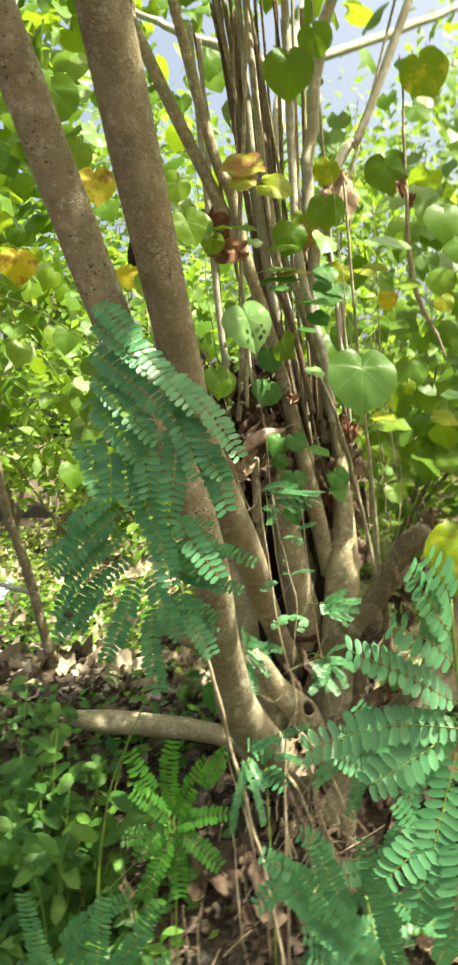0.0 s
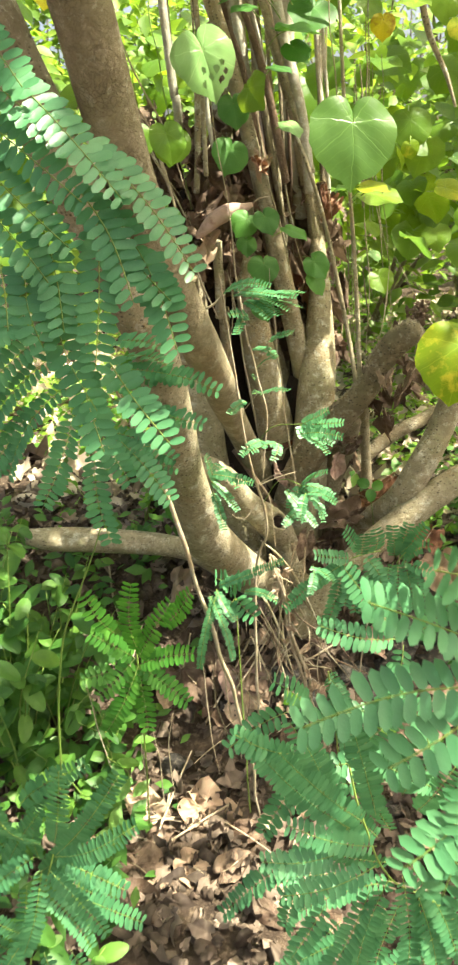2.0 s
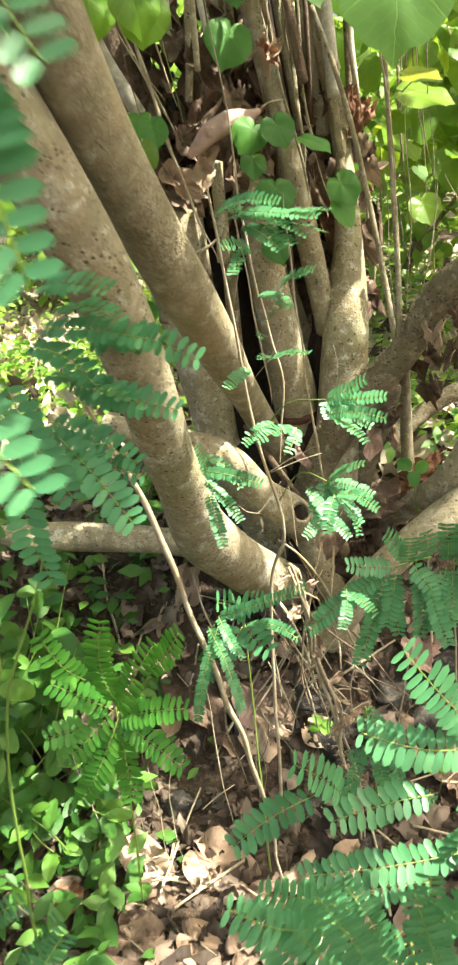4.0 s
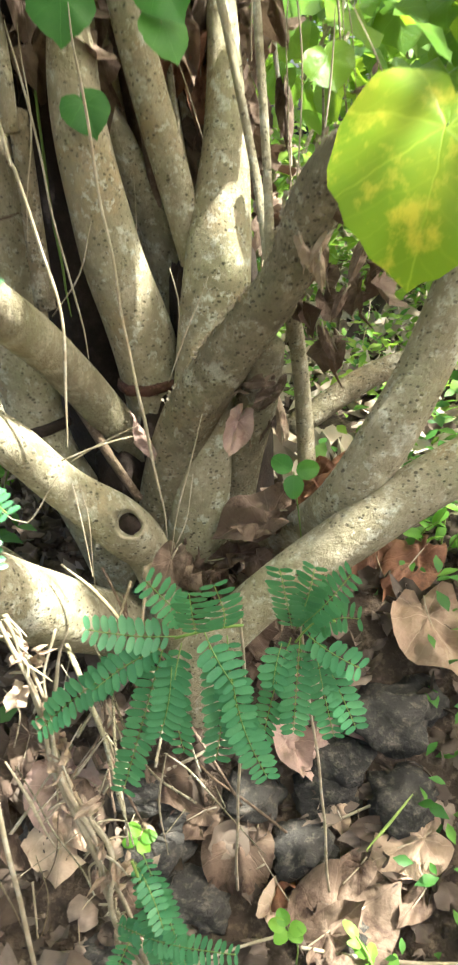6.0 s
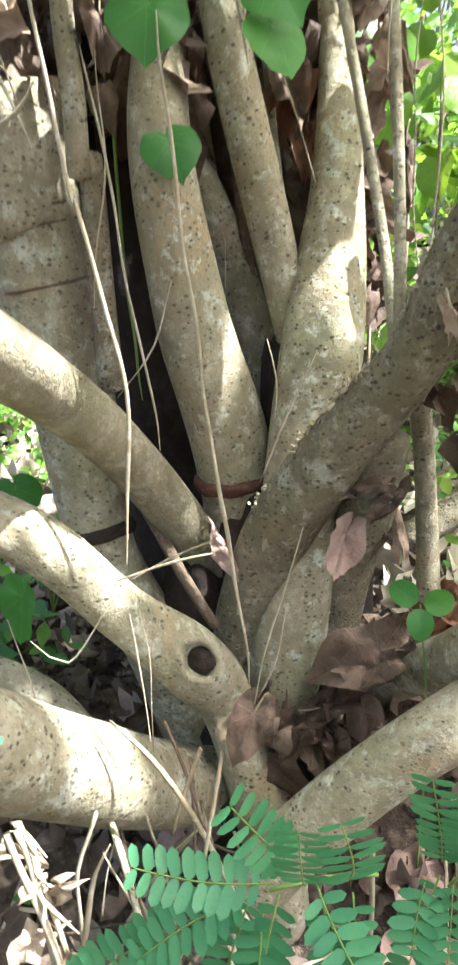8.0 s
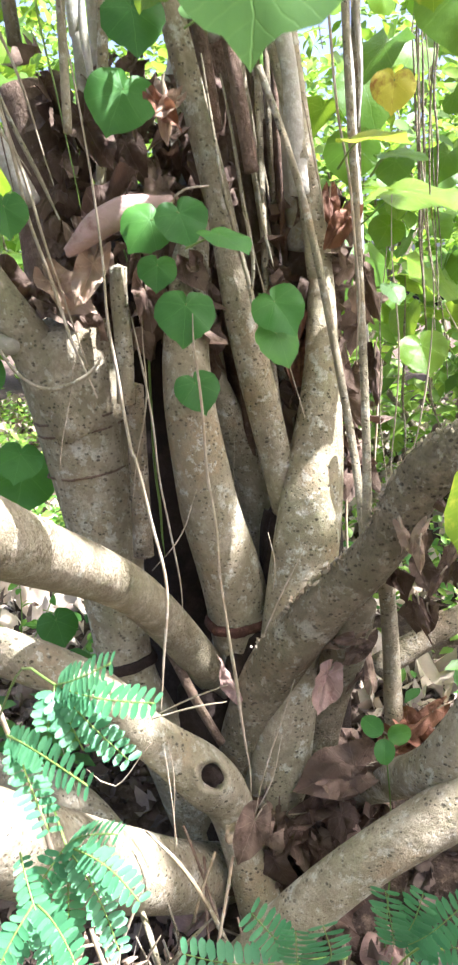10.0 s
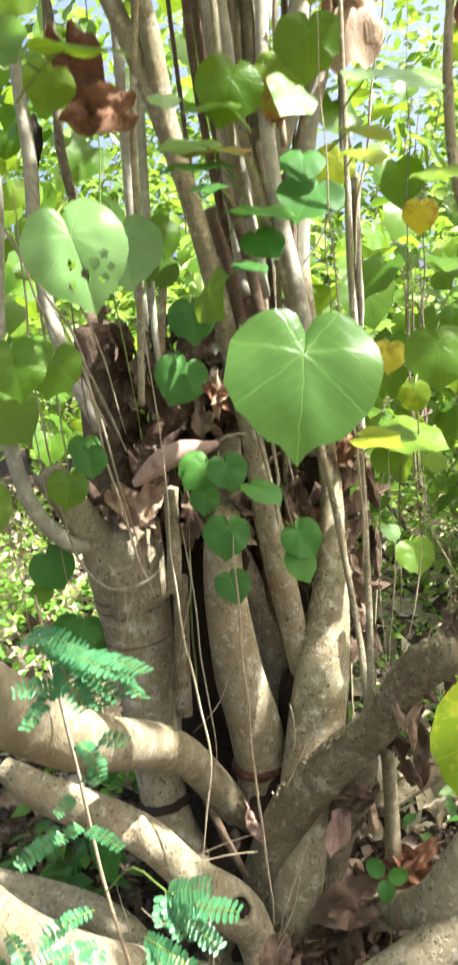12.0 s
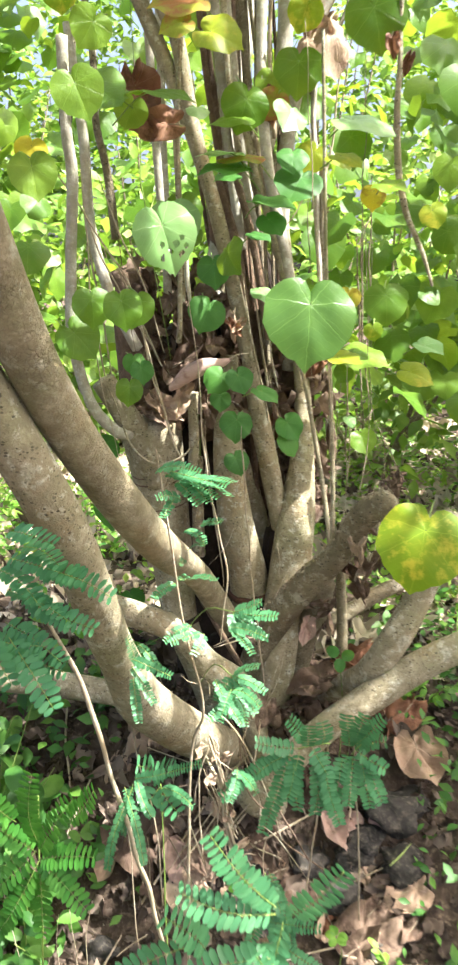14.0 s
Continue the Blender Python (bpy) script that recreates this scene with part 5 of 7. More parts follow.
dead_leaf((0.564, 2.2, 0.404), (0.507, 2.19, 0.337), (0.08, -0.86, 0.81), "rolled", LEAF_RUST)
dead_leaf((0.526, 2.2, 0.375), (0.578, 2.19, 0.32), (0.11, -0.85, 0.82), "curled", LEAF_RUST)
dead_leaf((0.496, 2.2, 0.335), (0.538, 2.19, 0.313), (0.13, -0.84, 0.84), "curled", LEAF_RUST)
dead_leaf((0.444, 2.1, 0.323), (0.386, 2.09, 0.308), (0.17, -0.81, 0.88), "curled", LEAF_DEAD)
dead_leaf((0.318, 1.975, 0.325), (0.296, 1.962, 0.265), (0.28, -0.86, 0.6), "curled", LEAF_DEAD)
blob("branch_stub", (0.285, 1.962, 0.307), (0.011, 0.011, 0.012), TWIG, tree, 3.0, 0.6)
dead_leaf((0.516, 2, 0.786), (0.511, 1.992, 0.744), (0.12, -0.95, 0.6), "rolled", LEAF_TAN)
dead_leaf((0.531, 2, 0.787), (0.537, 1.992, 0.739), (0.1, -0.95, 0.6), "rolled", LEAF_DEAD)
dead_leaf((0.55, 2, 0.887), (0.549, 1.992, 0.827), (0.09, -0.98, 0.5), "rolled", LEAF_DEAD)
dead_leaf((0.442, 2.4, 0.962), (0.451, 2.39, 0.88), (0.17, -0.99, 0.39), "rolled", LEAF_DEAD)
dead_leaf((0.421, 2.4, 1.107), (0.451, 2.39, 1.023), (0.18, -1, 0.29), "rolled", LEAF_DEAD)
dead_leaf((0.408, 2.25, 1.18), (0.372, 2.24, 1.135), (0.2, -0.99, 0.23), "curled", LEAF_RUST)
dead_leaf((0.379, 2.25, 1.209), (0.386, 2.24, 1.162), (0.23, -0.99, 0.2), "curled", LEAF_RUST)
dead_leaf((0.296, 2.28, 1.049), (0.32, 2.27, 0.968), (0.29, -0.98, 0.33), "curled", LEAF_DEAD)
dead_leaf((0.282, 2.3, 1.109), (0.315, 2.29, 1.089), (0.3, -0.98, 0.28), "curled", LEAF_DEAD)
dead_leaf((0.303, 2.3, 1.028), (0.273, 2.29, 0.945), (0.28, -0.98, 0.35), "curled", LEAF_RUST)
dead_leaf((0.325, 2.3, 0.986), (0.338, 2.29, 0.882), (0.26, -0.98, 0.38), "curled", LEAF_RUST)
dead_leaf((0.223, 1.95, 1.291), (0.233, 1.94, 1.237), (0.42, -0.93, 0.1), "rolled", LEAF_TAN)
dead_leaf((0.238, 1.95, 1.283), (0.214, 1.94, 1.259), (0.4, -0.93, 0.1), "curled", LEAF_TAN)
dead_leaf((0.218, 1.94, 1.279), (0.252, 1.93, 1.255), (0.42, -0.93, 0.11), "curled", LEAF_RUST)
dead_leaf((0.378, 2.33, 1.986), (0.304, 2.32, 1.907), (0.2, -0.91, -0.09), "rolled", LEAF_TAN)
dead_leaf((0.39, 2.33, 1.973), (0.412, 2.32, 1.914), (0.19, -0.92, -0.09), "rolled", LEAF_TAN)
dead_leaf((0.355, 2.32, 1.969), (0.383, 2.31, 1.88), (0.21, -0.92, -0.09), "curled", LEAF_TAN)
dead_leaf((0.021, 1.9, 1.755), (0.06, 1.89, 1.655), (0.5, -0.85, -0.03), "curled", LEAF_RUST)
dead_leaf((0.088, 1.9, 1.681), (0.008, 1.89, 1.666), (0.46, -0.89, 0.01), "curled", LEAF_RUST)
dead_leaf((0.251, 2.2, 1.796), (0.279, 2.19, 1.735), (0.29, -0.93, -0.01), "curled", LEAF_RUST)
dead_leaf((0.57, 2, 1.813), (0.56, 1.99, 1.776), (0.08, -0.93, -0.07), "curled", LEAF_RUST)
dead_leaf((0.531, 1.9, 1.819), (0.538, 1.89, 1.786), (0.03, -0.97, 0.05), "curled", LEAF_RUST)
dead_leaf((0.075, 2.1, 1.183), (0.122, 2.09, 1.244), (0.28, -0.98, 0.42), "curled", LEAF_DEAD)
dead_leaf((-0.004, 2.1, 1.059), (0.075, 2.09, 1.017), (0.32, -0.96, 0.49), "curled", LEAF_DEAD)
dead_leaf((0.447, 2.1, 0.567), (0.411, 2.09, 0.563), (0.23, -0.97, 0.52), "curled", LEAF_DEAD)
dead_leaf((0.454, 2.1, 0.545), (0.425, 2.09, 0.525), (0.23, -0.96, 0.54), "curled", LEAF_DEAD)
dead_leaf((0.532, 1.97, 0.758), (0.537, 1.962, 0.722), (0.15, -1, 0.31), "rolled", LEAF_TAN)
dead_leaf((0.56, 2, 0.712), (0.546, 1.992, 0.68), (0.11, -1, 0.37), "rolled", LEAF_DEAD)
dead_leaf((0.535, 2.05, 0.649), (0.552, 2.042, 0.611), (0.14, -0.99, 0.44), "rolled", LEAF_DEAD)
dead_leaf((0.535, 1.98, 0.78), (0.516, 1.972, 0.749), (0.14, -1, 0.31), "rolled", LEAF_TAN)
dead_leaf((0.584, 1.98, 0.774), (0.567, 1.972, 0.73), (0.09, -1, 0.32), "rolled", LEAF_DEAD)
dead_leaf((0.523, 1.98, 0.825), (0.552, 1.972, 0.808), (0.16, -1, 0.26), "rolled", LEAF_DEAD)
dead_leaf((0.51, 1.98, 0.775), (0.529, 1.972, 0.74), (0.17, -1, 0.32), "rolled", LEAF_TAN)
dead_leaf((0.544, 1.98, 0.819), (0.576, 1.972, 0.795), (0.13, -1, 0.27), "rolled", LEAF_DEAD)
dead_leaf((0.497, 2.2, 0.351), (0.557, 2.19, 0.337), (0.17, -0.92, 0.69), "curled", LEAF_RUST)
dead_leaf((0.523, 2.2, 0.342), (0.58, 2.19, 0.375), (0.14, -0.92, 0.69), "curled", LEAF_RUST)

dead_leaf((0.258, 2.11, 0.452), (0.240, 2.10, 0.516), (0.75, -0.6, 0.3), "rolled", LEAF_PINK)
dead_leaf((0.405, 2.095, 0.505), (0.383, 2.075, 0.452), (0.35, -0.85, 0.35), "curled", LEAF_PINK)
dead_leaf((0.400, 2.120, 0.548), (0.458, 2.110, 0.574), (0.1, -0.8, 0.6), "curled", LEAF_TAN)
dead_leaf((0.458, 2.120, 0.559), (0.431, 2.110, 0.515), (0.1, -0.9, 0.4), "curled", LEAF_DEAD)
dead_leaf((0.466, 2.140, 0.482), (0.457, 2.130, 0.548), (0.2, -0.9, 0.3), "rolled", LEAF_TAN)
dead_leaf((0.449, 2.120, 0.335), (0.356, 2.110, 0.281), (0.1, -0.7, 0.7), "curled", LEAF_DEAD)
dead_leaf((0.376, 2.090, 0.264), (0.431, 2.080, 0.306), (0.2, -0.7, 0.6), "curled", LEAF_DEAD)

def cigar_leaf(left, right, wide, material):
    """A large dry leaf rolled up along its length, open below, with a pointed and a blunt end."""
    a, b = Vector(left), Vector(right)
    along = (b - a).normalized()
    up = (Vector((0, 0, 1)) - along * along.z).normalized()
    front = along.cross(up)
    verts, flat, faces, rows, cols = [], [], [], 30, 18
    for i in range(rows + 1):
        u = i / rows
        r = wide * min(1.0, math.sin(math.pi * min(1.0, 0.06 + u * 0.9)) ** 0.65)
        centre = a.lerp(b, u) + up * 0.012 * math.sin(u * math.pi) + Vector((0, 0, 0.004 * noise.noise((u * 4, 1, 2))))
        for k in range(cols + 1):
            w = k / cols
            angle = radians(-200 + 330 * w)
            grow = r * (0.72 + 0.38 * w) * (1 + 0.1 * noise.noise((u * 5, w * 4, 7)))
            verts.append(centre + up * math.cos(angle) * grow - front * math.sin(angle) * grow + along * 0.006 * noise.noise((w * 5, u, 3)))
            flat.append(((w - 0.5) * 0.9, -u))
            if i and k:
                n = len(verts) - 1
                faces.append((n, n - 1, n - cols - 2, n - cols - 1))
    mesh = bpy.data.meshes.new("dead_leaf")
    mesh.from_pydata(verts, [], faces)
    uv = mesh.uv_layers.new(name="UVMap")
    for loop in mesh.loops:
        uv.data[loop.index].uv = flat[loop.vertex_index]
    ob = part("dead_leaf", mesh, material)
    part("leaf_stalk", tube([(*b, 0.0018), (*(b + along * 0.02 + up * 0.004), 0.0016), (*(b + along * 0.05 - up * 0.006), 0.0014)], 5, 0.05, 0.02), TWIG, ob)
    return tagged(ob, "large brown dry leaf rolled up, lodged over the old trunk", "leaf", "withered leaves in the tree")


cigar_leaf((0.064, 2.000, 1.123), (0.198, 2.050, 1.191), 0.0225, LEAF_PINK)

dead_leaf((0.392, 2.280, 1.973), (0.372, 2.250, 1.864), (0.2, -0.75, 0.6), "cap", LEAF_TAN)

# the heap of withered leaves lodged behind the old trunk
rd = random.Random(31)
heap = []
for lo, hi, count in (((-0.06, 2.14, 0.98), (0.2, 2.36, 1.42), 120), ((0.26, 2.28, 0.75), (0.42, 2.45, 1.25), 70), ((0.34, 2.16, 0.05), (0.5, 2.32, 0.3), 50), ((0.5, 2.06, 0.6), (0.62, 2.14, 0.78), 8), ((0.28, 2.02, 0.06), (0.46, 2.14, 0.27), 45)):
    heap += crown_blades(count * 2, lo, hi, (0.025, 0.055), rd.randint(0, 999), DRY_HEARTS, 0.9)
part("withered_leaves", leaf_mesh("withered_leaves", heap, LEAF_DEAD), LEAF_DEAD, tree, "heap of dark brown withered leaves")

# ---- feathery shrubs ----
LEAFLET = (np.array([(0, 0, 0), (0.17, -0.12, 0.02), (0.225, -0.45, 0.03), (0.19, -0.82, 0.01), (0, -1, -0.03), (-0.19, -0.82, 0.01), (-0.225, -0.45, 0.03), (-0.17, -0.12, 0.02), (0, -0.5, -0.02)]), [(8, k, k + 1) for k in range(7)] + [(8, 7, 0)])
shrub_now = [None]


def feather_shrub(place, label):
    shrub_now[0] = thing("feathery_shrub", place, label, "shrub", "feathery shrubs")
    return shrub_now[0]


def stalk(*points, dry=False):
    skin = TWIG if dry else GREEN_TWIG
    return part("stalk", tube(points, 6, 0.06, 0.02, 0.003), skin, shrub_now[0])


pinna_count = [0]


FACING, FACING_LOW, SUNWARD = (0.06, -0.78, 0.62), (0.05, -0.68, 0.74), (0.42, -0.45, 0.79)


def pinna(base, tip, size, toward=None, material=None):
    """A rib with a double row of leaflets, drooping towards its tip."""
    pinna_count[0] += 1
    rnd = random.Random(pinna_count[0] * 7)
    material = material or FERN
    a, b = Vector(base), Vector(tip)
    length = (b - a).length
    along = (b - a).normalized()
    if toward:
        face = Vector(toward) + Vector((rnd.gauss(0, 0.16), rnd.gauss(0, 0.1), rnd.gauss(0, 0.16)))
        flat, arc = 0.35, rnd.uniform(0.02, 0.1)
    else:
        face = Vector((rnd.gauss(0.12, 0.24), -0.62 + rnd.gauss(0, 0.2), 0.8 + rnd.gauss(0, 0.12)))
        flat, arc = 0.7, rnd.uniform(0.06, 0.16)
    face = (face - along * face.dot(along)).normalized()
    across = along.cross(face).normalized()
    pairs = max(4, int(length / (size * 0.43)))
    arch = face * length * arc + across * length * rnd.uniform(-0.07, 0.07)
    rib, blades = [], []
    for k in range(pairs + 1):
        u = k / pairs
        p = a.lerp(b, u) + arch * math.sin(u * math.pi)
        rib.append((*p, 0.0008 * (1 - 0.6 * u)))
        if k == 0:
            continue
        s = size * min(1.0, 0.62 + 1.6 * u) * (1.0 if u < 0.75 else 1 - (u - 0.75) * 1.1)
        for side in (-1, 1):
            if rnd.random() < 0.02:
                continue
            way = across * side + along * rnd.uniform(0.2, 0.38) - face * rnd.uniform(-0.05, 0.3) * flat
            n = face + across * side * rnd.uniform(-0.45, 0.05) * flat + Vector((rnd.gauss(0, 0.12), rnd.gauss(0, 0.12), 0)) * flat
            blades.append((*LEAFLET, leaf_pose(p, s * rnd.uniform(0.88, 1.1), n, way)))
    ob = part("feather", leaf_mesh("feather", blades, material), material, shrub_now[0])
    part("rib", tube(rib, 4, 0.0, 0.02), GREEN_TWIG, ob)
    return ob


plant = feather_shrub((0.48, 1.74, -0.12), "low shrub with blue-green feathery leaves at the foot of the tree")
stalk((0.44, 1.78, -0.12, 0.0022), (0.452, 1.74, 0.1, 0.002), (0.473, 1.69, 0.33, 0.0018), (0.48, 1.65, 0.47, 0.0015), dry=True)
stalk((0.483, 1.650, 0.450, 0.0016), (0.463, 1.645, 0.449, 0.0016), (0.442, 1.635, 0.448, 0.0016), (0.419, 1.625, 0.445, 0.0016))
pinna((0.432, 1.635, 0.459), (0.401, 1.605, 0.522), 0.02, FACING_LOW)
pinna((0.416, 1.635, 0.440), (0.337, 1.605, 0.462), 0.02, FACING_LOW)
pinna((0.397, 1.635, 0.422), (0.267, 1.605, 0.326), 0.02, FACING_LOW)
pinna((0.403, 1.635, 0.428), (0.354, 1.605, 0.254), 0.02, FACING_LOW)
pinna((0.422, 1.635, 0.433), (0.425, 1.605, 0.320), 0.02, FACING_LOW)
pinna((0.446, 1.635, 0.448), (0.479, 1.605, 0.411), 0.02, FACING_LOW)
pinna((0.450, 1.635, 0.434), (0.459, 1.605, 0.315), 0.02, FACING_LOW)
pinna((0.469, 1.635, 0.446), (0.511, 1.605, 0.297), 0.02, FACING_LOW)
pinna((0.402, 1.635, 0.426), (0.335, 1.605, 0.388), 0.02, FACING_LOW)
pinna((0.411, 1.635, 0.418), (0.401, 1.605, 0.338), 0.02, FACING_LOW)
pinna((0.438, 1.635, 0.444), (0.441, 1.605, 0.512), 0.02, FACING_LOW)
pinna((0.467, 1.635, 0.425), (0.486, 1.605, 0.335), 0.02, FACING_LOW)
pinna((0.465, 1.635, 0.454), (0.465, 1.605, 0.523), 0.02, FACING_LOW)
plant = feather_shrub((0.53, 1.76, -0.12), "low shrub with blue-green feathery leaves on the stony slope")
stalk((0.575, 1.80, -0.12, 0.002), (0.556, 1.765, 0.15, 0.0019), (0.535, 1.725, 0.4, 0.0015), dry=True)
stalk((0.529, 1.720, 0.382, 0.0013), (0.549, 1.715, 0.412, 0.0013), (0.573, 1.710, 0.421, 0.0013))
pinna((0.524, 1.730, 0.393), (0.514, 1.700, 0.486), 0.02, FACING_LOW)
pinna((0.529, 1.730, 0.393), (0.587, 1.700, 0.486), 0.02, FACING_LOW)
pinna((0.539, 1.730, 0.388), (0.600, 1.700, 0.370), 0.02, FACING_LOW)
pinna((0.533, 1.730, 0.381), (0.529, 1.700, 0.272), 0.02, FACING_LOW)
pinna((0.548, 1.730, 0.383), (0.575, 1.700, 0.273), 0.02, FACING_LOW)
pinna((0.523, 1.730, 0.380), (0.495, 1.700, 0.263), 0.02, FACING_LOW)
pinna((0.529, 1.730, 0.399), (0.550, 1.700, 0.491), 0.02, FACING_LOW)
pinna((0.513, 1.730, 0.373), (0.506, 1.700, 0.336), 0.02, FACING_LOW)
pinna((0.553, 1.730, 0.396), (0.597, 1.700, 0.433), 0.02, FACING_LOW)
pinna((0.558, 1.730, 0.365), (0.599, 1.700, 0.288), 0.02, FACING_LOW)
plant = feather_shrub((0.192, 1.618, 0.3), "slender sapling with small feathery leaves rising past the stems")
stalk((0.199, 1.556, 0.72, 0.001), (0.25, 1.51, 0.79, 0.001), (0.306, 1.460, 0.810, 0.0009))
for tip in ((0.356, 1.440, 0.841), (0.383, 1.440, 0.818), (0.364, 1.440, 0.777), (0.334, 1.440, 0.779), (0.310, 1.440, 0.791)):
    pinna((0.306, 1.460, 0.810), tip, 0.0125, SUNWARD)
stalk((0.222, 1.575, 0.6, 0.001), (0.265, 1.51, 0.68, 0.001), (0.305, 1.460, 0.688, 0.0009))
for tip in ((0.354, 1.440, 0.722), (0.366, 1.440, 0.674), (0.350, 1.440, 0.631), (0.311, 1.440, 0.621), (0.283, 1.440, 0.650)):
    pinna((0.305, 1.460, 0.688), tip, 0.0125, SUNWARD)
pinna((0.192, 1.44, 1.063), (0.301, 1.4, 1.052), 0.0128, SUNWARD)
pinna((0.192, 1.44, 1.054), (0.287, 1.4, 1.031), 0.012, SUNWARD)
pinna((0.176, 1.44, 1.057), (0.258, 1.4, 1.07), 0.0112)
pinna((0.221, 1.44, 0.908), (0.225, 1.4, 0.914), 0.0072)
pinna((0.23, 1.44, 0.924), (0.268, 1.4, 0.95), 0.0072)
pinna((0.229, 1.44, 0.878), (0.225, 1.4, 0.886), 0.008)
pinna((0.234, 1.44, 0.874), (0.287, 1.4, 0.891), 0.008)
pinna((0.212, 1.44, 1.043), (0.257, 1.4, 1.018), 0.0121)
pinna((0.229, 1.44, 1.05), (0.313, 1.4, 1.057), 0.0121, SUNWARD)
pinna((0.232, 1.44, 1.044), (0.273, 1.4, 1.023), 0.0121, SUNWARD)
pinna((0.239, 1.44, 1.046), (0.309, 1.4, 1.034), 0.0121, SUNWARD)
pinna((0.21, 1.44, 1.018), (0.199, 1.4, 0.993), 0.0112)
pinna((0.22, 1.44, 1.012), (0.189, 1.4, 1.025), 0.0102)
pinna((0.253, 1.44, 0.971), (0.295, 1.4, 0.992), 0.0093)
stalk((0.192, 1.618, -0.15, 0.0035), (0.2, 1.6, 0.396, 0.003), (0.232, 1.571, 0.546, 0.0027), (0.197, 1.554, 0.736, 0.0024), (0.165, 1.483, 1.087, 0.0016), dry=True)
# shrub beside the path, nearest the camera on one side
plant = feather_shrub((0.62, 0.55, -0.3), "shrub with large blue-green feathery leaves beside the path")
stalk((0.602, 0.550, 0.051, 0.002), (0.469, 0.550, 0.752, 0.002), (0.448, 0.550, 0.901, 0.002), (0.440, 0.550, 0.975, 0.002), (0.438, 0.550, 1.028, 0.002))
pinna((0.444, 0.535, 0.911), (0.304, 0.505, 0.902), 0.0205, FACING)
pinna((0.440, 0.535, 0.934), (0.343, 0.505, 0.993), 0.0205, FACING)
pinna((0.437, 0.535, 0.971), (0.380, 0.505, 1.014), 0.0205, FACING)
pinna((0.438, 0.535, 0.889), (0.398, 0.505, 0.761), 0.0205, FACING)
pinna((0.435, 0.535, 0.997), (0.397, 0.505, 1.063), 0.0205, FACING)
pinna((0.443, 0.535, 0.865), (0.423, 0.505, 0.729), 0.0205, FACING)
pinna((0.427, 0.535, 0.902), (0.358, 0.505, 0.871), 0.0205, FACING)
pinna((0.435, 0.535, 1.029), (0.413, 0.505, 1.075), 0.0205, FACING)
pinna((0.427, 0.535, 0.835), (0.371, 0.505, 0.786), 0.0205, FACING)
plant = feather_shrub((-0.4, 0.9, -0.3), "feathery shrub hanging over the path in front of the stems")
stalk((-0.45, 0.85, -0.3, 0.004), (-0.43, 0.84, 0.7, 0.003), (-0.33, 0.82, 1.2, 0.002), (-0.13, 0.8, 1.38, 0.0013), (0.05, 0.78, 1.3, 0.001))
pinna((0.103, 0.775, 1.287), (0.220, 0.745, 1.161), 0.0195, FACING)
pinna((0.143, 0.775, 1.220), (0.202, 0.745, 1.097), 0.0195, FACING)
pinna((0.138, 0.775, 1.210), (0.130, 0.745, 1.085), 0.0195, FACING)
pinna((0.073, 0.775, 1.322), (0.166, 0.745, 1.220), 0.0195, FACING)
pinna((0.034, 0.775, 1.338), (0.127, 0.745, 1.259), 0.0195, FACING)
pinna((0.029, 0.775, 1.304), (0.134, 0.745, 1.218), 0.0195, FACING)
pinna((0.030, 0.775, 1.273), (0.119, 0.745, 1.184), 0.0195, FACING)
pinna((0.019, 0.775, 1.241), (0.098, 0.745, 1.157), 0.0195, FACING)
pinna((0.084, 0.775, 1.223), (0.106, 0.745, 1.117), 0.0195, FACING)
pinna((0.115, 0.775, 1.238), (0.168, 0.745, 1.139), 0.0195, FACING)
pinna((0.043, 0.775, 1.196), (0.057, 0.745, 1.118), 0.0195, FACING)
pinna((0.071, 0.775, 1.173), (0.086, 0.745, 1.103), 0.0195, FACING)
pinna((0.089, 0.775, 1.161), (0.127, 0.745, 1.045), 0.0195, FACING)
pinna((0.132, 0.775, 1.088), (0.189, 0.745, 1.014), 0.0195, FACING)
pinna((0.106, 0.775, 1.088), (0.129, 0.745, 1.007), 0.0195, FACING)
pinna((0.038, 0.775, 1.362), (0.098, 0.745, 1.302), 0.0195, FACING)
pinna((0.011, 0.775, 1.191), (0.045, 0.745, 1.118), 0.0195, FACING)
pinna((0.158, 0.775, 1.182), (0.200, 0.745, 1.138), 0.0195, FACING)
pinna((-0.044, 1.165, 1.056), (-0.172, 1.135, 0.948), 0.023, FACING)
pinna((-0.039, 1.165, 1.018), (-0.174, 1.135, 0.867), 0.023, FACING)
pinna((-0.034, 1.165, 0.970), (-0.131, 1.135, 0.841), 0.023, FACING)
pinna((-0.028, 1.165, 0.930), (-0.084, 1.135, 0.793), 0.023, FACING)
pinna((-0.007, 1.165, 0.940), (0.052, 1.135, 0.827), 0.023, FACING)
pinna((-0.002, 1.165, 0.879), (0.013, 1.135, 0.730), 0.023, FACING)
pinna((-0.118, 1.165, 1.019), (-0.184, 1.135, 0.968), 0.023, FACING)
pinna((0.038, 1.165, 0.879), (0.110, 1.135, 0.796), 0.023, FACING)
pinna((-0.088, 1.165, 0.940), (-0.180, 1.135, 0.824), 0.023, FACING)
pinna((-0.050, 1.165, 1.093), (-0.145, 1.135, 1.025), 0.023, FACING)
plant = feather_shrub((0.62, 0.95, -0.3), "spreading shrub with feathery leaves over the litter beside the path")
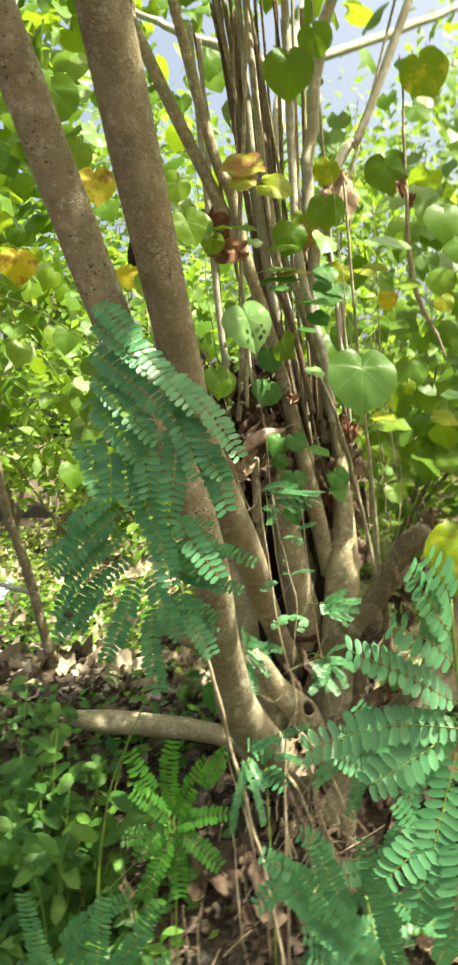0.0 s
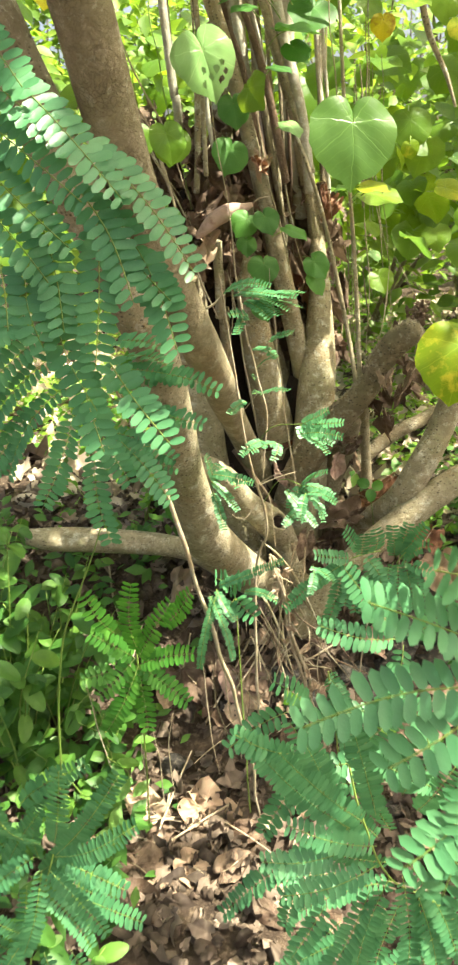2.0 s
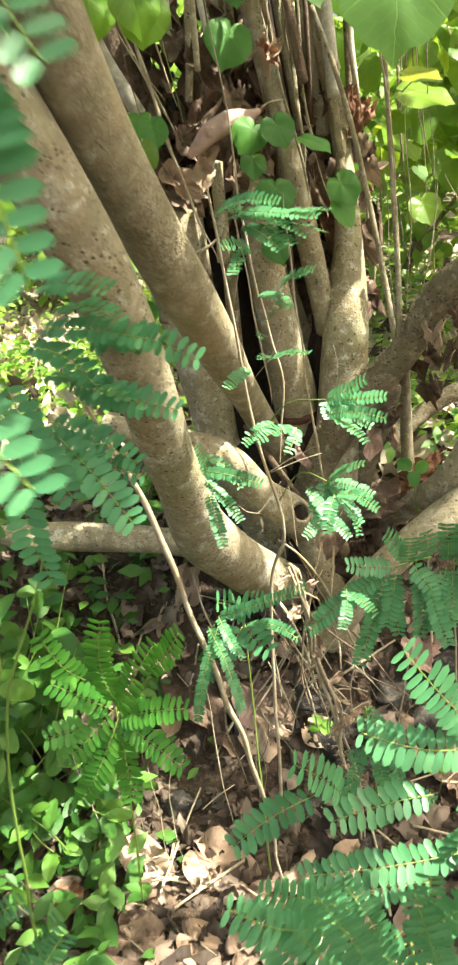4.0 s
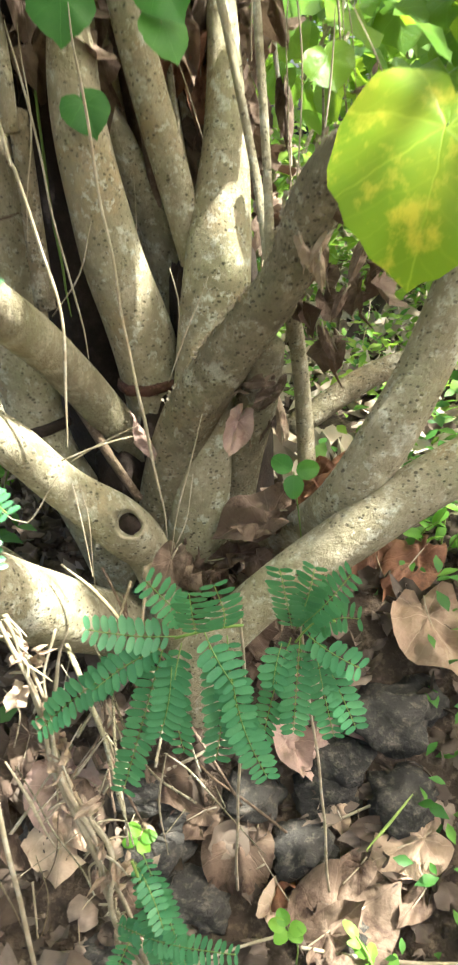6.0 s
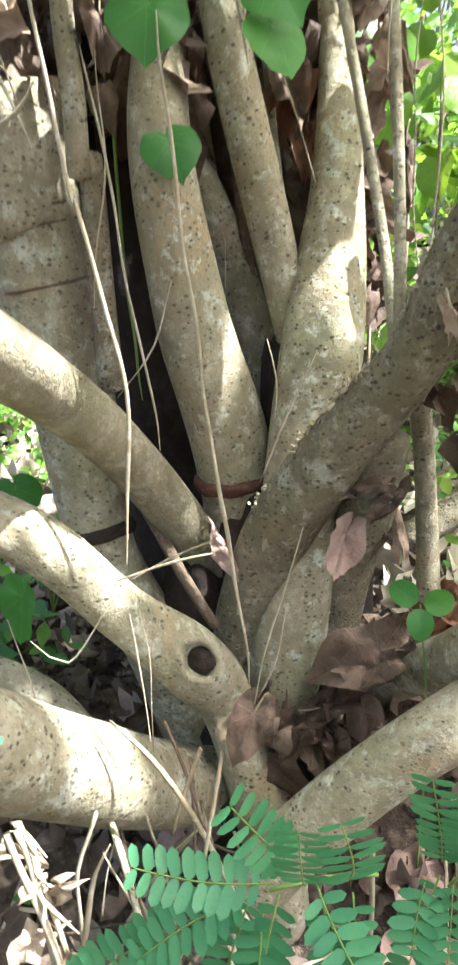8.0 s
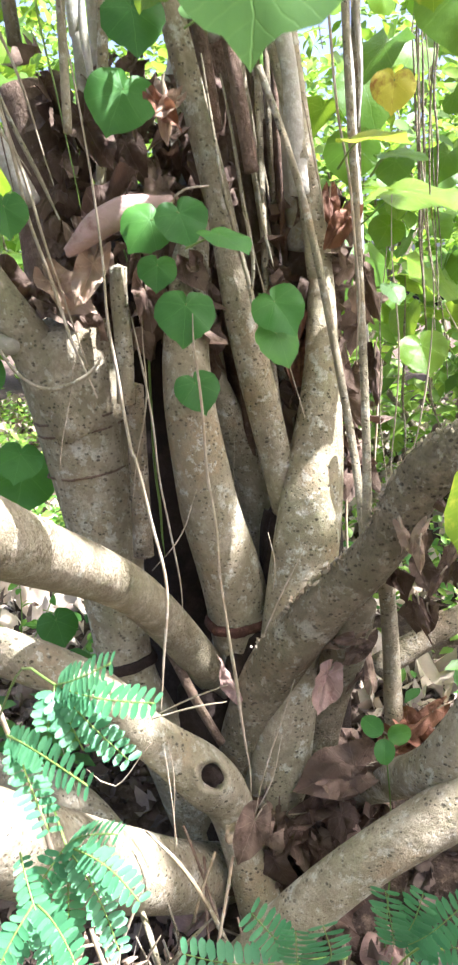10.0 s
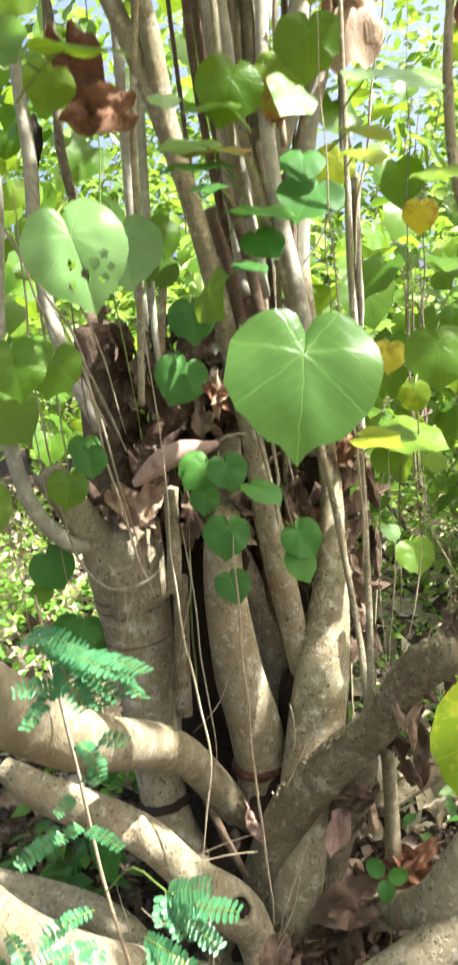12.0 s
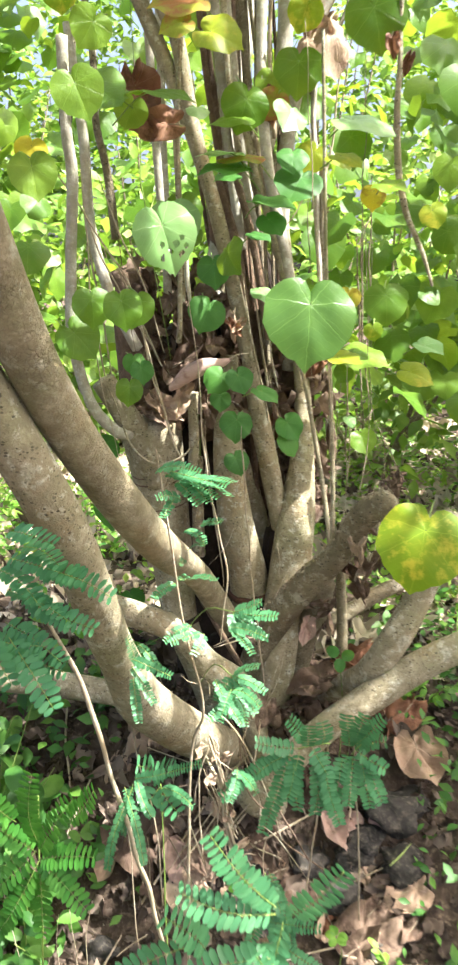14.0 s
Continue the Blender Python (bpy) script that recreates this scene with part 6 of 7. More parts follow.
stalk((0.653, 0.930, -0.469, 0.0016), (0.543, 0.930, 0.146, 0.0016), (0.424, 0.930, 0.286, 0.0016), (0.385, 0.930, 0.390, 0.0016), (0.365, 0.930, 0.490, 0.0016))
pinna((0.366, 0.915, 0.391), (0.229, 0.885, 0.570), 0.0195, FACING)
pinna((0.384, 0.915, 0.404), (0.271, 0.885, 0.547), 0.0195, FACING)
pinna((0.403, 0.915, 0.360), (0.283, 0.885, 0.424), 0.0195, FACING)
pinna((0.404, 0.915, 0.324), (0.272, 0.885, 0.294), 0.0195, FACING)
pinna((0.423, 0.915, 0.302), (0.372, 0.885, 0.100), 0.0195, FACING)
pinna((0.441, 0.915, 0.304), (0.446, 0.885, 0.131), 0.0195, FACING)
pinna((0.449, 0.915, 0.329), (0.515, 0.885, 0.198), 0.0195, FACING)
pinna((0.401, 0.915, 0.417), (0.362, 0.885, 0.603), 0.0195, FACING)
pinna((0.295, 0.915, 0.519), (0.217, 0.885, 0.574), 0.0195, FACING)
pinna((0.332, 0.915, 0.242), (0.281, 0.885, 0.168), 0.0195, FACING)
pinna((0.491, 0.915, 0.368), (0.545, 0.885, 0.276), 0.0195, FACING)
pinna((0.364, 0.915, 0.502), (0.426, 0.885, 0.612), 0.0195, FACING)
pinna((0.349, 0.915, 0.343), (0.246, 0.885, 0.357), 0.0195, FACING)
pinna((0.460, 0.915, 0.282), (0.493, 0.885, 0.117), 0.0195, FACING)
pinna((0.396, 0.915, 0.275), (0.314, 0.885, 0.106), 0.0195, FACING)
pinna((0.513, 0.915, 0.287), (0.556, 0.885, 0.126), 0.0195, FACING)
pinna((0.435, 0.915, 0.454), (0.476, 0.885, 0.556), 0.0195, FACING)
pinna((0.330, 0.915, 0.445), (0.288, 0.885, 0.593), 0.0195, FACING)
pinna((0.399, 1.015, 0.254), (0.242, 0.985, 0.454), 0.0195, FACING)
pinna((0.418, 1.015, 0.269), (0.289, 0.985, 0.428), 0.0195, FACING)
pinna((0.440, 1.015, 0.218), (0.304, 0.985, 0.288), 0.0195, FACING)
pinna((0.441, 1.015, 0.178), (0.293, 0.985, 0.140), 0.0195, FACING)
pinna((0.463, 1.015, 0.152), (0.407, 0.985, -0.083), 0.0195, FACING)
pinna((0.483, 1.015, 0.155), (0.490, 0.985, -0.047), 0.0195, FACING)
pinna((0.492, 1.015, 0.183), (0.568, 0.985, 0.031), 0.0195, FACING)
pinna((0.437, 1.015, 0.284), (0.391, 0.985, 0.493), 0.0195, FACING)
pinna((0.317, 1.015, 0.399), (0.228, 0.985, 0.459), 0.0195, FACING)
pinna((0.361, 1.015, 0.084), (0.303, 0.985, -0.005), 0.0195, FACING)
pinna((0.538, 1.015, 0.228), (0.600, 0.985, 0.120), 0.0195, FACING)
pinna((0.395, 1.015, 0.380), (0.463, 0.985, 0.503), 0.0195, FACING)
pinna((0.380, 1.015, 0.198), (0.263, 0.985, 0.212), 0.0195, FACING)
pinna((0.505, 1.015, 0.129), (0.543, 0.985, -0.062), 0.0195, FACING)
pinna((0.433, 1.015, 0.121), (0.342, 0.985, -0.076), 0.0195, FACING)
pinna((0.565, 1.015, 0.136), (0.615, 0.985, -0.052), 0.0195, FACING)
pinna((0.474, 1.015, 0.325), (0.520, 0.985, 0.440), 0.0195, FACING)
pinna((0.357, 1.015, 0.315), (0.308, 0.985, 0.482), 0.0195, FACING)
pinna((0.432, 0.995, 0.657), (0.360, 0.965, 0.768), 0.0195, FACING)
pinna((0.450, 0.995, 0.648), (0.506, 0.965, 0.744), 0.0195, FACING)
pinna((0.441, 0.995, 0.637), (0.400, 0.965, 0.540), 0.0195, FACING)
pinna((0.432, 0.995, 0.647), (0.327, 0.965, 0.686), 0.0195, FACING)
pinna((0.499, 0.995, 0.387), (0.402, 0.965, 0.464), 0.0195, FACING)
pinna((0.487, 0.995, 0.445), (0.414, 0.965, 0.615), 0.0195, FACING)
pinna((0.517, 0.995, 0.089), (0.415, 0.965, 0.028), 0.0195, FACING)
pinna((0.374, 0.995, 0.072), (0.237, 0.965, 0.003), 0.0195, FACING)
plant = feather_shrub((0.4, 1.25, -0.25), "feathery shrub spreading low over the litter")
pinna((0.475, 1.2, 0.268), (0.26, 1.16, 0.259), 0.026)
pinna((0.397, 1.2, 0.109), (0.239, 1.16, 0.02), 0.026)
pinna((0.324, 1.2, 0.262), (0.228, 1.16, 0.119), 0.026)
pinna((0.426, 1.2, 0.367), (0.3, 1.16, 0.36), 0.026)
pinna((0.279, 1.2, 0.361), (0.175, 1.16, 0.313), 0.026)
pinna((0.355, 1.2, 0.04), (0.264, 1.16, -0.121), 0.026)
pinna((0.436, 1.2, 0.206), (0.282, 1.16, 0.185), 0.026)
pinna((0.311, 1.2, 0.362), (0.257, 1.16, 0.452), 0.026)
pinna((0.399, 1.2, 0.076), (0.145, 1.16, -0.091), 0.026)
plant = feather_shrub((-0.1, 1.0, -0.35), "dark feathery shrub low beside the path")
stalk((-0.251, 0.970, -0.540, 0.0016), (-0.167, 0.970, 0.005, 0.0016), (-0.089, 0.970, 0.271, 0.0016))
pinna((-0.088, 0.965, 0.263), (0.042, 0.935, 0.457), 0.0195, FACING)
pinna((-0.088, 0.965, 0.263), (0.056, 0.935, 0.363), 0.0195, FACING)
pinna((-0.088, 0.965, 0.263), (0.028, 0.935, 0.233), 0.0195, FACING)
pinna((-0.102, 0.965, 0.235), (-0.012, 0.935, 0.140), 0.0195, FACING)
pinna((-0.113, 0.965, 0.234), (-0.155, 0.935, 0.080), 0.0195, FACING)
pinna((-0.121, 0.965, 0.260), (-0.212, 0.935, 0.187), 0.0195, FACING)
pinna((-0.107, 0.965, 0.288), (-0.158, 0.935, 0.400), 0.0195, FACING)
pinna((-0.085, 0.965, 0.290), (-0.045, 0.935, 0.462), 0.0195, FACING)
pinna((-0.168, 0.965, 0.071), (-0.257, 0.935, -0.068), 0.0195, FACING)
pinna((-0.137, 0.965, 0.045), (-0.068, 0.935, -0.042), 0.0195, FACING)
pinna((-0.166, 0.965, 0.086), (-0.199, 0.935, 0.160), 0.0195, FACING)
pinna((-0.195, 0.965, 0.038), (-0.162, 0.935, -0.055), 0.0195, FACING)
pinna((-0.167, 1.065, 0.110), (-0.019, 1.035, 0.329), 0.0195, FACING)
pinna((-0.167, 1.065, 0.110), (-0.004, 1.035, 0.222), 0.0195, FACING)
pinna((-0.167, 1.065, 0.110), (-0.037, 1.035, 0.073), 0.0195, FACING)
pinna((-0.183, 1.065, 0.078), (-0.083, 1.035, -0.034), 0.0195, FACING)
pinna((-0.196, 1.065, 0.077), (-0.246, 1.035, -0.103), 0.0195, FACING)
pinna((-0.204, 1.065, 0.107), (-0.309, 1.035, 0.019), 0.0195, FACING)
pinna((-0.188, 1.065, 0.138), (-0.246, 1.035, 0.263), 0.0195, FACING)
pinna((-0.163, 1.065, 0.141), (-0.117, 1.035, 0.335), 0.0195, FACING)
pinna((-0.259, 1.065, -0.109), (-0.363, 1.035, -0.274), 0.0195, FACING)
pinna((-0.224, 1.065, -0.139), (-0.149, 1.035, -0.242), 0.0195, FACING)
pinna((-0.256, 1.065, -0.092), (-0.295, 1.035, -0.011), 0.0195, FACING)
pinna((-0.291, 1.065, -0.147), (-0.255, 1.035, -0.258), 0.0195, FACING)
pinna((-0.154, 1.015, 0.316), (-0.024, 0.985, 0.428), 0.0195, FACING)
pinna((-0.187, 1.015, 0.246), (-0.202, 0.985, 0.428), 0.0195, FACING)
pinna((-0.077, 1.015, 0.113), (0.032, 0.985, 0.101), 0.0195, FACING)
pinna((-0.114, 1.015, -0.013), (-0.007, 0.985, -0.101), 0.0195, FACING)
pinna((-0.215, 1.015, 0.128), (-0.108, 0.985, 0.334), 0.0195, FACING)
plant = feather_shrub((0.0, 1.33, -0.25), "fresh bright green feathery seedling among the dry leaves")
stalk((-0.033, 1.340, -0.053, 0.0018), (-0.024, 1.340, 0.202, 0.0018), (-0.020, 1.340, 0.387, 0.0018), (-0.016, 1.340, 0.488, 0.0018))
pinna((-0.024, 1.335, 0.376), (-0.096, 1.305, 0.449), 0.024, FACING, FERN_FRESH)
pinna((-0.024, 1.335, 0.376), (-0.094, 1.305, 0.310), 0.024, FACING, FERN_FRESH)
pinna((-0.017, 1.335, 0.376), (0.061, 1.305, 0.518), 0.024, FACING, FERN_FRESH)
pinna((-0.018, 1.335, 0.361), (0.095, 1.305, 0.408), 0.024, FACING, FERN_FRESH)
pinna((-0.018, 1.335, 0.361), (0.077, 1.305, 0.297), 0.024, FACING, FERN_FRESH)
pinna((-0.019, 1.335, 0.346), (-0.005, 1.305, 0.230), 0.024, FACING, FERN_FRESH)
pinna((-0.018, 1.335, 0.361), (-0.088, 1.305, 0.225), 0.024, FACING, FERN_FRESH)
pinna((-0.016, 1.335, 0.391), (-0.009, 1.305, 0.556), 0.024, FACING, FERN_FRESH)
pinna((-0.058, 1.335, 0.433), (-0.098, 1.305, 0.532), 0.024, FACING, FERN_FRESH)
pinna((0.039, 1.335, 0.451), (0.099, 1.305, 0.539), 0.024, FACING, FERN_FRESH)
pinna((-0.066, 1.335, 0.344), (-0.123, 1.305, 0.346), 0.024, FACING, FERN_FRESH)
plant = feather_shrub((0.16, 1.5, -0.2), "soft green feathery seedling by the foot of the stem")
stalk((0.17, 1.52, -0.2, 0.002), (0.165, 1.51, 0.2, 0.0015), (0.161, 1.5, 0.42, 0.001))
pinna((0.161, 1.5, 0.413), (0.139, 1.46, 0.387), 0.026)
pinna((0.161, 1.5, 0.42), (0.204, 1.46, 0.395), 0.026)
pinna((0.161, 1.5, 0.428), (0.199, 1.46, 0.484), 0.026)
pinna((0.155, 1.5, 0.427), (0.129, 1.46, 0.484), 0.026)
plant = feather_shrub((-0.15, 1.25, -0.25), "feathery shrub leaning over the low stem")
pinna((0.026, 1.2, 0.983), (0.152, 1.16, 0.973), 0.019)
pinna((0.021, 1.2, 0.934), (0.133, 1.16, 0.91), 0.019)
pinna((0.016, 1.2, 0.884), (0.114, 1.16, 0.852), 0.019)
pinna((0.044, 1.2, 1), (0.117, 1.16, 0.993), 0.019)
pinna((0.072, 1.2, 0.963), (0.187, 1.16, 0.954), 0.019)
pinna((0.011, 1.2, 0.832), (0.12, 1.16, 0.837), 0.019)
pinna((0.03, 1.2, 1.022), (0.111, 1.16, 1.022), 0.019)
pinna((0.008, 1.2, 0.965), (0.089, 1.16, 0.929), 0.019)
pinna((-0.003, 1.2, 0.856), (0.084, 1.16, 0.873), 0.019)
pinna((0.045, 1.2, 0.928), (0.162, 1.16, 0.906), 0.019)
stalk((-0.2, 1.24, -0.25, 0.003), (-0.14, 1.22, 0.4, 0.002), (-0.02, 1.2, 0.72, 0.001))
plant = feather_shrub((0.2, 1.6, -0.15), "small feathery seedlings among the dry leaves")
stalk((0.397, 1.62, -0.191, 0.002), (0.375, 1.6, 0.044, 0.002), (0.362, 1.58, 0.172, 0.002))
pinna((0.36, 1.6, 0.142), (0.405, 1.56, -0.097), 0.016)
pinna((0.326, 1.6, 0.036), (0.48, 1.56, 0.074), 0.016)
pinna((0.366, 1.6, 0.07), (0.316, 1.56, -0.085), 0.016)
pinna((0.359, 1.6, 0.148), (0.399, 1.56, 0.1), 0.016)
pinna((0.373, 1.6, 0.002), (0.49, 1.56, -0.034), 0.016)
pinna((0.369, 1.6, 0.163), (0.425, 1.56, 0.023), 0.016)
pinna((0.141, 1.4, 0.501), (0.27, 1.36, 0.575), 0.0105)
pinna((0.19, 1.4, 0.488), (0.256, 1.36, 0.49), 0.0105)
pinna((0.137, 1.4, 0.482), (0.099, 1.36, 0.337), 0.0105)
pinna((0.122, 1.4, 0.481), (0.167, 1.36, 0.358), 0.0105)
pinna((0.327, 1.4, 0.546), (0.32, 1.36, 0.508), 0.0105)
pinna((0.327, 1.4, 0.537), (0.365, 1.36, 0.529), 0.0105)
pinna((0.264, 1.4, 0.794), (0.22, 1.36, 0.793), 0.0105)
pinna((0.267, 1.4, 0.794), (0.258, 1.36, 0.776), 0.0105)
pinna((0.307, 1.4, 0.81), (0.377, 1.36, 0.816), 0.0105)
pinna((0.312, 1.4, 0.807), (0.353, 1.36, 0.786), 0.0105)
pinna((0.314, 1.4, 0.696), (0.303, 1.36, 0.66), 0.0105)
pinna((0.317, 1.4, 0.696), (0.367, 1.36, 0.692), 0.0105)
pinna((0.319, 1.4, 0.69), (0.344, 1.36, 0.656), 0.0105)
pinna((0.142, 1.4, 0.736), (0.219, 1.36, 0.733), 0.0105)
pinna((0.14, 1.4, 0.722), (0.189, 1.36, 0.68), 0.0105)
pinna((0.142, 1.4, 0.701), (0.163, 1.36, 0.642), 0.0105)
pinna((0.223, 1.45, 0.957), (0.265, 1.41, 0.947), 0.0105)
pinna((0.207, 1.45, 0.86), (0.18, 1.41, 0.848), 0.0105)
pinna((0.235, 1.45, 0.784), (0.197, 1.41, 0.769), 0.0105)
pinna((0.136, 1.45, 0.739), (0.185, 1.41, 0.705), 0.0105)
pinna((0.145, 1.45, 0.688), (0.131, 1.41, 0.769), 0.0105)
pinna((0.275, 1.45, 0.685), (0.332, 1.41, 0.625), 0.0105)
pinna((0.31, 1.45, 0.645), (0.274, 1.41, 0.626), 0.0105)
pinna((0.13, 1.45, 0.465), (0.168, 1.41, 0.417), 0.0105)
pinna((0.122, 1.45, 0.45), (0.115, 1.41, 0.372), 0.0105)

# ---- leafy undergrowth in front and to the sides ----
def seedling(place, high, count, size, seed, label, material=SMALL_LEAF, spread=0.6):
    rnd = random.Random(seed)
    ob = thing("seedling", place, label, "plant", "seedlings")
    for k in range(max(2, count // 9)):
        a = rnd.uniform(0, TAU)
        top = Vector(place) + Vector((math.cos(a) * high * spread * rnd.random(), math.sin(a) * high * spread * rnd.random(), high * rnd.uniform(0.55, 1.0)))
        mid = Vector(place).lerp(top, 0.5) + Vector((rnd.gauss(0, 0.02), rnd.gauss(0, 0.02), 0.02))
        part("stalk", tube([(*place, 0.0022), (*mid, 0.0018), (*top, 0.001)], 5, 0.05, 0.02), GREEN_TWIG, ob)
        for n in range(9):
            u = rnd.uniform(0.25, 1.0)
            p = Vector(place).lerp(mid, u * 2) if u < 0.5 else mid.lerp(top, u * 2 - 1)
            way = Vector((rnd.gauss(0, 1), rnd.gauss(0, 1), rnd.gauss(-0.1, 0.4)))
            m = leaf_pose(p, size * rnd.uniform(0.6, 1.25), (rnd.gauss(0, 0.5), rnd.gauss(-0.4, 0.4), 0.9), way)
            part("leaf", leaf_mesh("leaf", [(*BROAD, m)], material), material, ob)
    return ob


def oval_points(n, rings, width, seed):
    places = [(0.0, -0.5, 0.02)]
    faces = []
    for j in range(1, rings + 1):
        s = j / rings
        for k in range(n):
            a = TAU * k / n
            x, y = width * s * math.sin(a) * (1 + 0.15 * math.cos(a)), -0.5 - 0.5 * s * -math.cos(a)
            places.append((x, y, 0.25 * abs(x) - 0.3 * (y + 0.4) ** 2))
    faces = [(0, 1 + k, 1 + (k + 1) % n) for k in range(n)]
    for j in range(rings - 1):
        b = 1 + j * n
        faces += [(b + k, b + n + k, b + n + (k + 1) % n, b + (k + 1) % n) for k in range(n)]
    return np.array(places), faces


BROAD = oval_points(12, 2, 0.27, 0)
ROUND = oval_points(14, 2, 0.42, 1)
rs = random.Random(77)
for k in range(6):
    x, y = rs.uniform(-0.85, -0.34), rs.uniform(1.55, 1.9)
    seedling((x, y, ground_height(x, y) - 0.01), rs.uniform(0.45, 0.75), 54, 0.07, 420 + k, "tall leafy green seedling with oval leaves")
for k in range(5):
    x, y = rs.uniform(-0.68, -0.3), rs.uniform(1.68, 1.86)
    seedling((x, y, ground_height(x, y) - 0.01), rs.uniform(0.42, 0.62), 54, 0.075, 460 + k, "leafy seedling with broad green leaves before the low stem")
for k in range(18):
    x, y = rs.uniform(-0.95, -0.2), rs.uniform(0.85, 1.8)
    seedling((x, y, ground_height(x, y) - 0.01), rs.uniform(0.15, 0.42), 27, rs.uniform(0.04, 0.07), 300 + k, "leafy green seedling with oval leaves in the litter")
for k, (x, y, h, n) in enumerate(((0.75, 2.35, 0.2, 27), (0.9, 2.6, 0.25, 27), (-0.25, 2.5, 0.3, 27), (-0.5, 2.7, 0.3, 27), (0.62, 1.72, 0.1, 18))):
    seedling((x, y, ground_height(x, y) - 0.01), h, n, 0.034, 340 + k, "bright green seedling with oval leaves", BRIGHT_LEAF)


def round_sprig(place, size, count, seed, face=(0.1, -0.75, 0.5), label="sprig of three round green leaves on a thin stalk", material=None):
    material = material or LEAF_DEEP
    rnd = random.Random(seed)
    foot = Vector((place[0] + 0.01, place[1] + 0.02, ground_height(place[0], place[1])))
    ob = thing("round_leaf_sprig", foot, label, "plant", "round-leaved sprigs")
    part("stalk", tube([(*foot, 0.0016), (*(foot.lerp(Vector(place), 0.6) + Vector((0.01, 0, 0))), 0.0013), (*place, 0.001)], 5, 0.05, 0.02), GREEN_TWIG, ob)
    for k in range(count):
        a = TAU * k / count + rnd.uniform(-0.2, 0.3) + 0.4
        way = Vector((math.cos(a), -0.2, math.sin(a)))
        m = leaf_pose(Vector(place) + way * size * 0.12, size, Vector(face) + Vector((rnd.gauss(0, 0.15), 0, rnd.gauss(0, 0.15))), way)
        part("leaf", leaf_mesh("leaf", [(*ROUND, m)], material), material, ob)


round_sprig((0.495, 2.04, 0.448), 0.036, 3, 1)
round_sprig((0.275, 1.83, -0.1), 0.026, 4, 2, (0.1, -0.5, 0.8), "sprig of four bright green leaflets in the litter", BRIGHT_LEAF)
round_sprig((0.52, 1.72, -0.1), 0.024, 5, 3, (0.1, -0.5, 0.8), "sprig of small bright green leaflets in the litter", BRIGHT_LEAF)


# ---- stones and litter ----
def stone(x, y, size, seed, lift=0.3, label="rough dark grey stone half sunk in the soil"):
    ob = blob("stone", (x, y, ground_height(x, y) + size[2] * lift), size, STONE, None, seed, 0.5, cuts=3)
    tagged(ob, label, "stone", "stones on the slope")


for k, (x, y, s) in enumerate(((0.40, 1.78, (0.06, 0.05, 0.04)), (0.47, 1.70, (0.05, 0.05, 0.04)), (0.56, 1.93, (0.11, 0.07, 0.07)), (0.62, 1.80, (0.1, 0.08, 0.05)), (0.32, 1.88, (0.06, 0.05, 0.04)), (0.24, 1.72, (0.07, 0.06, 0.035)), (0.37, 1.62, (0.05, 0.05, 0.035)), (0.1, 1.85, (0.07, 0.06, 0.05)), (0.52, 1.58, (0.06, 0.06, 0.04)), (-0.05, 1.7, (0.08, 0.06, 0.05)), (0.7, 2.05, (0.1, 0.08, 0.06)))):
    stone(x, y, [0.52 * v for v in s], k * 3.1, 0.05)


def fallen_leaf(base, tip, face, shape, material):
    leaf_count[0] += 1
    rnd = random.Random(leaf_count[0])
    places, faces = heart_points(28, 6, -0.9 if shape == "rolled" else rnd.uniform(-0.3, 0.7), rnd.uniform(-0.3, 0.7), 0.12, leaf_count[0], 0.4 if shape == "rolled" else rnd.uniform(0.5, 0.85))
    crumpled((places, faces), leaf_count[0], 0.26)
    ob = part("fallen_leaf", leaf_mesh("fallen_leaf", [(places, faces, leaf_axes(base, tip, face))], material), material)
    m = leaf_axes(base, tip, face)
    part("leaf_stalk", tube([(*(m @ Vector((0, -0.5, 0.04))), 0.0009), (*m.translation, 0.0013), (*(m @ Vector((rnd.uniform(-0.1, 0.1), 0.3, 0.03))), 0.0013)], 5, 0.05, 0.02), TWIG, ob)
    tagged(ob, FALLEN_LABELS[material.name], "leaf", "fallen leaves")


FALLEN_LABELS = {"tan_leaf": "curled pale tan fallen leaf on the soil", "dead_leaf": "crumpled dark brown fallen leaf on the soil",
                 "rust_leaf": "rust-brown fallen leaf on the soil", "pink_leaf": "ribbed pinkish fallen leaf on the soil"}


twig_skins = itertools.cycle((TWIG, BARK_DEAD, BARK_OLD))


def twig(*points):
    tagged(part("dry_twig", tube(points, 6, 0.2, 0.012, 0.009, points[0][0] * 50), next(twig_skins)), "thin dry root or twig standing in the litter", "twig", "dry twigs")


stone(0.661, 2.018, (0.075, 0.06, 0.05), 0.0, 0.25)
stone(0.676, 1.931, (0.06, 0.05, 0.04), 3.1, 0.25)
stone(0.530, 1.874, (0.055, 0.05, 0.035), 6.2, 0.25)
stone(0.444, 1.917, (0.05, 0.05, 0.03), 9.3, 0.25)
stone(0.262, 1.902, (0.06, 0.05, 0.03), 12.4, 0.25)
stone(0.355, 1.793, (0.07, 0.05, 0.03), 15.5, 0.25)
stone(0.579, 1.966, (0.05, 0.05, 0.03), 18.6, 0.25)
stone(0.299, 1.834, (0.06, 0.05, 0.035), 21.7, 0.25)
fallen_leaf((0.575, 1.775, -0.177), (0.679, 1.835, -0.124), (0.1, -0.5, 1), "curled", LEAF_DEAD)
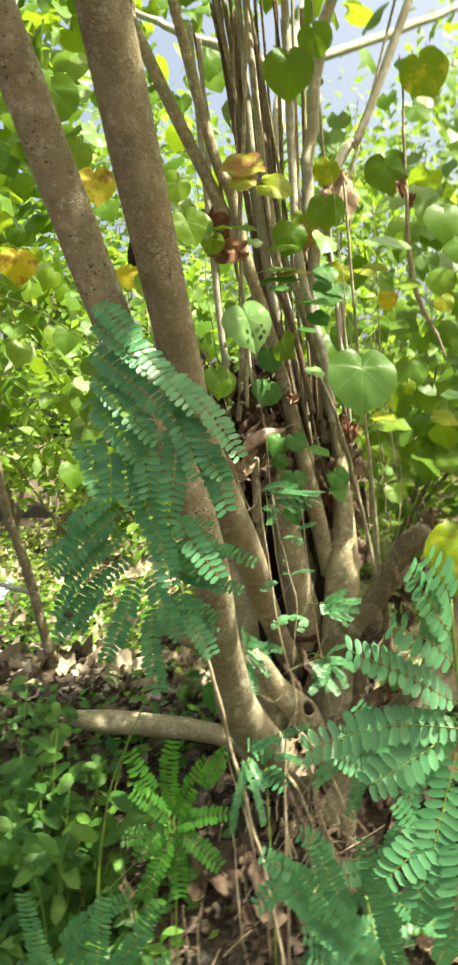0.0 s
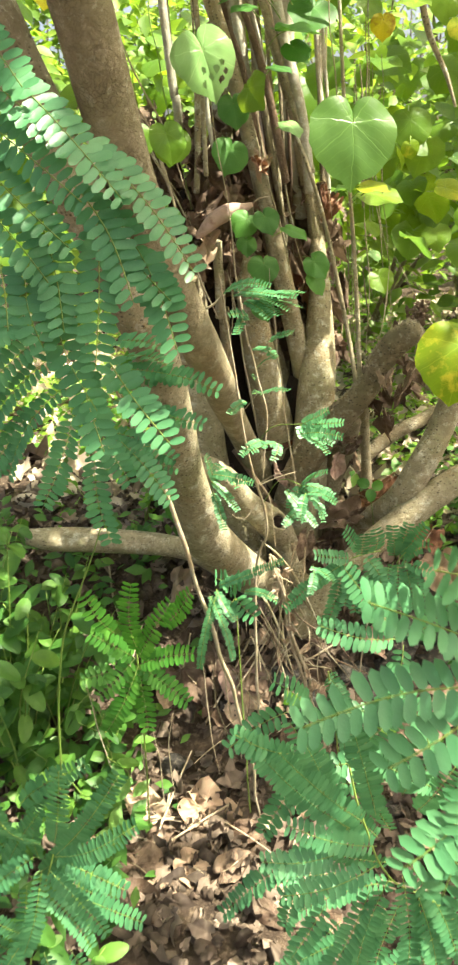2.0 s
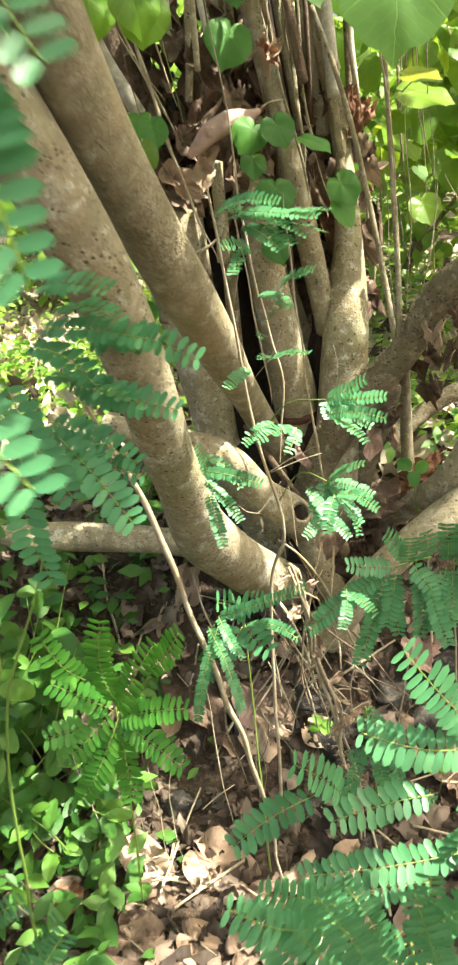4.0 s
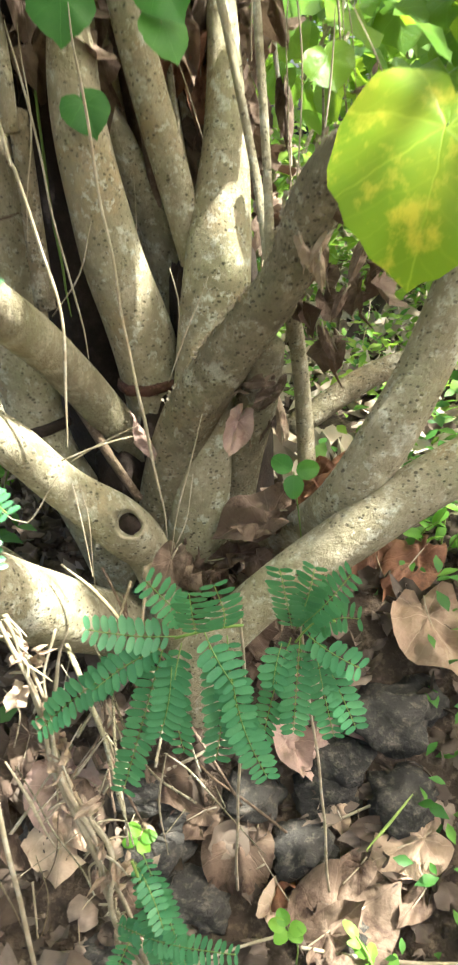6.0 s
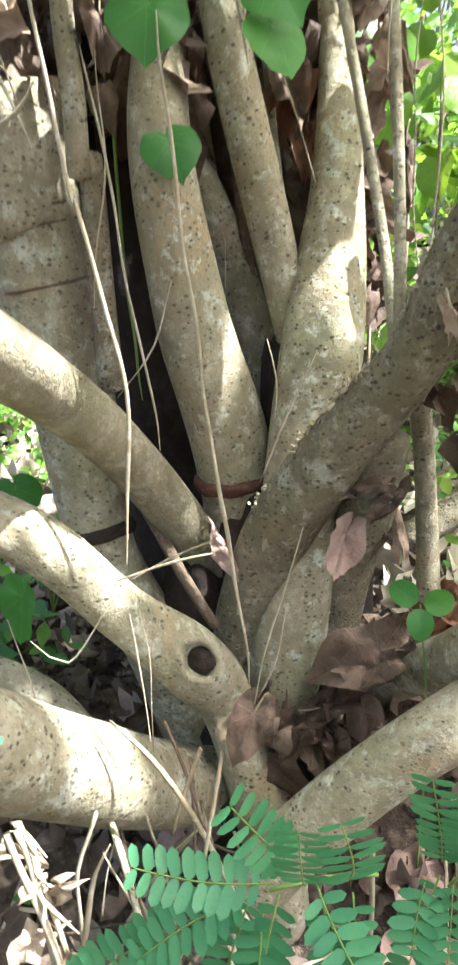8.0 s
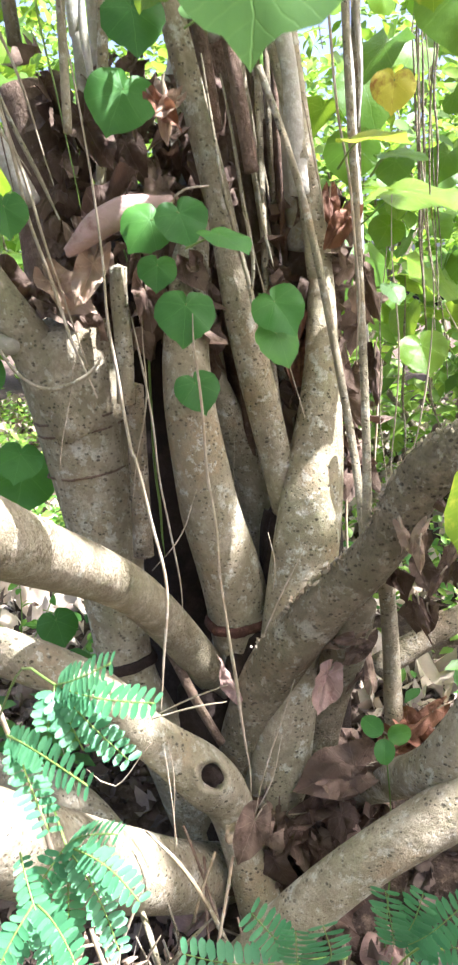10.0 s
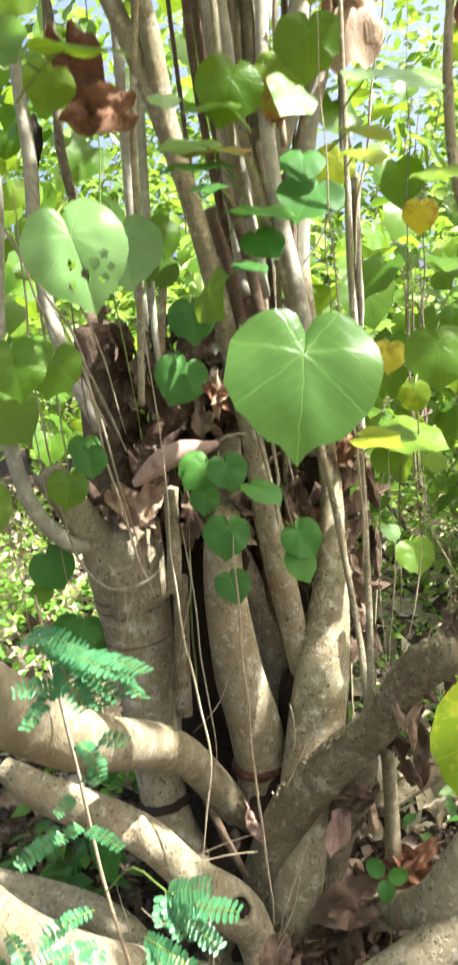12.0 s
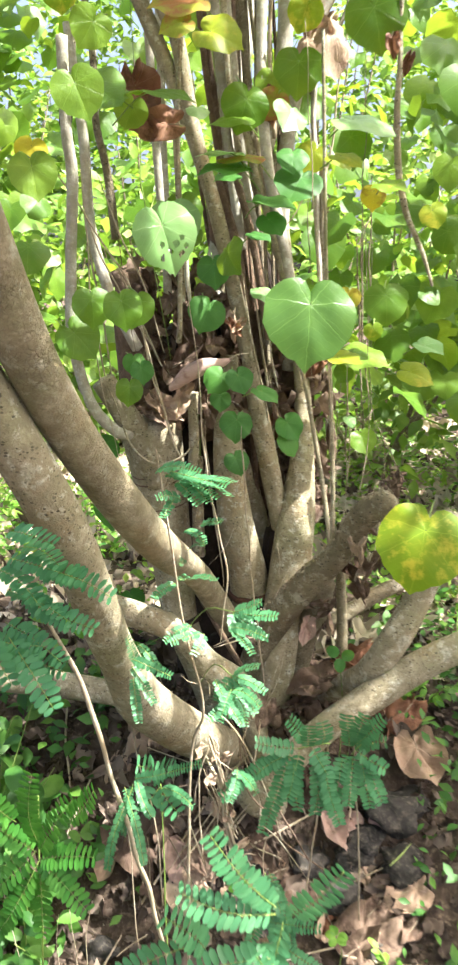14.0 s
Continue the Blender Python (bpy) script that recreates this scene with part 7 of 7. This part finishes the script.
fallen_leaf((0.712, 1.886, -0.087), (0.631, 1.85, -0.11), (0.1, -0.5, 1), "curled", LEAF_TAN)
fallen_leaf((0.714, 1.832, -0.135), (0.674, 1.785, -0.16), (0.1, -0.5, 1), "curled", LEAF_DEAD)
fallen_leaf((0.616, 1.847, -0.123), (0.571, 1.803, -0.148), (0.1, -0.5, 1), "curled", LEAF_DEAD)
fallen_leaf((0.429, 1.858, -0.113), (0.428, 1.776, -0.165), (0.1, -0.5, 1), "curled", LEAF_DEAD)
fallen_leaf((0.458, 1.891, -0.083), (0.456, 1.851, -0.109), (0.1, -0.5, 1), "curled", LEAF_DEAD)
fallen_leaf((0.497, 1.978, 0.002), (0.522, 1.922, -0.043), (0.1, -0.5, 1), "curled", LEAF_PINK)
fallen_leaf((0.195, 1.904, -0.071), (0.179, 1.866, -0.096), (0.1, -0.5, 1), "curled", LEAF_TAN)
fallen_leaf((0.369, 1.887, -0.088), (0.315, 1.851, -0.109), (0.1, -0.5, 1), "curled", LEAF_DEAD)
fallen_leaf((0.576, 1.91, -0.065), (0.596, 1.873, -0.089), (0.1, -0.5, 1), "curled", LEAF_TAN)
fallen_leaf((0.05, 1.946, -0.029), (0.055, 1.884, -0.08), (0.1, -0.5, 1), "curled", LEAF_DEAD)
fallen_leaf((0.127, 1.903, -0.072), (0.195, 1.818, -0.136), (0.1, -0.5, 1), "curled", LEAF_PINK)
fallen_leaf((0.621, 2.32, 0.18), (0.658, 2.19, 0.187), (0.1, -0.5, 1), "curled", LEAF_RUST)
fallen_leaf((0.706, 2.292, 0.18), (0.649, 2.175, 0.183), (0.1, -0.5, 1), "curled", LEAF_RUST)
fallen_leaf((0.618, 1.996, 0.019), (0.686, 1.992, 0.025), (0.1, -0.5, 1), "curled", LEAF_PINK)
fallen_leaf((-0.073, 2.08, 0.121), (-0.142, 1.977, 0.04), (-0.3, -0.8, 0.4), "rolled", LEAF_TAN)
fallen_leaf((-0.048, 1.914, -0.061), (0.046, 1.836, -0.122), (0.1, -0.5, 1), "curled", LEAF_DEAD)
fallen_leaf((0.13, 1.857, -0.115), (0.153, 1.772, -0.168), (0.1, -0.5, 1), "curled", LEAF_TAN)
fallen_leaf((-0.061, 1.448, -0.227), (0.05, 1.385, -0.222), (0.1, -0.5, 1), "curled", LEAF_DEAD)
fallen_leaf((0.035, 1.391, -0.231), (0.111, 1.344, -0.224), (0.1, -0.5, 1), "curled", LEAF_TAN)
fallen_leaf((-0.102, 1.301, -0.237), (0.001, 1.259, -0.23), (0.1, -0.5, 1), "curled", LEAF_DEAD)
fallen_leaf((0.044, 1.552, -0.221), (0.157, 1.465, -0.216), (0.1, -0.5, 1), "curled", LEAF_TAN)
fallen_leaf((-0.092, 1.386, -0.232), (0.005, 1.312, -0.226), (0.1, -0.5, 1), "curled", LEAF_DEAD)
fallen_leaf((0.529, 1.974, -0.002), (0.595, 1.921, -0.044), (0.1, -0.5, 1), "curled", LEAF_PINK)
fallen_leaf((0.162, 1.906, -0.069), (0.251, 1.865, -0.096), (0.1, -0.5, 1), "curled", LEAF_DEAD)
fallen_leaf((0.715, 2.129, 0.153), (0.757, 2.031, 0.091), (0.1, -0.5, 1), "curled", LEAF_TAN)
fallen_leaf((0.253, 1.795, -0.164), (0.319, 1.854, -0.106), (0.1, -0.5, 1), "curled", LEAF_DEAD)
fallen_leaf((-0.113, 1.563, -0.219), (-0.023, 1.49, -0.214), (0.1, -0.5, 1), "curled", LEAF_TAN)
fallen_leaf((0.121, 1.38, -0.232), (0.175, 1.419, -0.219), (0.1, -0.5, 1), "curled", LEAF_DEAD)
fallen_leaf((0.176, 1.978, 0.022), (0.228, 1.933, -0.012), (0.1, -0.5, 1), "rolled", LEAF_TAN)
fallen_leaf((0.232, 1.947, -0.009), (0.209, 1.89, -0.054), (0.1, -0.5, 1), "rolled", LEAF_DEAD)
fallen_leaf((0.213, 1.895, -0.059), (0.28, 1.861, -0.081), (0.1, -0.5, 1), "rolled", LEAF_TAN)
fallen_leaf((0.265, 1.882, -0.072), (0.249, 1.817, -0.118), (0.1, -0.5, 1), "rolled", LEAF_DEAD)
fallen_leaf((0.156, 1.857, -0.093), (0.213, 1.814, -0.12), (0.1, -0.5, 1), "curled", LEAF_TAN)
fallen_leaf((0.299, 1.909, -0.046), (0.353, 1.866, -0.076), (0.1, -0.5, 1), "curled", LEAF_DEAD)
fallen_leaf((0.259, 1.831, -0.116), (0.312, 1.795, -0.133), (0.1, -0.5, 1), "curled", LEAF_TAN)
fallen_leaf((0.042, 1.955, -0.021), (0.006, 1.915, -0.051), (0.1, -0.5, 1), "curled", LEAF_DEAD)
fallen_leaf((0.51, 2.056, 0.072), (0.483, 2.011, 0.042), (0.1, -0.5, 1), "curled", LEAF_PINK)
fallen_leaf((0.214, 2.06, 0.075), (0.163, 1.996, 0.029), (0.1, -0.5, 1), "curled", LEAF_PINK)
twig((0.200, 1.805, 0.308, 0.0021), (0.182, 1.792, 0.231, 0.0021), (0.186, 1.778, 0.129, 0.0021), (0.194, 1.765, 0.037, 0.0021))
twig((0.227, 1.880, 0.096, 0.0022), (0.190, 1.850, 0.029, 0.0022), (0.155, 1.820, -0.010, 0.0022))
twig((0.091, 1.820, 0.033, 0.0014), (0.157, 1.785, -0.046, 0.0014), (0.224, 1.750, -0.139, 0.0014))
twig((0.086, 1.780, -0.167, 0.0009), (0.165, 1.810, -0.109, 0.0009), (0.211, 1.840, -0.072, 0.0009))
twig((0.117, 1.750, -0.195, 0.0009), (0.152, 1.775, -0.118, 0.0009), (0.159, 1.800, -0.039, 0.0009))
twig((0.390, 1.880, -0.028, 0.0009), (0.426, 1.870, -0.103, 0.0009), (0.446, 1.860, -0.148, 0.0009))
twig((0.469, 1.820, -0.079, 0.0009), (0.507, 1.800, -0.150, 0.0009), (0.526, 1.780, -0.177, 0.0009))
twig((0.367, 1.860, -0.094, 0.0009), (0.373, 1.850, -0.130, 0.0009), (0.342, 1.840, -0.189, 0.0009))
twig((0.205, 1.800, -0.213, 0.0009), (0.273, 1.830, -0.156, 0.0009), (0.341, 1.860, -0.064, 0.0009))
twig((0.259, 1.750, -0.241, 0.0009), (0.309, 1.775, -0.161, 0.0009), (0.380, 1.800, -0.150, 0.0009))
twig((0.091, 1.860, 0.078, 0.0009), (0.103, 1.880, 0.040, 0.0009), (0.172, 1.900, 0.057, 0.0009))
twig((0.136, 1.720, -0.234, 0.0009), (0.149, 1.750, -0.160, 0.0009), (0.123, 1.780, -0.107, 0.0009))
twig((0.202, 1.720, -0.213, 0.0009), (0.196, 1.760, -0.186, 0.0009), (0.247, 1.800, -0.149, 0.0009))
twig((0.609, 1.900, -0.058, 0.0009), (0.617, 1.880, -0.104, 0.0009), (0.616, 1.860, -0.115, 0.0009))
twig((0.285, 1.880, 0.343, 0.0023), (0.273, 1.860, 0.304, 0.0023), (0.265, 1.840, 0.266, 0.0023))
twig((0.318, 1.860, 0.356, 0.0023), (0.315, 1.840, 0.313, 0.0023), (0.307, 1.820, 0.263, 0.0023))
twig((0.076, 1.800, 0.148, 0.0009), (0.097, 1.830, 0.157, 0.0009), (0.134, 1.860, 0.154, 0.0009))
twig((0.134, 1.760, 0.135, 0.0009), (0.136, 1.790, 0.174, 0.0009), (0.098, 1.820, 0.184, 0.0009))
twig((0.163, 1.920, 0.175, 0.0009), (0.150, 1.900, 0.110, 0.0009), (0.149, 1.880, 0.084, 0.0009))
twig((0.220, 1.950, 0.318, 0.0022), (0.312, 1.875, 0.186, 0.0022), (0.445, 1.800, 0.029, 0.0022))
twig((0.195, 1.950, 0.131, 0.0022), (0.283, 1.875, 0.004, 0.0022), (0.380, 1.800, 0.023, 0.0022))
twig((0.213, 1.950, 0.028, 0.0022), (0.164, 1.875, -0.021, 0.0022), (0.119, 1.800, -0.044, 0.0022))
twig((0.245, 1.950, 0.271, 0.0022), (0.280, 1.875, 0.166, 0.0022), (0.360, 1.800, 0.126, 0.0022))
twig((0.262, 1.950, 0.213, 0.0022), (0.314, 1.875, 0.127, 0.0022), (0.322, 1.800, 0.085, 0.0022))
twig((0.178, 1.950, 0.110, 0.0022), (0.249, 1.875, 0.024, 0.0022), (0.274, 1.800, 0.064, 0.0022))
twig((0.297, 1.950, 0.175, 0.0022), (0.366, 1.875, 0.027, 0.0022), (0.512, 1.800, -0.010, 0.0022))
twig((-0.272, 1.750, 0.005, 0.0018), (-0.241, 1.715, -0.193, 0.0018), (-0.165, 1.680, -0.379, 0.0018))
twig((0.033, 1.750, 0.371, 0.0018), (0.075, 1.727, 0.172, 0.0018), (0.098, 1.703, 0.097, 0.0018), (0.116, 1.680, -0.040, 0.0018))
twig((-0.134, 1.750, -0.115, 0.0018), (-0.122, 1.715, -0.278, 0.0018), (-0.110, 1.680, -0.330, 0.0018))
twig((-0.056, 1.750, -0.199, 0.0018), (-0.022, 1.715, -0.296, 0.0018), (-0.029, 1.680, -0.372, 0.0018))
twig((0.130, 1.750, -0.126, 0.0018), (0.139, 1.715, -0.244, 0.0018), (0.165, 1.680, -0.340, 0.0018))
twig((0.164, 1.920, 0.192, 0.0022), (0.222, 1.860, 0.071, 0.0022), (0.292, 1.800, -0.029, 0.0022))
twig((0.191, 1.920, 0.223, 0.0022), (0.246, 1.860, 0.162, 0.0022), (0.260, 1.800, 0.029, 0.0022))
twig((0.171, 1.920, 0.119, 0.0022), (0.238, 1.860, 0.027, 0.0022), (0.266, 1.800, -0.080, 0.0022))
twig((0.216, 1.920, 0.153, 0.0022), (0.227, 1.860, 0.057, 0.0022), (0.252, 1.800, -0.019, 0.0022))
tagged(blob("hanging_scrap", (-0.341, 2.45, 1.828), (0.016, 0.008, 0.05), NEAR_BLACK, None, 4.0, 0.7), "small black scrap hanging between thin stems", "scrap")

# the dry, frayed vine that droops before the low stem
rv = random.Random(77)
vine = thing("dry_vine", (0.29, 1.62, 0.2), "frayed dead vine, pale and peeling, drooping over the litter", "vine")
spine = [(0.236, 1.63, 0.45), (0.265, 1.62, 0.345), (0.28, 1.62, 0.245), (0.305, 1.62, 0.14), (0.318, 1.62, 0.05), (0.345, 1.62, -0.08), (0.36, 1.62, -0.22)]
for k in range(3):
    part("strand", tube([(x + rv.gauss(0, 0.004), y + rv.gauss(0, 0.004), z, rv.uniform(0.0022, 0.0038)) for x, y, z in spine], 7, 0.25, 0.01, 0.01, k * 3.0), TWIG, vine)
line = glide([(*p, 0.0) for p in spine], 0.01)
for k in range(46):
    p = Vector(rv.choice(line[:-10])[:3])
    a, n = rv.uniform(0, TAU), rv.uniform(0.012, 0.045)
    way = Vector((math.cos(a), 0.5 * math.sin(a), rv.uniform(-1.4, 0.3))).normalized()
    bend = Vector((rv.gauss(0, 0.3), rv.gauss(0, 0.2), -0.4))
    part("frayed_fibre", tube([(*p, 0.0018), (*(p + way * n * 0.5), 0.0016), (*(p + (way + bend * 0.6) * n), 0.0007)], 5, 0.2, 0.006, 0.003, k), TWIG, vine)
for k in range(26):
    p = Vector(rv.choice(line[:-14])[:3]) + Vector((rv.gauss(0, 0.012), rv.gauss(0, 0.008), rv.gauss(0, 0.01)))
    places, faces = heart_points(14, 4, rv.uniform(-0.8, 1.2), rv.uniform(-0.6, 1.0), 0.25, 700 + k, rv.uniform(0.3, 0.6))
    crumpled((places, faces), k, 0.3)
    part("withered_scale", leaf_mesh("withered_scale", [(places, faces, leaf_pose(p, rv.uniform(0.016, 0.034), (rv.gauss(0, 0.6), -1, rv.gauss(0.3, 0.5)), (rv.gauss(0, 1), 0, -1)))], LEAF_TAN), LEAF_TAN, vine)

rl = random.Random(9)


def litter(count, lo, hi, size, material, seed, lift=0.012):
    rnd = random.Random(seed)
    blades = []
    for _ in range(count):
        x, y = rnd.uniform(lo[0], hi[0]), rnd.uniform(lo[1], hi[1])
        n = Vector((rnd.gauss(0, 0.6), rnd.gauss(-0.25, 0.6), 1))
        places, faces = rnd.choice(DRY_HEARTS)
        blades.append((places, faces, leaf_pose((x, y, ground_height(x, y) + rnd.uniform(0.0, 2 * lift)), rnd.uniform(*size), n, (rnd.gauss(0, 1), rnd.gauss(0, 1), 0))))
    return leaf_mesh("leaf_litter", blades, material)


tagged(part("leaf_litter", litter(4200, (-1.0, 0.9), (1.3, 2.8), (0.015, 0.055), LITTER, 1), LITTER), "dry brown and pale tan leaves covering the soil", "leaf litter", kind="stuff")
tagged(part("leaf_litter", litter(5200, (-3.6, 2.6), (3.0, 7.5), (0.05, 0.12), LITTER_SUNLIT, 2), LITTER_SUNLIT), "dry pale leaves scattered between the bushes, made paler to look sunlit", "leaf litter", kind="stuff")
for k in range(22):
    x, y = rl.uniform(-0.35, 0.85), rl.uniform(1.25, 2.0)
    a = rl.uniform(0, TAU)
    s = rl.uniform(0.04, 0.085)
    z = ground_height(x, y) + 0.022
    places, faces = heart_points(24, 5, rl.uniform(-0.5, 0.9), rl.uniform(-0.5, 0.9), 0.12, 900 + k, rl.uniform(0.35, 0.85))
    crumpled((places, faces), k, 0.24)
    mat = rl.choice((LEAF_TAN, LEAF_DEAD, LEAF_DEAD, LEAF_RUST))
    ob = part("fallen_leaf", leaf_mesh("fallen_leaf", [(places, faces, leaf_pose((x, y, z), s, (rl.gauss(0, 0.4), rl.gauss(-0.4, 0.3), 1), (math.cos(a), math.sin(a), 0)))], mat), mat)
    tagged(ob, FALLEN_LABELS[mat.name], "leaf", "fallen leaves")
for k in range(30):
    x, y, a = rl.uniform(-0.3, 0.8), rl.uniform(1.3, 2.1), rl.uniform(0, TAU)
    n = rl.uniform(0.05, 0.16)
    pts = []
    for u in (-1, 0, 1):
        px, py = x + math.cos(a) * n * u + rl.gauss(0, 0.006), y + math.sin(a) * n * u
        pts.append((px, py, ground_height(px, py) + 0.02 + rl.uniform(0, 0.015), rl.uniform(0.0016, 0.0035)))
    tagged(part("fallen_twig", tube(pts, 6, 0.1, 0.02, 0.003), TWIG), "thin dry twig lying in the litter", "twig", "fallen twigs")


# low green growth between the bushes
def low_growth(count, lo, hi, high, size, seed, material=FAR_LEAF):
    rnd = random.Random(seed)
    blades = []
    while len(blades) < count:
        x, y = rnd.uniform(lo[0], hi[0]), rnd.uniform(lo[1], hi[1])
        if noise.noise((x * 0.9, y * 0.9, 5)) < -0.12:
            continue
        tall = high * (0.5 + 0.8 * noise.noise((x * 1.7, y * 1.7, 9)) + 0.3)
        for _ in range(5):
            p = Vector((x + rnd.gauss(0, 0.06), y + rnd.gauss(0, 0.06), ground_height(x, y) + max(0.02, tall) * rnd.random()))
            blades.append((*OVAL, leaf_pose(p, size * rnd.uniform(0.5, 1.2), (rnd.gauss(0, 0.5), rnd.gauss(-0.3, 0.5), 1), (rnd.gauss(0, 1), rnd.gauss(0, 1), -0.2))))
    return leaf_mesh("undergrowth", blades, material)


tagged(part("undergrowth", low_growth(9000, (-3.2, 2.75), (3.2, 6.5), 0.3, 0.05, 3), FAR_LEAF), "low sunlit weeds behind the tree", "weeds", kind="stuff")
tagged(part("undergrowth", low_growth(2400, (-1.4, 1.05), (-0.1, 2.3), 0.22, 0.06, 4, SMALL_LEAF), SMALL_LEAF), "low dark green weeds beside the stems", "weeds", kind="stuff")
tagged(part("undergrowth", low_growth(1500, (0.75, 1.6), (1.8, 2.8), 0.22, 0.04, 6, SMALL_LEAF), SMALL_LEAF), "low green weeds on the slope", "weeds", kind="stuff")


# a scrap of plastic left far behind the tree
bm = bmesh.new()
bmesh.ops.create_grid(bm, x_segments=14, y_segments=10, size=0.5)
for v in bm.verts:
    v.co = Vector((v.co.x * 0.24, v.co.y * 0.16, 0.05 * noise.noise(v.co * 4) + 0.03 * noise.noise(v.co * 11)))
    v.co = Vector((-1.72, 4.05, 0.27)) + Matrix.Rotation(radians(55), 3, "X") @ v.co
scrap = part("plastic_scrap", bm, PLASTIC)
scrap.modifiers.new("thickness", "SOLIDIFY").thickness = 0.003
tagged(scrap, "crumpled pale blue plastic scrap lying among weeds", "litter")


# a young tree behind
sapling = thing("sapling", (-0.95, 3.0, 0.1), "slim leaning sapling trunk in the weeds behind", "sapling")
part("trunk", tube([(-1.172, 3, 1.227, 0.022), (-1.124, 3, 0.884, 0.022), (-1.033, 3, 0.586, 0.022), (-0.906, 3, -0.026, 0.022), (-0.869, 3, -0.247, 0.022)], 10, 0.1, 0.03), BARK_OLD, sapling)
part("branch", tube([(-1.534, 3, 0.725, 0.01), (-1.36, 3, 0.648, 0.011), (-1.165, 3, 0.54, 0.012), (-0.991, 3, 0.494, 0.013)], 8, 0.1, 0.03), BARK_GREY, sapling)

# added weeds in a brighter green, standing in for sunlight on this ground
tagged(part("undergrowth", low_growth(1300, (-2.6, 2.6), (-0.4, 4.4), 0.12, 0.06, 8, BRIGHT_LEAF), BRIGHT_LEAF), "weeds added behind the stems, bright in colour for sunlit ground", "weeds", kind="stuff")


# thinner litter and weeds on the ground all round
def sparse(count, reach, seed):
    rnd = random.Random(seed)
    while count:
        a, r = rnd.uniform(0, TAU), reach * math.sqrt(rnd.uniform(0.01, 1)) * rnd.uniform(0.5, 1)
        x, y = 0.2 + r * math.cos(a), 2.2 + r * math.sin(a)
        if noise.noise((x * 0.5, y * 0.5, 2)) > -0.2 and not (-0.9 < x < 1.2 and 0.9 < y < 2.6):
            count -= 1
            yield x, y, rnd


blades = []
for x, y, rnd in sparse(5200, 7.0, 21):
    places, faces = rnd.choice(DRY_HEARTS)
    blades.append((places, faces, leaf_pose((x, y, ground_height(x, y) + rnd.uniform(0, 0.02)), rnd.uniform(0.05, 0.11), (rnd.gauss(0, 0.5), rnd.gauss(0, 0.5), 1), (rnd.gauss(0, 1), rnd.gauss(0, 1), 0))))
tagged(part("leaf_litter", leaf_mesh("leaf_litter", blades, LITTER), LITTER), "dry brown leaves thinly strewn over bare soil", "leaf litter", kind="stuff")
blades = []
for x, y, rnd in sparse(1100, 7.5, 22):
    if abs(x - 0.35) < 0.9 and y < 2:
        continue
    for _ in range(6):
        q = (x + rnd.gauss(0, 0.07), y + rnd.gauss(0, 0.07), ground_height(x, y) + rnd.uniform(0.01, 0.16))
        blades.append((*OVAL, leaf_pose(q, rnd.uniform(0.03, 0.07), (rnd.gauss(0, 0.5), rnd.gauss(0, 0.5), 1), (rnd.gauss(0, 1), rnd.gauss(0, 1), -0.2))))
tagged(part("undergrowth", leaf_mesh("undergrowth", blades, SMALL_LEAF), SMALL_LEAF), "scattered low weeds round the tree", "weeds", kind="stuff")


# ---- backdrop of bushes ----
def bush(place, wide, high, count, size, seed, material=FAR_LEAF):
    rnd = random.Random(seed)
    ob = thing("bush", place, "sunlit bush with many small light green leaves", "bush", "bushes behind the tree")
    for k in range(4):
        a = rnd.uniform(0, TAU)
        top = (place[0] + math.cos(a) * wide * 0.4, place[1] + math.sin(a) * wide * 0.4, place[2] + high * rnd.uniform(0.6, 0.9))
        mid = [(p + q) / 2 + rnd.uniform(-0.1, 0.1) for p, q in zip(place, top)]
        part("branch", tube([(*place, 0.02), (*mid, 0.014), (*top, 0.005)], 6, 0.05, 0.15), BARK_OLD, ob)
    blades = []
    lumps = [(Vector(place) + Vector((rnd.gauss(0, wide * 0.35), rnd.gauss(0, wide * 0.3), high * rnd.uniform(0.1, 1.0))), rnd.uniform(0.12, 0.3) * wide) for _ in range(16)]
    for _ in range(count):
        c, r = rnd.choice(lumps)
        p = c + Vector((rnd.gauss(0, 1), rnd.gauss(0, 1), rnd.gauss(0, 0.8))) * r * 0.6
        face = Vector((rnd.gauss(0, 0.6), rnd.gauss(-0.3, 0.6), 0.8))
        blades.append((*OVAL, leaf_pose(p, size * rnd.uniform(0.6, 1.3), face, (rnd.gauss(0, 1), rnd.gauss(0, 1), -0.5))))
    part("foliage", leaf_mesh("foliage", blades, material), material, ob)
    return ob


rb = random.Random(11)
for k in range(7):
    x = -4.6 + k * 1.5 + rb.uniform(-0.3, 0.3)
    bush((x, 9.5 + rb.uniform(-0.8, 1.2), 0.15), 2.6, rb.uniform(4.4, 6.0), 2000, 0.17, 60 + k)
for k in range(30):
    x = -5.5 + k * 0.4 + rb.uniform(-0.3, 0.3)
    y = 5.2 + (k * 7 % 5) * 1.1 + rb.uniform(-0.3, 0.3)
    bush((x, y, 0.15), rb.uniform(1.3, 2.2), 1.2 + (y - 4.5) * 0.75 * rb.uniform(0.7, 1.1), 800, 0.14, 100 + k)
